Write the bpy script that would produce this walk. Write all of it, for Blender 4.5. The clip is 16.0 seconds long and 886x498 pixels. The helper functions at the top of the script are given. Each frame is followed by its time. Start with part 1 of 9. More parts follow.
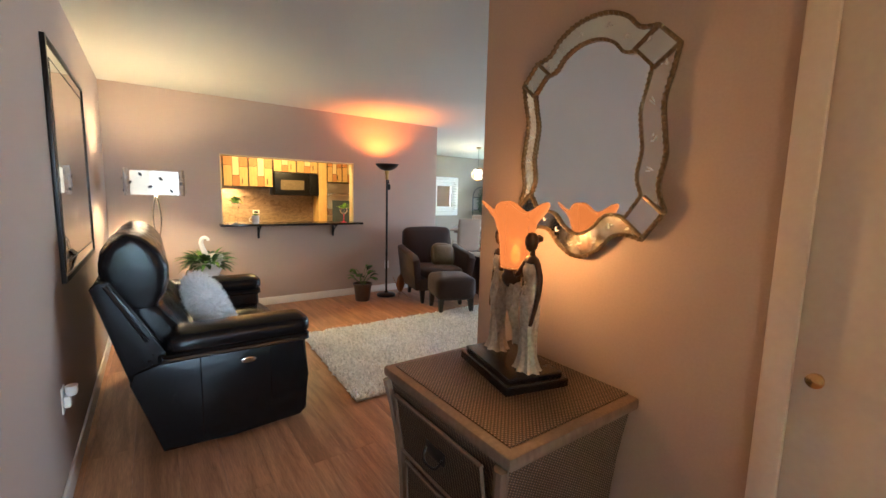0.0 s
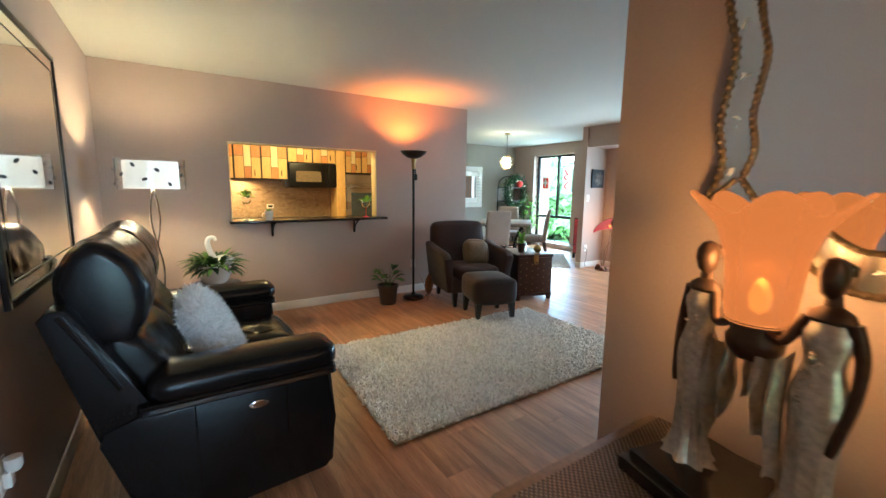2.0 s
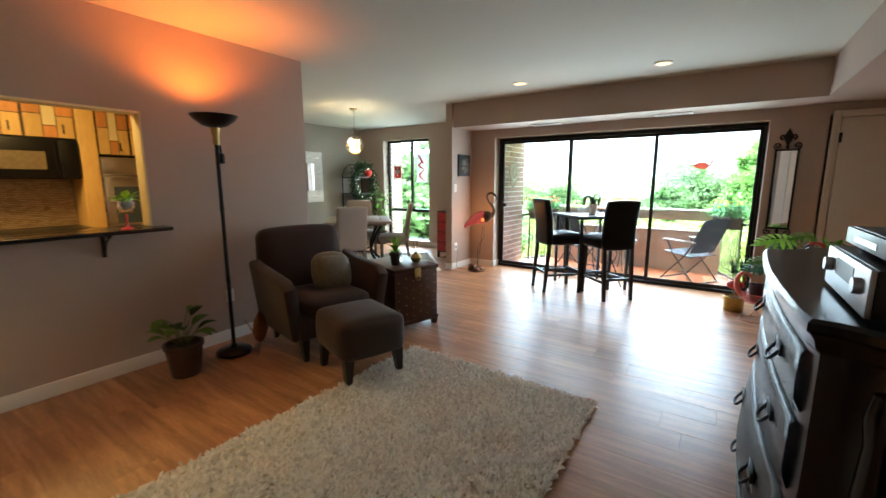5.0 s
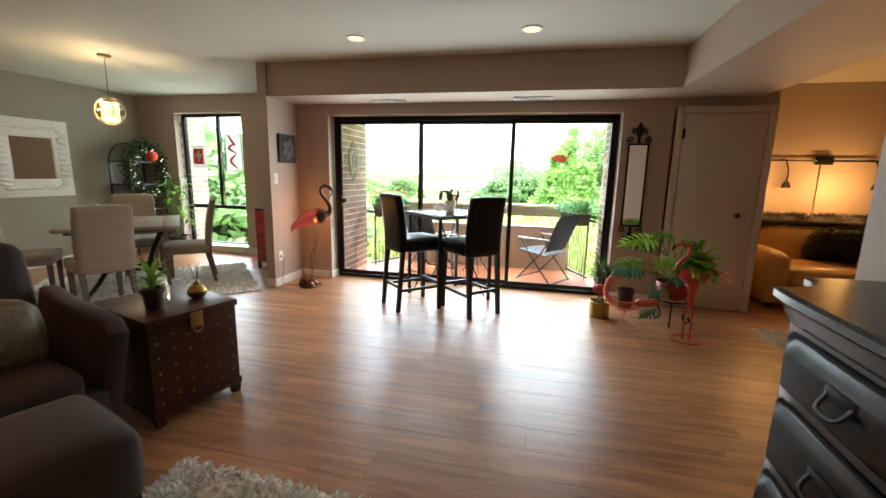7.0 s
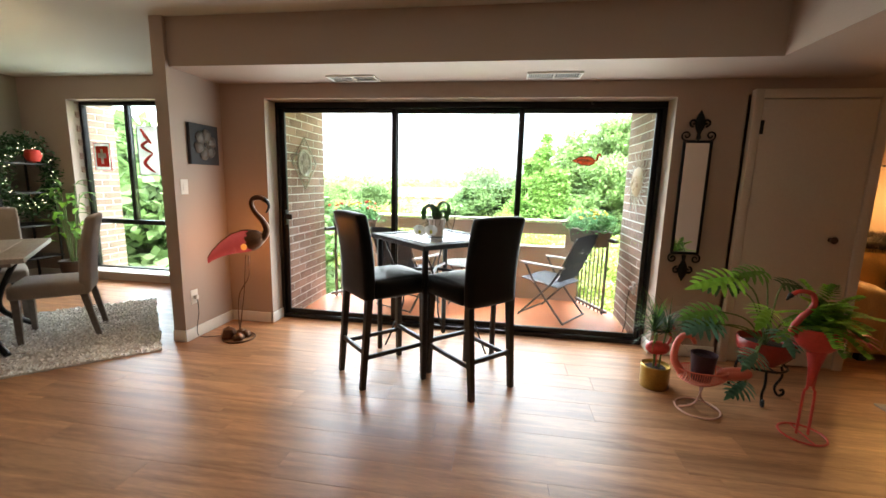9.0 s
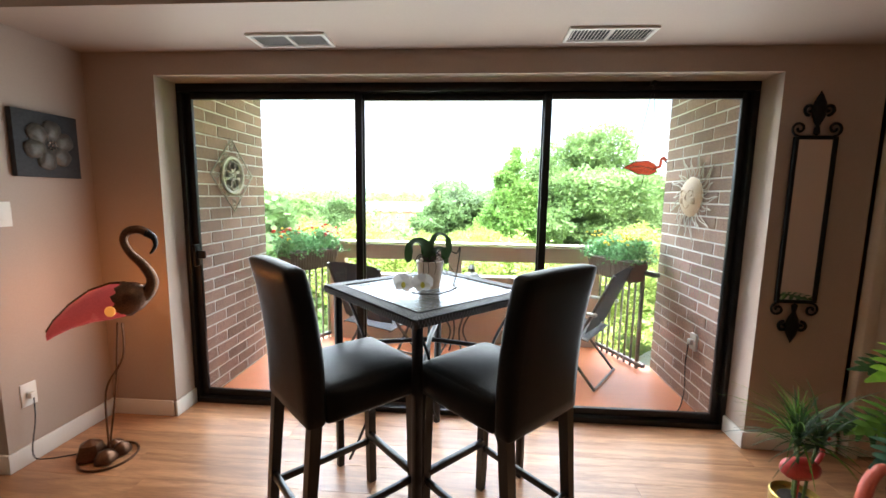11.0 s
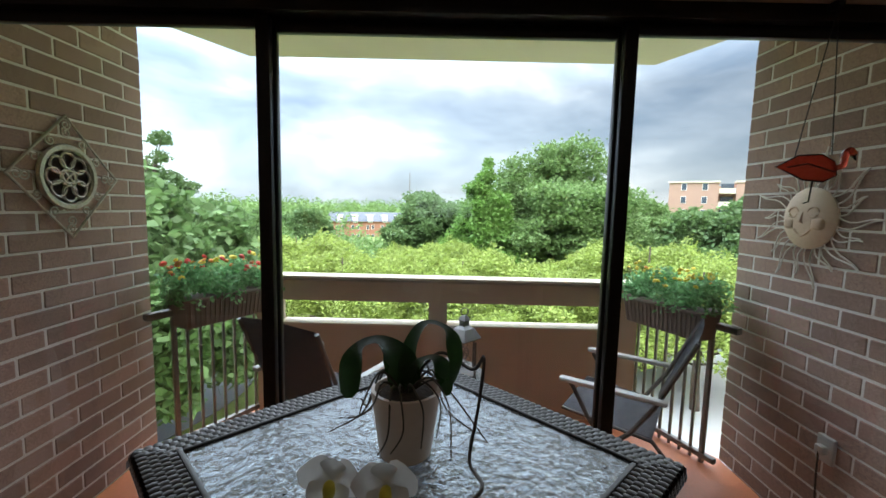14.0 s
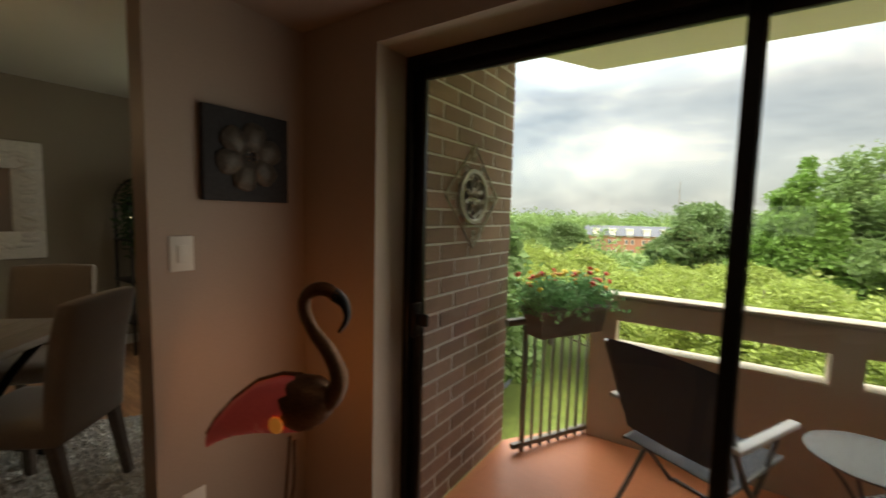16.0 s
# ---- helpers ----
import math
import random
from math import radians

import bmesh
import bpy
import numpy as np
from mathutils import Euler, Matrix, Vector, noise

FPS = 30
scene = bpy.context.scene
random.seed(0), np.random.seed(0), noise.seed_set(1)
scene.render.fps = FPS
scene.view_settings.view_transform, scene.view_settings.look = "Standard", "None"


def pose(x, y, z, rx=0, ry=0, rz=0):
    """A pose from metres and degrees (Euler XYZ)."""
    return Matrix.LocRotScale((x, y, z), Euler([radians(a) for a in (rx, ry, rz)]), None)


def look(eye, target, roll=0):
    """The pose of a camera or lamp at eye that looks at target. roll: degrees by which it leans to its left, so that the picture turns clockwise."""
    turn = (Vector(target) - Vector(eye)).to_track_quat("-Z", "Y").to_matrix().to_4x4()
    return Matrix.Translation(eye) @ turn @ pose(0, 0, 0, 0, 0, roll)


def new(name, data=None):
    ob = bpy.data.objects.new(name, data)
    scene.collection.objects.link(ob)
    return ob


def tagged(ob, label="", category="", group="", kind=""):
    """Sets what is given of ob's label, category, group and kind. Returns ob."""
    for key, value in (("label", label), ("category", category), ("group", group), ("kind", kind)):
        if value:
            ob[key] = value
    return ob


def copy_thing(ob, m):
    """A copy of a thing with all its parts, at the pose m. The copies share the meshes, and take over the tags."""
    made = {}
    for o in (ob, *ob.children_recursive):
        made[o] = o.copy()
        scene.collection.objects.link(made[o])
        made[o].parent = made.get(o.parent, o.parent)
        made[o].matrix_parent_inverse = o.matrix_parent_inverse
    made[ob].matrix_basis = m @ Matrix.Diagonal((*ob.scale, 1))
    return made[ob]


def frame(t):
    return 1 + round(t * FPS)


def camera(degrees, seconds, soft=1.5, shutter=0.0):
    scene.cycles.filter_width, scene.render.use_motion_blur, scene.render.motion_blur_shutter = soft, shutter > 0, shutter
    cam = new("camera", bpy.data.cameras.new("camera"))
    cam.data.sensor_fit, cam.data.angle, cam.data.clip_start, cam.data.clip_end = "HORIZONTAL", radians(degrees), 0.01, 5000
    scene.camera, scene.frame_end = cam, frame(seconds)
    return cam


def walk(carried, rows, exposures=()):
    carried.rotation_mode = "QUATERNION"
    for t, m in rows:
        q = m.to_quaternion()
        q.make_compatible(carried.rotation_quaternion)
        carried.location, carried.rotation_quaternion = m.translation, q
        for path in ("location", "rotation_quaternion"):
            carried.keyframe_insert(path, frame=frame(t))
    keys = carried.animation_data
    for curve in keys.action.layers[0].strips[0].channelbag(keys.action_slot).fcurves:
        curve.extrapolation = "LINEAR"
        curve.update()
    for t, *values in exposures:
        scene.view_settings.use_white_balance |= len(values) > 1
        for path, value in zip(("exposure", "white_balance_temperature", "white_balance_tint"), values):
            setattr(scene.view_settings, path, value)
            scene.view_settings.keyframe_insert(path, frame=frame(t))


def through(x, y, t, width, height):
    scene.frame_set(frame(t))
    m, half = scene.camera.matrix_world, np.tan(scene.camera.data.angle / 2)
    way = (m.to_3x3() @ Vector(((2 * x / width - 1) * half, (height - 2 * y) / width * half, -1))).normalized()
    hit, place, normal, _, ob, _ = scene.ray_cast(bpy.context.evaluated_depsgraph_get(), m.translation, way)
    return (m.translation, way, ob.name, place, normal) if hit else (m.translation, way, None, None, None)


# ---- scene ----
cam = camera(94.4, 16.0, shutter=0.3)
PATH = [
    (0, (0.485, 0.451, 1.433), (1.634, 2.069, 1.184), 1.4),
    (0.5, (0.476, 0.507, 1.434), (1.616, 2.131, 1.179), 1.5),
    (1, (0.481, 0.654, 1.432), (1.598, 2.292, 1.168), 1.4),
    (1.5, (0.554, 0.849, 1.42), (1.642, 2.505, 1.145), 1.0),
    (2, (0.637, 1.098, 1.425), (1.727, 2.749, 1.132), 0.7),
    (2.5, (0.682, 1.37, 1.421), (1.809, 2.993, 1.119), 0.3),
    (3, (0.772, 1.621, 1.412), (1.958, 3.201, 1.099), -0.1),
    (3.5, (0.939, 1.849, 1.402), (2.218, 3.356, 1.098), -0.4),
    (4, (1.101, 2.072, 1.397), (2.497, 3.468, 1.071), -0.4),
    (4.5, (1.291, 2.3, 1.394), (2.809, 3.561, 1.071), -0.3),
    (5, (1.525, 2.465, 1.392), (3.157, 3.573, 1.064), 0.0),
    (5.2, (1.635, 2.515, 1.39), (3.318, 3.543, 1.061), 0.1),
    (7.3, (2.855, 3.041, 1.362), (4.788, 3.407, 1.006), 1.5),
    (7.5, (2.988, 3.09, 1.358), (4.927, 3.432, 1.006), 1.6),
    (8, (3.299, 3.174, 1.354), (5.241, 3.508, 1.012), 1.5),
    (8.5, (3.631, 3.242, 1.366), (5.577, 3.567, 1.039), 1.4),
    (9, (3.974, 3.357, 1.375), (5.926, 3.649, 1.051), 1.5),
    (9.2, (4.103, 3.41, 1.38), (6.059, 3.682, 1.061), 1.5),
    (11.4, (5.362, 3.709, 1.4), (7.344, 3.826, 1.155), 0.7),
    (12, (5.664, 3.768, 1.399), (7.65, 3.836, 1.17), 0.5),
    (12.5, (5.917, 3.814, 1.42), (7.905, 3.834, 1.204), 0.5),
    (13, (6.102, 3.832, 1.427), (8.09, 3.813, 1.208), 0.6),
    (13.5, (6.261, 3.822, 1.433), (8.251, 3.783, 1.233), 0.9),
    (14, (6.354, 3.812, 1.434), (8.344, 3.816, 1.231), 1.3),
    (14.5, (6.388, 3.832, 1.43), (8.375, 3.955, 1.236), 1.6),
    (15, (6.404, 3.914, 1.428), (8.359, 4.288, 1.237), 1.6),
    (15.5, (6.388, 4.118, 1.429), (8.242, 4.838, 1.241), 1.5),
    (16, (6.324, 4.412, 1.435), (7.968, 5.539, 1.266), 1.4),
]
EXPOSURES = [
    (0.0, 3.65, 5100, 2), (2.0, 3.35, 4850, -5), (5.0, 2.65, 5750, 0), (9.0, 2.3, 6800, 7), (11.4, 1.95, 6400, 10),
    (12.5, 1.5, 6200, 10), (13.5, 0.6, 6400, 10), (14.5, 0.05, 6400, 10), (15.0, -0.1, 6900, 10), (15.5, -0.05, 7500, 10), (16.0, 0.0, 8300, 10),
]
walk(cam, [(t, look(eye, target, roll)) for t, eye, target, roll in PATH], EXPOSURES)

# ---- sky: overcast, clouds drawn over a physical sky ----
world = bpy.data.worlds.new("sky")
scene.world = world
world.use_nodes = True
wn, wl = world.node_tree.nodes, world.node_tree.links
wn.clear()
w_out = wn.new("ShaderNodeOutputWorld")
w_bg = wn.new("ShaderNodeBackground")
w_sky = wn.new("ShaderNodeTexSky")
w_sky.sky_type = "NISHITA"
w_sky.sun_disc = False
w_sky.sun_elevation, w_sky.sun_rotation = radians(48), radians(237)
w_sky.air_density, w_sky.dust_density = 1.0, 2.0
w_co = wn.new("ShaderNodeTexCoord")
w_map = wn.new("ShaderNodeMapping")
w_map.inputs["Scale"].default_value = (1.25, 1.25, 3.4)
w_map.inputs["Location"].default_value = (0.3, 0.8, 0.1)
w_noise = wn.new("ShaderNodeTexNoise")
w_noise.inputs["Scale"].default_value = 2.1
w_noise.inputs["Detail"].default_value = 7.0
w_noise.inputs["Roughness"].default_value = 0.52
w_noise.inputs["Distortion"].default_value = 0.25
w_ramp = wn.new("ShaderNodeValToRGB")
w_ramp.color_ramp.elements[0].position, w_ramp.color_ramp.elements[0].color = 0.36, (0.85, 1.10, 1.42, 1)
w_ramp.color_ramp.elements[1].position, w_ramp.color_ramp.elements[1].color = 0.70, (3.7, 3.8, 3.9, 1)
w_mid = w_ramp.color_ramp.elements.new(0.52)
w_mid.color = (1.75, 2.0, 2.25, 1)
w_mix = wn.new("ShaderNodeMix")
w_mix.data_type = "RGBA"
w_mix.inputs[0].default_value = 0.86
wl.new(w_co.outputs["Generated"], w_map.inputs["Vector"])
wl.new(w_map.outputs["Vector"], w_noise.inputs["Vector"])
wl.new(w_noise.outputs["Fac"], w_ramp.inputs["Fac"])
wl.new(w_sky.outputs["Color"], w_mix.inputs[6])
wl.new(w_ramp.outputs["Color"], w_mix.inputs[7])
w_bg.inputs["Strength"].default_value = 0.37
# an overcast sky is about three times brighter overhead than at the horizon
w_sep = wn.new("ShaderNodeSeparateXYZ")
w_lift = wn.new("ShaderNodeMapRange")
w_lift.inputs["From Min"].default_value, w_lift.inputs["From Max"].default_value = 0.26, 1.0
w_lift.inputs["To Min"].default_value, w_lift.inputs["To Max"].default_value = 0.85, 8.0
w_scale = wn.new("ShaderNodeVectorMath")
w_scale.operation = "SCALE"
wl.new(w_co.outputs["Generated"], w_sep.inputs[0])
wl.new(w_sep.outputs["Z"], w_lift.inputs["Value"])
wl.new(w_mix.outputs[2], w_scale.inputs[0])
# the cloud cover is thinner towards the north
w_side = wn.new("ShaderNodeMapRange")
w_side.inputs["From Min"].default_value, w_side.inputs["From Max"].default_value = -1.0, 1.0
w_side.inputs["To Min"].default_value, w_side.inputs["To Max"].default_value = 0.5, 1.9
w_both = wn.new("ShaderNodeMath")
w_both.operation = "MULTIPLY"
wl.new(w_sep.outputs["Y"], w_side.inputs["Value"])
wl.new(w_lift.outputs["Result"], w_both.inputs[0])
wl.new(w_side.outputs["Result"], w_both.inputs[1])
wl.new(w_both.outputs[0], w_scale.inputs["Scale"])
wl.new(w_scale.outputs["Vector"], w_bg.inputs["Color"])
wl.new(w_bg.outputs["Background"], w_out.inputs["Surface"])

sun = new("sun", bpy.data.lights.new("sun", "SUN"))
sun.data.energy, sun.data.angle, sun.data.color = 2.6, radians(35), (1.0, 0.96, 0.9)
sun.matrix_world = look((0, 0, 20), (5.6, 3.6, 20 - 7.4))


def lamp_light(name, kind, place, watts, colour, size=0.05, target=None, spot=None):
    """A lamp's own light source."""
    ob = new(name, bpy.data.lights.new(name, kind))
    ob.data.energy, ob.data.color = watts, colour
    if kind == "AREA":
        ob.data.size = size
    else:
        ob.data.shadow_soft_size = size
    if spot:
        ob.data.spot_size, ob.data.spot_blend = radians(spot), 0.6
    ob.matrix_world = look(place, target) if target else pose(*place)
    return ob


WARM, ORANGE, AMBER = (1.0, 0.78, 0.52), (1.0, 0.36, 0.08), (1.0, 0.5, 0.16)
# daylight of the sky through the balcony door and the dining window
for nm, place, wide, high, watts in (("door_daylight", (7.56, 3.81, 1.02), 3.2, 1.85, 13.5), ("window_daylight", (8.60, 8.17, 1.2), 1.1, 1.95, 4.5)):
    day = lamp_light(nm, "AREA", place, watts, (0.86, 0.94, 1.0), wide, (place[0] - 1, place[1], place[2] - 0.04))
    day.data.shape, day.data.size_y = "RECTANGLE", high
# added cool lamp behind the camera, kept narrow to light the west side
entry_fill = lamp_light("entry_fill_daylight", "AREA", (0.34, -1.62, 1.2), 0.4, (0.80, 0.92, 1.0), 0.28, (0.30, 0, 1.05))
entry_fill.data.shape, entry_fill.data.size_y, entry_fill.data.spread = "RECTANGLE", 1.7, radians(44)
lamp_light("torchiere_bulb", "SPOT", (3.2, 5.68, 1.9), 8.5, (1.0, 0.21, 0.02), 0.06, (3.2, 5.74, 3.0), 140)
lamp_light("drum_lamp_bulb", "POINT", (0.52, 5.12, 1.49), 4.6, (1.0, 0.66, 0.32), 0.03)
lamp_light("figure_lamp_bulb", "POINT", (1.395, 1.345, 1.30), 0.65, (1.0, 0.42, 0.11), 0.02)
# added lamp out of view: warm light from above for entry wall and floor
lamp_light("added_hall_bulb", "POINT", (0.75, -0.55, 2.38), 2.0, (1.0, 0.47, 0.16), 0.08)
lamp_light("pendant_bulb", "POINT", (6.37, 7.5, 1.95), 2.6, WARM, 0.04)
lamp_light("flamingo_bulb", "POINT", (7.045, 5.53, 0.845), 0.9, ORANGE, 0.02)
lamp_light("kitchen_ceiling_bulb", "AREA", (2.2, 6.9, 2.49), 8, (1.0, 0.62, 0.2), 0.6, (2.2, 6.9, 0))
lamp_light("kitchen_counter_strip", "AREA", (1.55, 8.02, 1.49), 2.3, (1.0, 0.55, 0.18), 0.3, (1.55, 8.1, 0))
lamp_light("den_lamp_bulb", "POINT", (8.25, -0.55, 1.3), 4.6, AMBER, 0.04)
lamp_light("den_lamp_bulb", "POINT", (8.25, 0.1, 1.3), 2.4, AMBER, 0.04)
for y in (4.58, 3.07):
    lamp_light("downlight_bulb", "SPOT", (6.26, y, 2.5), 2.4, (1.0, 0.66, 0.38), 0.05, (6.26, y, 0), 120)


# ---- materials ----
def srgb(r, g, b):
    return tuple((c / 12.92 if c <= 0.04045 else ((c + 0.055) / 1.055) ** 2.4) for c in (r, g, b))


def material(name, colour, rough=0.6, metal=0.0, vary=0.12, scale=6.0, fine=60.0, bump=0.1, coat=0.0, sheen=0.0,
             random_amount=0.0, stretch=(1, 1, 1), second=None, glow=None, wear=0.08, island=0.0):
    """A surface with variation at two scales, fine relief and uneven gloss."""
    m = bpy.data.materials.new(name)
    m.use_nodes = True
    n, l = m.node_tree.nodes, m.node_tree.links
    p = n["Principled BSDF"]
    co = n.new("ShaderNodeTexCoord")
    mp = n.new("ShaderNodeMapping")
    mp.inputs["Scale"].default_value = stretch
    l.new(co.outputs["Object"], mp.inputs["Vector"])
    big = n.new("ShaderNodeTexNoise")
    big.inputs["Scale"].default_value, big.inputs["Detail"].default_value = scale, 4
    small = n.new("ShaderNodeTexNoise")
    small.inputs["Scale"].default_value, small.inputs["Detail"].default_value = fine, 3
    l.new(mp.outputs["Vector"], big.inputs["Vector"])
    l.new(mp.outputs["Vector"], small.inputs["Vector"])
    a = n.new("ShaderNodeMix")
    a.data_type = "RGBA"
    dark = tuple(c * (1 - vary) for c in colour)
    a.inputs[6].default_value = (*dark, 1)
    a.inputs[7].default_value = (*(second or tuple(min(1, c * (1 + vary)) for c in colour)), 1)
    l.new(big.outputs["Fac"], a.inputs[0])
    b = n.new("ShaderNodeMix")
    b.data_type, b.blend_type = "RGBA", "OVERLAY"
    b.inputs[0].default_value = min(1.0, vary * 1.6)
    l.new(a.outputs[2], b.inputs[6])
    l.new(small.outputs["Fac"], b.inputs[7])
    last = b.outputs[2]
    if random_amount or island:
        info = n.new("ShaderNodeObjectInfo") if random_amount else n.new("ShaderNodeNewGeometry")
        hsv = n.new("ShaderNodeHueSaturation")
        mr = n.new("ShaderNodeMapRange")
        k = random_amount or island
        mr.inputs["To Min"].default_value, mr.inputs["To Max"].default_value = 1 - k, 1 + k
        l.new(info.outputs["Random" if random_amount else "Random Per Island"], mr.inputs["Value"])
        l.new(mr.outputs["Result"], hsv.inputs["Value"])
        l.new(last, hsv.inputs["Color"])
        last = hsv.outputs["Color"]
    l.new(last, p.inputs["Base Color"])
    mr2 = n.new("ShaderNodeMapRange")
    mr2.inputs["To Min"].default_value, mr2.inputs["To Max"].default_value = max(0.02, rough - wear), min(1, rough + wear)
    l.new(big.outputs["Fac"], mr2.inputs["Value"])
    l.new(mr2.outputs["Result"], p.inputs["Roughness"])
    p.inputs["Metallic"].default_value = metal
    p.inputs["Coat Weight"].default_value = coat
    p.inputs["Coat Roughness"].default_value = 0.12
    p.inputs["Sheen Weight"].default_value = sheen
    if bump:
        bp = n.new("ShaderNodeBump")
        bp.inputs["Strength"].default_value, bp.inputs["Distance"].default_value = bump, 0.004
        l.new(small.outputs["Fac"], bp.inputs["Height"])
        l.new(bp.outputs["Normal"], p.inputs["Normal"])
    if glow:
        p.inputs["Emission Color"].default_value = (*glow[0], 1)
        p.inputs["Emission Strength"].default_value = glow[1]
    return m


def glass(name, colour=(1, 1, 1), rough=0.0, ior=1.45):
    m = bpy.data.materials.new(name)
    m.use_nodes = True
    p = m.node_tree.nodes["Principled BSDF"]
    p.inputs["Base Color"].default_value = (*colour, 1)
    p.inputs["Transmission Weight"].default_value = 1
    p.inputs["Roughness"].default_value, p.inputs["IOR"].default_value = rough, ior
    return m


def leafy(name, colour, second, rough=0.5, through=0.35):
    """Leaves: uneven green, a little light through them."""
    m = material(name, colour, rough, 0, 0.25, 5.0, 40.0, 0.1, second=second, island=0.28)
    n, l = m.node_tree.nodes, m.node_tree.links
    p, out = n["Principled BSDF"], n["Material Output"]
    tr = n.new("ShaderNodeBsdfTranslucent")
    src = p.inputs["Base Color"].links[0].from_socket
    l.new(src, tr.inputs["Color"])
    mx = n.new("ShaderNodeMixShader")
    mx.inputs[0].default_value = through
    l.new(p.outputs[0], mx.inputs[1])
    l.new(tr.outputs[0], mx.inputs[2])
    l.new(mx.outputs[0], out.inputs["Surface"])
    return m


def plank_wood(name):
    """Laminate boards: long grain, streaks and knots, each board its own tone."""
    m = material(name, (0.48, 0.215, 0.095), 0.35, 0, 0.3, 2.2, 26.0, 0.05, random_amount=0.16, stretch=(7.0, 0.55, 1.0),
                 second=(0.58, 0.32, 0.165), wear=0.07)
    n, l = m.node_tree.nodes, m.node_tree.links
    p = n["Principled BSDF"]
    src = p.inputs["Base Color"].links[0].from_socket
    info = n.new("ShaderNodeObjectInfo")
    co = n.new("ShaderNodeTexCoord")
    ad = n.new("ShaderNodeVectorMath")
    ad.operation = "MULTIPLY_ADD"
    ad.inputs[1].default_value = (1, 1, 1)
    cmb = n.new("ShaderNodeCombineXYZ")
    mul = n.new("ShaderNodeMath")
    mul.operation = "MULTIPLY"
    mul.inputs[1].default_value = 37.0
    l.new(info.outputs["Random"], mul.inputs[0])
    l.new(mul.outputs[0], cmb.inputs[0])
    l.new(mul.outputs[0], cmb.inputs[1])
    l.new(co.outputs["Object"], ad.inputs[0])
    l.new(cmb.outputs[0], ad.inputs[2])
    mp = n.new("ShaderNodeMapping")
    mp.inputs["Scale"].default_value = (11.0, 0.9, 1.0)
    l.new(ad.outputs[0], mp.inputs["Vector"])
    wv = n.new("ShaderNodeTexNoise")
    wv.inputs["Scale"].default_value, wv.inputs["Detail"].default_value, wv.inputs["Distortion"].default_value = 1.6, 5, 0.9
    l.new(mp.outputs["Vector"], wv.inputs["Vector"])
    rp = n.new("ShaderNodeValToRGB")
    rp.color_ramp.elements[0].position, rp.color_ramp.elements[0].color = 0.36, (0.5, 0.42, 0.38, 1)
    rp.color_ramp.elements[1].position, rp.color_ramp.elements[1].color = 0.62, (1, 1, 1, 1)
    l.new(wv.outputs["Fac"], rp.inputs["Fac"])
    mx = n.new("ShaderNodeMix")
    mx.data_type, mx.blend_type = "RGBA", "MULTIPLY"
    mx.inputs[0].default_value = 0.75
    l.new(src, mx.inputs[6])
    l.new(rp.outputs["Color"], mx.inputs[7])
    l.new(mx.outputs[2], p.inputs["Base Color"])
    p.inputs["Specular IOR Level"].default_value = 0.55
    return m


M = {}
M["wall"] = material("taupe_wall_paint", (0.405, 0.31, 0.25), 0.55, 0, 0.05, 1.3, 140.0, 0.12)
M["wall_dining"] = material("olive_grey_wall_paint", (0.30, 0.265, 0.205), 0.6, 0, 0.05, 1.3, 140.0, 0.12)
M["ceiling"] = material("ceiling_paint", (0.55, 0.535, 0.46), 0.8, 0, 0.03, 1.0, 120.0, 0.12)
M["white"] = material("white_trim_paint", (0.74, 0.70, 0.64), 0.4, 0, 0.05, 3.0, 80.0, 0.06)
M["door_paint"] = material("cream_door_paint", (0.58, 0.50, 0.41), 0.45, 0, 0.05, 1.5, 60.0, 0.06)
M["plank"] = plank_wood("laminate_plank")
M["subfloor"] = material("subfloor", (0.09, 0.05, 0.03), 0.8)
M["black_frame"] = material("dark_bronze_aluminium", (0.018, 0.016, 0.015), 0.35, 0.6, 0.2, 8, 90, 0.05)
M["glass"] = glass("window_glass", (0.98, 1.0, 0.99))
M["mirror"] = material("mirror_silver", (0.86, 0.88, 0.87), 0.02, 1.0, 0.01, 2, 10, 0.0, wear=0.01)
M["brick"] = material("grey_brown_brick", (0.315, 0.205, 0.16), 0.85, 0, 0.3, 9.0, 120.0, 0.6, random_amount=0.22, second=(0.40, 0.255, 0.20))
M["brick_far"] = material("grey_brown_brick_field", (0.20, 0.14, 0.115), 0.85, 0, 0.3, 9.0, 120.0, 0.6, island=0.25)
M["mortar"] = material("pale_mortar", (0.70, 0.66, 0.61), 0.95, 0, 0.12, 14, 200, 0.5)
M["stucco"] = material("tan_stucco", (0.55, 0.43, 0.34), 0.9, 0, 0.06, 3, 180, 0.5)
M["slab"] = material("cream_concrete", (0.62, 0.55, 0.42), 0.9, 0, 0.08, 2, 120, 0.3)
M["terracotta"] = material("terracotta_deck_paint", (0.58, 0.20, 0.09), 0.45, 0, 0.12, 2.5, 90, 0.15)
M["rail_metal"] = material("brown_grey_rail_paint", (0.20, 0.18, 0.16), 0.45, 0.3, 0.15, 9, 80, 0.1)
M["leather"] = material("black_leather", (0.008, 0.008, 0.009), 0.23, 0, 0.25, 5, 170, 0.16, wear=0.06)
M["chair_leather"] = material("black_vinyl_leather", (0.007, 0.007, 0.0075), 0.36, 0, 0.25, 4, 150, 0.2)
M["black_wood"] = material("black_stained_wood", (0.009, 0.007, 0.006), 0.35, 0, 0.3, 4, 60, 0.12, stretch=(1, 1, 0.2))
for nm, ior in (("chair_leather", 1.24), ("leather", 1.33)):
    M[nm].node_tree.nodes["Principled BSDF"].inputs["IOR"].default_value = ior
M["brown_velvet"] = material("dark_brown_suede", (0.032, 0.016, 0.012), 0.85, 0, 0.25, 6, 160, 0.3, sheen=0.12)
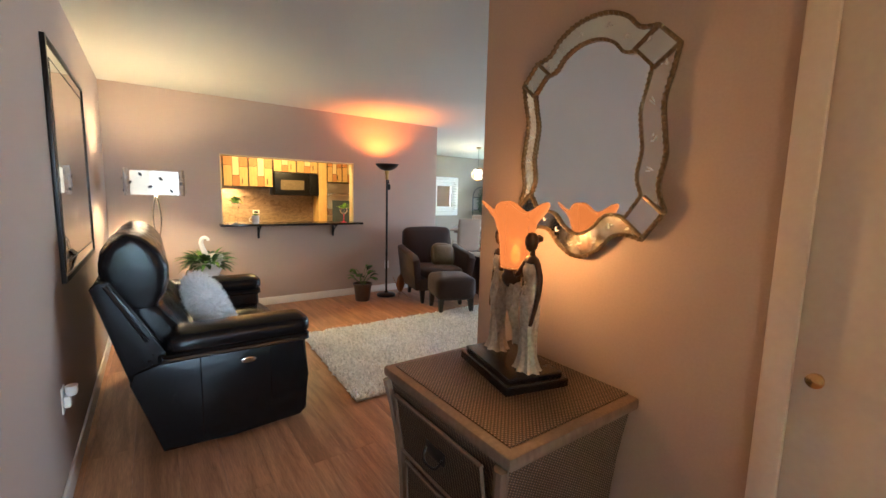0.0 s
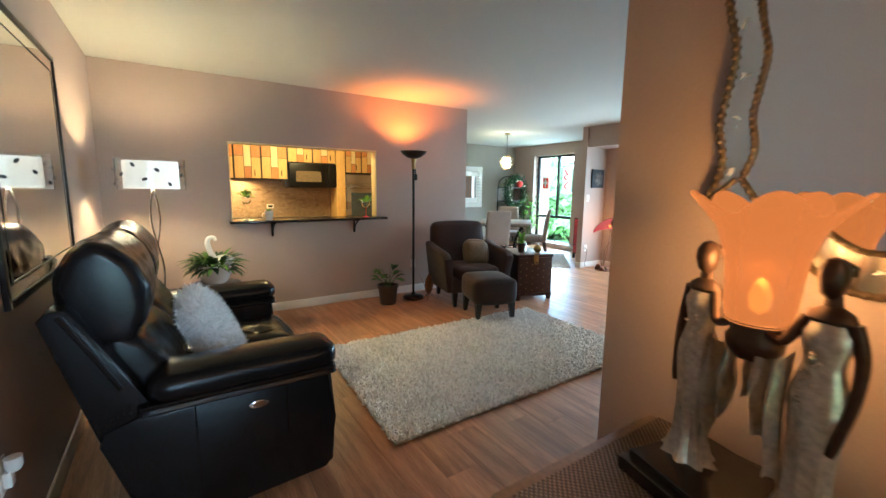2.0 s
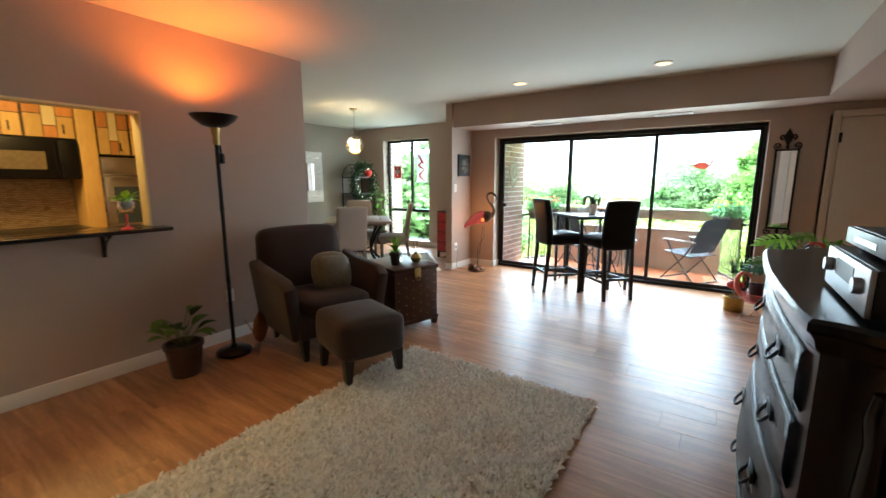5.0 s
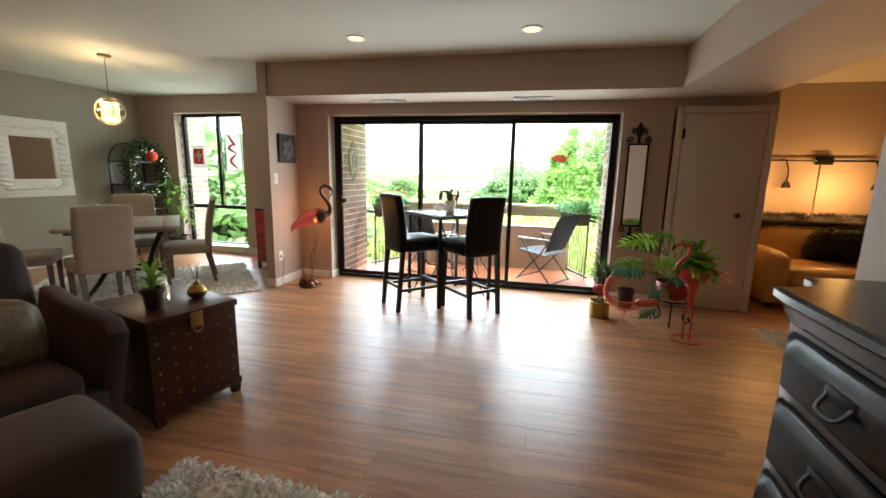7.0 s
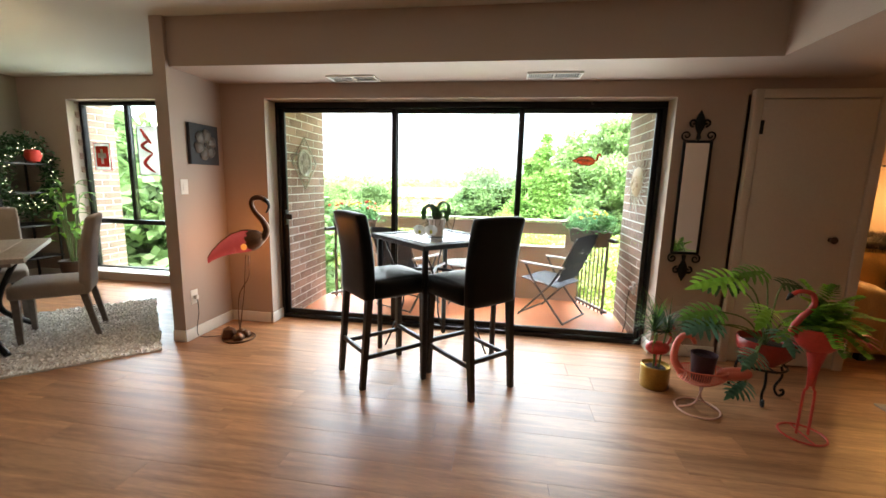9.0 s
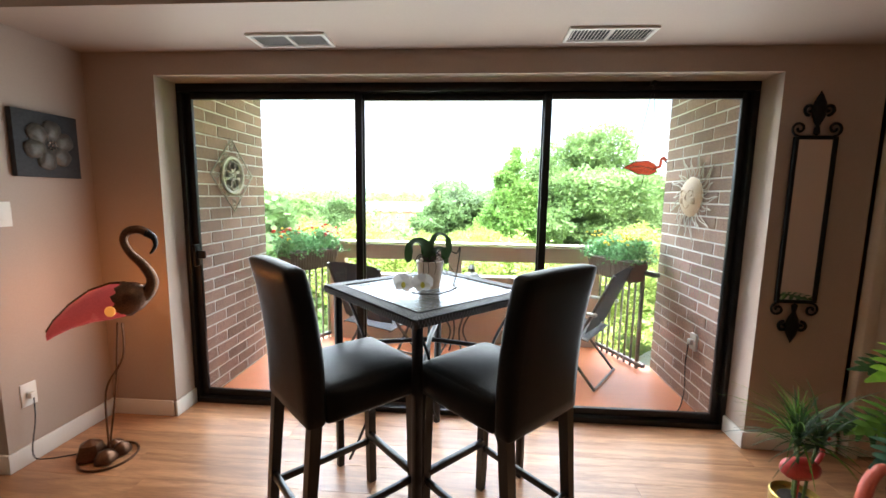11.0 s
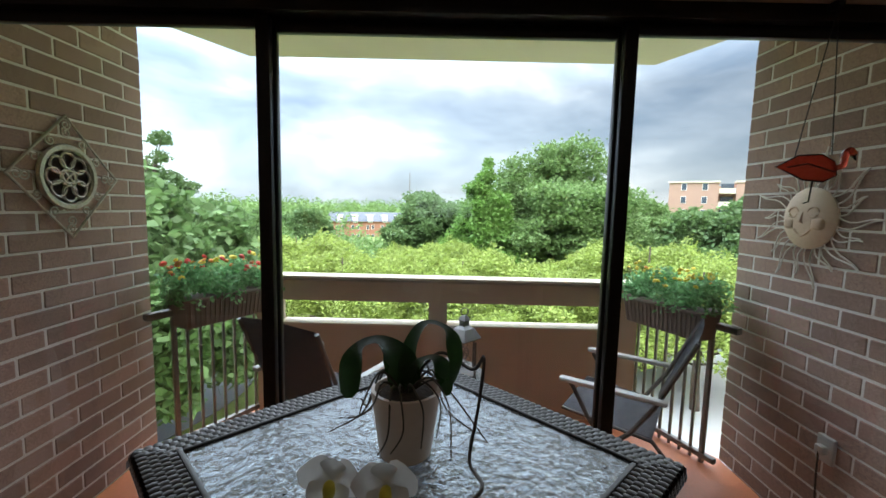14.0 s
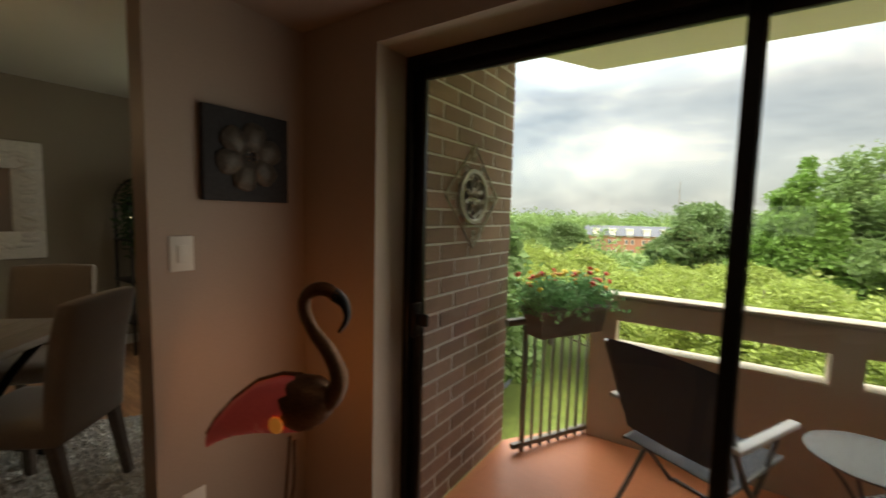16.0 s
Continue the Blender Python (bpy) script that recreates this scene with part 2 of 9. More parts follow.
M["rug"] = material("cream_shag_wool", (0.90, 0.88, 0.83), 0.95, 0, 0.12, 4, 60, 0.2, island=0.22)
M["rug_base"] = material("rug_backing", (0.55, 0.50, 0.43), 0.95)
M["grass"] = material("lawn_grass", (0.12, 0.19, 0.03), 0.9, 0, 0.4, 0.08, 2.0, 0.3, second=(0.2, 0.26, 0.06))
M["asphalt"] = material("asphalt", (0.17, 0.18, 0.2), 0.9, 0, 0.15, 0.5, 20, 0.2)


# ---- mesh helpers ----
def mesh_from(bm, name):
    me = bpy.data.meshes.new(name)
    bm.normal_update()
    bm.to_mesh(me)
    bm.free()
    return me


def smooth(me, angle=40):
    me.polygons.foreach_set("use_smooth", [True] * len(me.polygons))
    me.set_sharp_from_angle(angle=radians(angle))
    return me


def thing(name, label, category, place=(0, 0, 0), rz=0, group="", kind=""):
    """An empty at a thing's base that holds its parts."""
    ob = new(name)
    ob.empty_display_size = 0.1
    ob.matrix_basis = pose(*place, 0, 0, rz)
    return tagged(ob, label, category, group, kind)


def part(name, bm, mat, parent=None, label="", soft=40):
    """One mesh object under a thing or a part."""
    me = mesh_from(bm, name) if isinstance(bm, bmesh.types.BMesh) else bm
    if soft:
        smooth(me, soft)
    if not me.materials:
        me.materials.append(mat)
    ob = new(name, me)
    ob.parent = parent
    if label:
        ob["label"] = label
    return ob


def solid(name, bm, mat, label, category, kind="", group="", soft=40):
    """A thing that is one mesh."""
    return tagged(part(name, bm, mat, None, "", soft), label, category, group, kind)


def box(bm, x0, x1, y0, y1, z0, z1, bevel=0.0, seg=2, m=None):
    mat = Matrix.Translation(((x0 + x1) / 2, (y0 + y1) / 2, (z0 + z1) / 2)) @ Matrix.Diagonal((x1 - x0, y1 - y0, z1 - z0, 1))
    made = bmesh.ops.create_cube(bm, size=1.0, matrix=mat)
    verts = made["verts"]
    if bevel:
        edges = list({e for v in verts for e in v.link_edges})
        r = bmesh.ops.bevel(bm, geom=edges, offset=bevel, segments=seg, affect="EDGES", profile=0.5)
        verts = list({v for f in r["faces"] for v in f.verts} | {v for v in verts if v.is_valid})
    if m is not None:
        bmesh.ops.transform(bm, matrix=m, verts=verts)
    return verts


def boxes(*specs, bevel=0.0, seg=2):
    bm = bmesh.new()
    for s in specs:
        box(bm, *s, bevel=bevel, seg=seg)
    return bm


def tube(bm, points, radius, sides=8, closed=False, caps=True):
    """A round bar along points; radius is one number or one for each point."""
    pts = [Vector(p) for p in points]
    n = len(pts)
    rad = radius if isinstance(radius, (list, tuple)) else [radius] * n
    rings, up = [], None
    for i, p in enumerate(pts):
        a = pts[i - 1] if (i or closed) else p
        b = pts[(i + 1) % n] if (i < n - 1 or closed) else p
        d = (b - a).normalized() if (b - a).length > 1e-9 else Vector((0, 0, 1))
        if up is None:
            up = d.orthogonal().normalized()
        up = up - d * up.dot(d)
        up = up.normalized() if up.length > 1e-6 else d.orthogonal().normalized()
        side = d.cross(up)
        rings.append([bm.verts.new(p + (up * math.cos(k * math.tau / sides) + side * math.sin(k * math.tau / sides)) * rad[i]) for k in range(sides)])
    for i in range(n if closed else n - 1):
        r0, r1 = rings[i], rings[(i + 1) % n]
        for k in range(sides):
            bm.faces.new((r0[k], r0[(k + 1) % sides], r1[(k + 1) % sides], r1[k]))
    if caps and not closed:
        bm.faces.new(list(reversed(rings[0])))
        bm.faces.new(rings[-1])
    return bm


def lathe(bm, profile, centre=(0, 0, 0), sides=24, squash=(1, 1), wave=None):
    """A turned shape: profile of (radius, height) from the bottom up."""
    rings = []
    for r, z in profile:
        ring = []
        for k in range(sides):
            a = k * math.tau / sides
            rr = r * (1 + (wave(a, z) if wave else 0))
            ring.append(bm.verts.new((centre[0] + rr * squash[0] * math.cos(a), centre[1] + rr * squash[1] * math.sin(a), centre[2] + z)))
        rings.append(ring)
    for r0, r1 in zip(rings, rings[1:]):
        for k in range(sides):
            bm.faces.new((r0[k], r0[(k + 1) % sides], r1[(k + 1) % sides], r1[k]))
    if profile[0][0] > 1e-4:
        bm.faces.new(list(reversed(rings[0])))
    if profile[-1][0] > 1e-4:
        bm.faces.new(rings[-1])
    return bm


def prism(bm, outline, z0, z1, m=None, bevel=0.0):
    """An outline in the xy plane drawn up from z0 to z1."""
    lo = [bm.verts.new((x, y, z0)) for x, y in outline]
    hi = [bm.verts.new((x, y, z1)) for x, y in outline]
    n = len(lo)
    faces = [bm.faces.new(list(reversed(lo))), bm.faces.new(hi)]
    for k in range(n):
        faces.append(bm.faces.new((lo[k], lo[(k + 1) % n], hi[(k + 1) % n], hi[k])))
    verts = lo + hi
    if bevel:
        r = bmesh.ops.bevel(bm, geom=[e for f in faces[:2] for e in f.edges], offset=bevel, segments=2, affect="EDGES", profile=0.5)
        verts = list({v for f in r["faces"] for v in f.verts} | {v for v in verts if v.is_valid})
    if m is not None:
        bmesh.ops.transform(bm, matrix=m, verts=verts)
    return bm


def cushion(bm, x0, x1, y0, y1, z0, z1, puff=0.03, m=None, n=7, edge=0.75, dimples=()):
    """A padded block: rounded edges, faces that swell; points crowd towards its edges."""
    cx, cy, cz = (x0 + x1) / 2, (y0 + y1) / 2, (z0 + z1) / 2
    hx, hy, hz = (x1 - x0) / 2, (y1 - y0) / 2, (z1 - z0) / 2
    k, seen, quads = n + 1, {}, []

    def corner(i3):
        if i3 not in seen:
            seen[i3] = bm.verts.new([math.sin((2 * c / k - 1) * math.pi / 2) for c in i3])
        return seen[i3]

    for ax in range(3):
        for end in (0, k):
            for a in range(k):
                for b in range(k):
                    ring = []
                    for da, db in ((0, 0), (1, 0), (1, 1), (0, 1)):
                        c = [0, 0, 0]
                        c[ax], c[(ax + 1) % 3], c[(ax + 2) % 3] = end, a + da, b + db
                        ring.append(corner(tuple(c)))
                    bm.faces.new(ring if end else list(reversed(ring)))
    verts = list(seen.values())
    h = min(hx, hy, hz)
    rad = h * edge
    for v in verts:
        u = Vector(v.co)
        p = Vector((u.x * hx, u.y * hy, u.z * hz))
        inner = Vector((max(-(hx - rad), min(hx - rad, p.x)), max(-(hy - rad), min(hy - rad, p.y)), max(-(hz - rad), min(hz - rad, p.z))))
        d = p - inner
        if d.length > 1e-7:
            p = inner + d.normalized() * rad
        w = [max(0, 1 - c * c) for c in u]
        p.x += puff * math.copysign(1, u.x) * w[1] * w[2] * (abs(u.x) > 0.99)
        p.y += puff * math.copysign(1, u.y) * w[0] * w[2] * (abs(u.y) > 0.99)
        p.z += puff * math.copysign(1, u.z) * w[0] * w[1] * (abs(u.z) > 0.99)
        for dx, dy, dr, dd in dimples:
            if u.z > 0.5:
                q = math.hypot(p.x - dx, p.y - dy)
                p.z -= dd * math.exp(-(q / dr) ** 2)
        v.co = p + Vector((cx, cy, cz))
    if m is not None:
        bmesh.ops.transform(bm, matrix=m, verts=verts)
    return verts


def quads_mesh(name, verts, faces):
    me = bpy.data.meshes.new(name)
    me.from_pydata(verts, [], faces)
    me.update()
    return me


def arc(centre, radius, a0, a1, n, plane="xz", lift=0.0):
    """Points on an arc, degrees, in a plane."""
    out = []
    for k in range(n + 1):
        a = radians(a0 + (a1 - a0) * k / n)
        u, v = radius * math.cos(a), radius * math.sin(a)
        c = Vector(centre)
        out.append(c + (Vector((u, lift, v)) if plane == "xz" else Vector((u, v, lift)) if plane == "xy" else Vector((lift, u, v))))
    return out


def curve_through(points, n=8):
    """Points of a smooth line through the given ones."""
    p = [Vector(q) for q in points]
    out = []
    for i in range(len(p) - 1):
        a, b, c, d = p[max(i - 1, 0)], p[i], p[i + 1], p[min(i + 2, len(p) - 1)]
        for k in range(n):
            t = k / n
            out.append(0.5 * ((2 * b) + (c - a) * t + (2 * a - 5 * b + 4 * c - d) * t * t + (3 * b - a - 3 * c + d) * t ** 3))
    out.append(p[-1])
    return out


# ---- the rooms ----
CEIL, SOFF = 2.53, 2.18


def wall(name, label, *specs, mat="wall"):
    return solid(name, boxes(*specs), M[mat], label, "wall", "structure", soft=0)


wall("wall_west", "taupe painted living room wall with a tall mirror", (-0.05, 0.10, -1.6, 8.4, 0, CEIL))
wall("wall_kitchen", "taupe painted wall with a serving hatch",
     (0.10, 1.16, 5.974, 6.094, 0, CEIL), (2.83, 4.24, 5.974, 6.094, 0, CEIL), (1.16, 2.83, 5.974, 6.094, 0, 1.03), (1.16, 2.83, 5.974, 6.094, 1.88, CEIL))
wall("wall_entry", "terracotta-lit painted entry wall with an ornate mirror", (1.60, 1.72, 0.72, 1.75, 0, CEIL), (1.60, 1.72, -0.15, 0.72, 2.06, CEIL), (1.60, 1.72, -1.6, -0.15, 0, CEIL))
wall("wall_cabinet", "painted wall behind the black media chest", (1.72, 4.5, 1.63, 1.75, 0, CEIL))
# unseen wall; its opening is made up for the added cool lamp
wall("wall_entry_back", "plain painted wall with a narrow added window, out of view",
     (-0.05, 0.16, -1.75, -1.6, 0, CEIL), (0.52, 4.62, -1.75, -1.6, 0, CEIL), (0.16, 0.52, -1.75, -1.6, 0, 0.30), (0.16, 0.52, -1.75, -1.6, 2.10, CEIL))
wall("wall_den_side", "plain painted den wall", (4.5, 4.62, -3.0, 1.63, 0, CEIL))
wall("wall_den_back", "taupe painted den wall behind the leather sofa", (8.62, 8.75, -3.0, 0.70, 0, CEIL))
wall("wall_den_south", "plain den wall", (4.62, 8.75, -3.12, -3.0, 0, CEIL))
wall("wall_closet", "taupe painted wall round the closet door",
     (7.46, 7.60, 1.62, 2.11, 0, SOFF), (7.46, 7.60, 0.80, 1.62, 2.07, CEIL), (7.46, 8.62, 0.70, 0.80, 0, CEIL), (7.60, 7.74, 1.62, 2.11, 0, CEIL), (8.5, 8.62, 0.80, 2.0, 0, CEIL), (7.74, 8.5, 1.78, 1.84, 0, CEIL))
wall("wall_divider", "taupe painted partition beside the balcony door", (6.87, 8.49, 5.93, 6.04, 0, CEIL))
wall("wall_balcony_jamb", "painted return of the balcony door", (7.46, 7.74, 5.505, 5.93, 0, SOFF))
wall("wall_balcony_head", "painted header over the balcony door", (7.46, 7.80, 2.11, 5.505, 2.055, SOFF))
wall("wall_dining_back", "olive grey dining room wall", (4.12, 8.75, 9.5, 9.65, 0, CEIL), mat="wall_dining")
wall("wall_dining_window", "painted dining wall round a tall window",
     (8.5, 8.75, 5.80, 7.55, 0, CEIL), (8.5, 8.75, 8.80, 9.5, 0, CEIL), (8.5, 8.75, 7.55, 8.80, 2.26, CEIL), (8.5, 8.75, 7.55, 8.80, 0, 0.10))
wall("wall_kitchen_side", "painted wall between kitchen and dining room", (4.12, 4.24, 6.094, 9.5, 0, CEIL))
wall("wall_kitchen_back", "plain kitchen wall", (0.10, 4.12, 8.28, 8.4, 0, CEIL))

solid("ceiling", boxes((-0.05, 8.75, -3.12, 9.65, CEIL, CEIL + 0.2)), M["ceiling"], "white painted ceiling", "ceiling", "structure", soft=0)
solid("soffit_window", boxes((6.90, 7.80, 1.73, 6.05, SOFF, CEIL + 0.01)), M["wall"], "painted duct soffit over the balcony door", "soffit", "structure", soft=0)
solid("soffit_den", boxes((1.74, 7.62, 0.87, 1.73, SOFF + 0.002, CEIL + 0.012)), M["wall"], "painted soffit beam over the den opening", "soffit", "structure", soft=0)


def baseboard(name, x0, x1, y0, y1):
    bm = boxes((x0, x1, y0, y1, 0.0, 0.10), bevel=0.005)
    solid(name, bm, M["white"], "white painted baseboard", "baseboard", "structure")


baseboard("baseboard", 0.10, 4.24, 5.960, 5.974)
baseboard("baseboard", 0.10, 0.114, -1.6, 5.960)
baseboard("baseboard", 6.856, 6.87, 5.93, 6.04)
baseboard("baseboard", 6.856, 7.46, 5.916, 5.93)
baseboard("baseboard", 7.446, 7.46, 5.519, 5.916)
baseboard("baseboard", 7.446, 7.66, 5.491, 5.505)
baseboard("baseboard", 7.446, 7.46, 1.62, 2.125)
baseboard("baseboard", 7.446, 7.66, 2.111, 2.125)
baseboard("baseboard", 1.586, 1.60, 0.80, 1.764)
baseboard("baseboard", 1.60, 4.5, 1.75, 1.764)
baseboard("baseboard", 4.24, 8.5, 9.486, 9.5)
baseboard("baseboard", 8.486, 8.5, 6.04, 9.486)
baseboard("baseboard", 4.24, 4.254, 5.974, 9.486)

# ---- sliding balcony door ----
slider = thing("door_1", "dark bronze sliding glass balcony door in three panels", "door", (7.68, 0, 0), kind="structure")
F = M["black_frame"]
for nm, spec in (("frame_head", (-0.05, 0.06, 2.11, 5.505, 2.005, 2.055)), ("frame_sill", (-0.05, 0.06, 2.11, 5.505, 0.0, 0.035)),
                 ("frame_side", (-0.05, 0.06, 5.475, 5.505, 0.035, 2.005)), ("frame_side", (-0.05, 0.06, 2.11, 2.14, 0.035, 2.005))):
    part(nm, boxes(spec, bevel=0.004), F, slider)
for y0, y1, x in ((4.36, 5.475, -0.02), (3.24, 4.395, 0.015), (2.14, 3.275, -0.02)):
    sash = part("sash", boxes((x, x + 0.03, y0, y0 + 0.042, 0.04, 2.005), (x, x + 0.03, y1 - 0.042, y1, 0.04, 2.005), (x, x + 0.03, y0 + 0.042, y1 - 0.042, 0.04, 0.085),
                              (x, x + 0.03, y0 + 0.042, y1 - 0.042, 1.968, 2.005), bevel=0.003), F, slider)
    pane = part("pane", boxes((x + 0.012, x + 0.018, y0 + 0.04, y1 - 0.04, 0.083, 1.97)), M["glass"], sash, "clear glass", soft=0)
    pane.visible_shadow = False
part("handle", boxes((-0.075, -0.02, 5.425, 5.445, 0.93, 1.07), (-0.06, -0.045, 5.37, 5.43, 0.98, 1.03), bevel=0.006), F, slider, "black latch handle")

# ---- dining window ----
dwin = thing("window_1", "tall dark-framed dining window with a lower fixed pane", "window", (8.68, 0, 0), kind="structure")
part("window_frame", boxes((-0.03, 0.04, 7.55, 7.59, 0.10, 2.26), (-0.03, 0.04, 8.76, 8.80, 0.10, 2.26), (-0.03, 0.04, 7.59, 8.76, 2.215, 2.26), (-0.03, 0.04, 7.59, 8.76, 0.10, 0.14),
                           (-0.03, 0.04, 7.59, 8.76, 0.72, 0.78), (-0.03, 0.04, 8.10, 8.15, 0.78, 2.215), bevel=0.004), F, dwin)
for spec in ((0, 0.006, 7.59, 8.10, 0.78, 2.215), (0, 0.006, 8.15, 8.76, 0.78, 2.215), (0, 0.006, 7.59, 8.76, 0.14, 0.72)):
    part("pane", boxes(spec), M["glass"], dwin, soft=0).visible_shadow = False
part("window_sill", boxes((-0.26, -0.03, 7.5, 8.85, 0.10, 0.125), bevel=0.006), M["white"], dwin)

# ---- unseen entry window, added to let in cool light ----
ewin = thing("window_2", "narrow dark-framed window added at the entry, out of view", "window", (0, -1.68, 0), kind="structure")
part("window_frame", boxes((0.16, 0.19, -0.03, 0.03, 0.30, 2.10), (0.49, 0.52, -0.03, 0.03, 0.30, 2.10), (0.19, 0.49, -0.03, 0.03, 2.07, 2.10), (0.19, 0.49, -0.03, 0.03, 0.30, 0.33), bevel=0.004), F, ewin)
part("pane", boxes((0.19, 0.49, -0.003, 0.003, 0.33, 2.07)), M["glass"], ewin, soft=0).visible_shadow = False

# ---- closet door and bifold door ----
closet = thing("door_2", "cream painted flush closet door with a round knob", "door", (7.44, 0, 0), kind="structure")
part("door_leaf", boxes((-0.025, 0.01, 0.79, 1.535, 0.01, 2.03), bevel=0.004), M["door_paint"], closet)
part("casing", boxes((-0.035, 0.02, 1.54, 1.60, 0, 2.1), (-0.035, 0.02, 0.715, 0.785, 0, 2.1), (-0.035, 0.02, 0.785, 1.54, 2.035, 2.1), bevel=0.006), M["door_paint"], closet)
part("hinge", boxes((-0.034, -0.026, 1.515, 1.545, 1.78, 1.88), bevel=0.003), F, closet)
bmk = bmesh.new()
lathe(bmk, [(0.018, 0), (0.012, 0.006), (0.01, 0.02), (0.024, 0.03), (0.027, 0.042), (0.018, 0.054), (0.0, 0.056)], sides=16)
bmesh.ops.transform(bmk, matrix=pose(-0.025, 0.95, 1.02, 0, -90, 0), verts=bmk.verts)
part("knob", bmk, material("aged_bronze", (0.08, 0.05, 0.03), 0.35, 0.9), closet, "dark bronze knob")

bif = thing("door_3", "cream painted bifold closet door with a brass knob", "door", (1.60, 0, 0), kind="structure")
part("casing", boxes((-0.018, 0.0, 0.70, 0.755, 0, 2.1), (-0.018, 0.0, -0.20, -0.15, 0, 2.1), (-0.018, 0.0, -0.15, 0.70, 2.045, 2.1), bevel=0.006), M["door_paint"], bif)
part("leaf", boxes((0.004, 0.034, 0.30, 0.712, 0.01, 2.05), bevel=0.004), M["door_paint"], bif)
part("leaf", boxes((0.004, 0.034, -0.15, 0.295, 0.01, 2.05), bevel=0.004), M["door_paint"], bif)
bmk = bmesh.new()
lathe(bmk, [(0.008, 0), (0.007, 0.015), (0.015, 0.022), (0.016, 0.032), (0.0, 0.04)], sides=14)
bmesh.ops.transform(bmk, matrix=pose(0, 0.66, 1.08, 0, -90, 0), verts=bmk.verts)
part("knob", bmk, material("polished_brass", (0.7, 0.5, 0.2), 0.25, 1.0), bif, "brass knob")


# ---- balcony ----
OUTLINE = [(7.72, 2.08), (8.77, 2.08), (9.32, 2.40), (9.32, 5.17), (8.77, 5.56), (7.72, 5.56)]
bm = bmesh.new()
prism(bm, OUTLINE, -0.28, -0.08)
solid("balcony_floor", bm, M["terracotta"], "terracotta painted concrete balcony floor", "floor", "structure", soft=0)
bm = bmesh.new()
prism(bm, [(7.82, 2.09), (8.77, 2.09), (9.36, 2.36), (9.36, 5.21), (8.77, 5.55), (7.82, 5.55)], 2.46, 2.66)
solid("balcony_ceiling", bm, M["slab"], "cream concrete slab of the balcony above", "ceiling", "structure", soft=0)
bm = boxes((9.20, 9.32, 2.43, 5.13, -0.08, 0.585), (9.20, 9.32, 2.43, 2.60, 0.585, 0.918), (9.20, 9.32, 4.97, 5.13, 0.585, 0.918), (9.20, 9.32, 3.78, 3.91, 0.585, 0.76),
           (9.20, 9.32, 2.60, 4.97, 0.76, 0.90))
parapet = solid("parapet", bm, M["stucco"], "tan stucco balcony parapet with two long slots", "parapet", "structure", soft=0)
part("coping", boxes((9.185, 9.335, 2.42, 5.14, 0.919, 0.935), (9.19, 9.33, 2.605, 3.775, 0.586, 0.60), (9.19, 9.33, 3.915, 4.965, 0.586, 0.60), bevel=0.004), M["slab"], parapet, "pale concrete coping")


def railing(a, b):
    """A metal picket rail from a to b."""
    t = thing("balcony_railing", "brown-grey metal picket railing on the balcony edge", "railing", kind="structure")
    a, b = Vector((*a, 0)), Vector((*b, 0))
    d = b - a
    ang = math.degrees(math.atan2(d.y, d.x))
    L = d.length
    m = pose(a.x, a.y, 0, 0, 0, ang)
    for nm, s in (("top_rail", (-0.12, L, -0.025, 0.025, 0.76, 0.80)), ("bottom_rail", (-0.05, L, -0.018, 0.018, -0.05, -0.015))):
        b_ = boxes(s, bevel=0.006)
        bmesh.ops.transform(b_, matrix=m, verts=b_.verts)
        part(nm, b_, M["rail_metal"], t)
    n = 8
    for k in range(n):
        u = 0.03 + (L - 0.06) * k / (n - 1)
        w = 0.013 if k in (0,) else 0.008
        b_ = boxes((u - w, u + w, -w, w, -0.08, 0.76), bevel=0.003)
        bmesh.ops.transform(b_, matrix=m, verts=b_.verts)
        part("picket", b_, M["rail_metal"], t)
    return t


railing((8.70, 5.42), (9.22, 5.13))
railing((8.70, 2.20), (9.22, 2.43))


# ---- tufts: shag wool and long pile ----
def tufts_mesh(name, roots, ways, lengths, widths):
    """Short curved strands, each a tapered three-sided tube."""
    n = len(roots)
    side = np.cross(ways, np.array((0.13, 0.21, 0.97)))
    side /= np.linalg.norm(side, axis=1)[:, None] + 1e-9
    other = np.cross(ways, side)
    droop = np.random.uniform(-0.5, 0.5, (n, 1)) * side + np.random.uniform(-0.5, 0.5, (n, 1)) * other
    verts = np.zeros((n, 7, 3))
    for k in range(3):
        a = k * math.tau / 3
        off = (side * math.cos(a) + other * math.sin(a)) * widths[:, None]
        verts[:, k] = roots + off * 0.8
        verts[:, 3 + k] = roots + ways * lengths[:, None] * 0.6 + droop * lengths[:, None] * 0.25 + off
    verts[:, 6] = roots + ways * lengths[:, None] * 0.95 + droop * lengths[:, None] * 0.8
    faces = []
    for i in range(n):
        b = i * 7
        for k in range(3):
            j = (k + 1) % 3
            faces.append((b + k, b + j, b + 3 + j, b + 3 + k))
            faces.append((b + 3 + k, b + 3 + j, b + 6))
    return quads_mesh(name, verts.reshape(-1, 3).tolist(), faces)


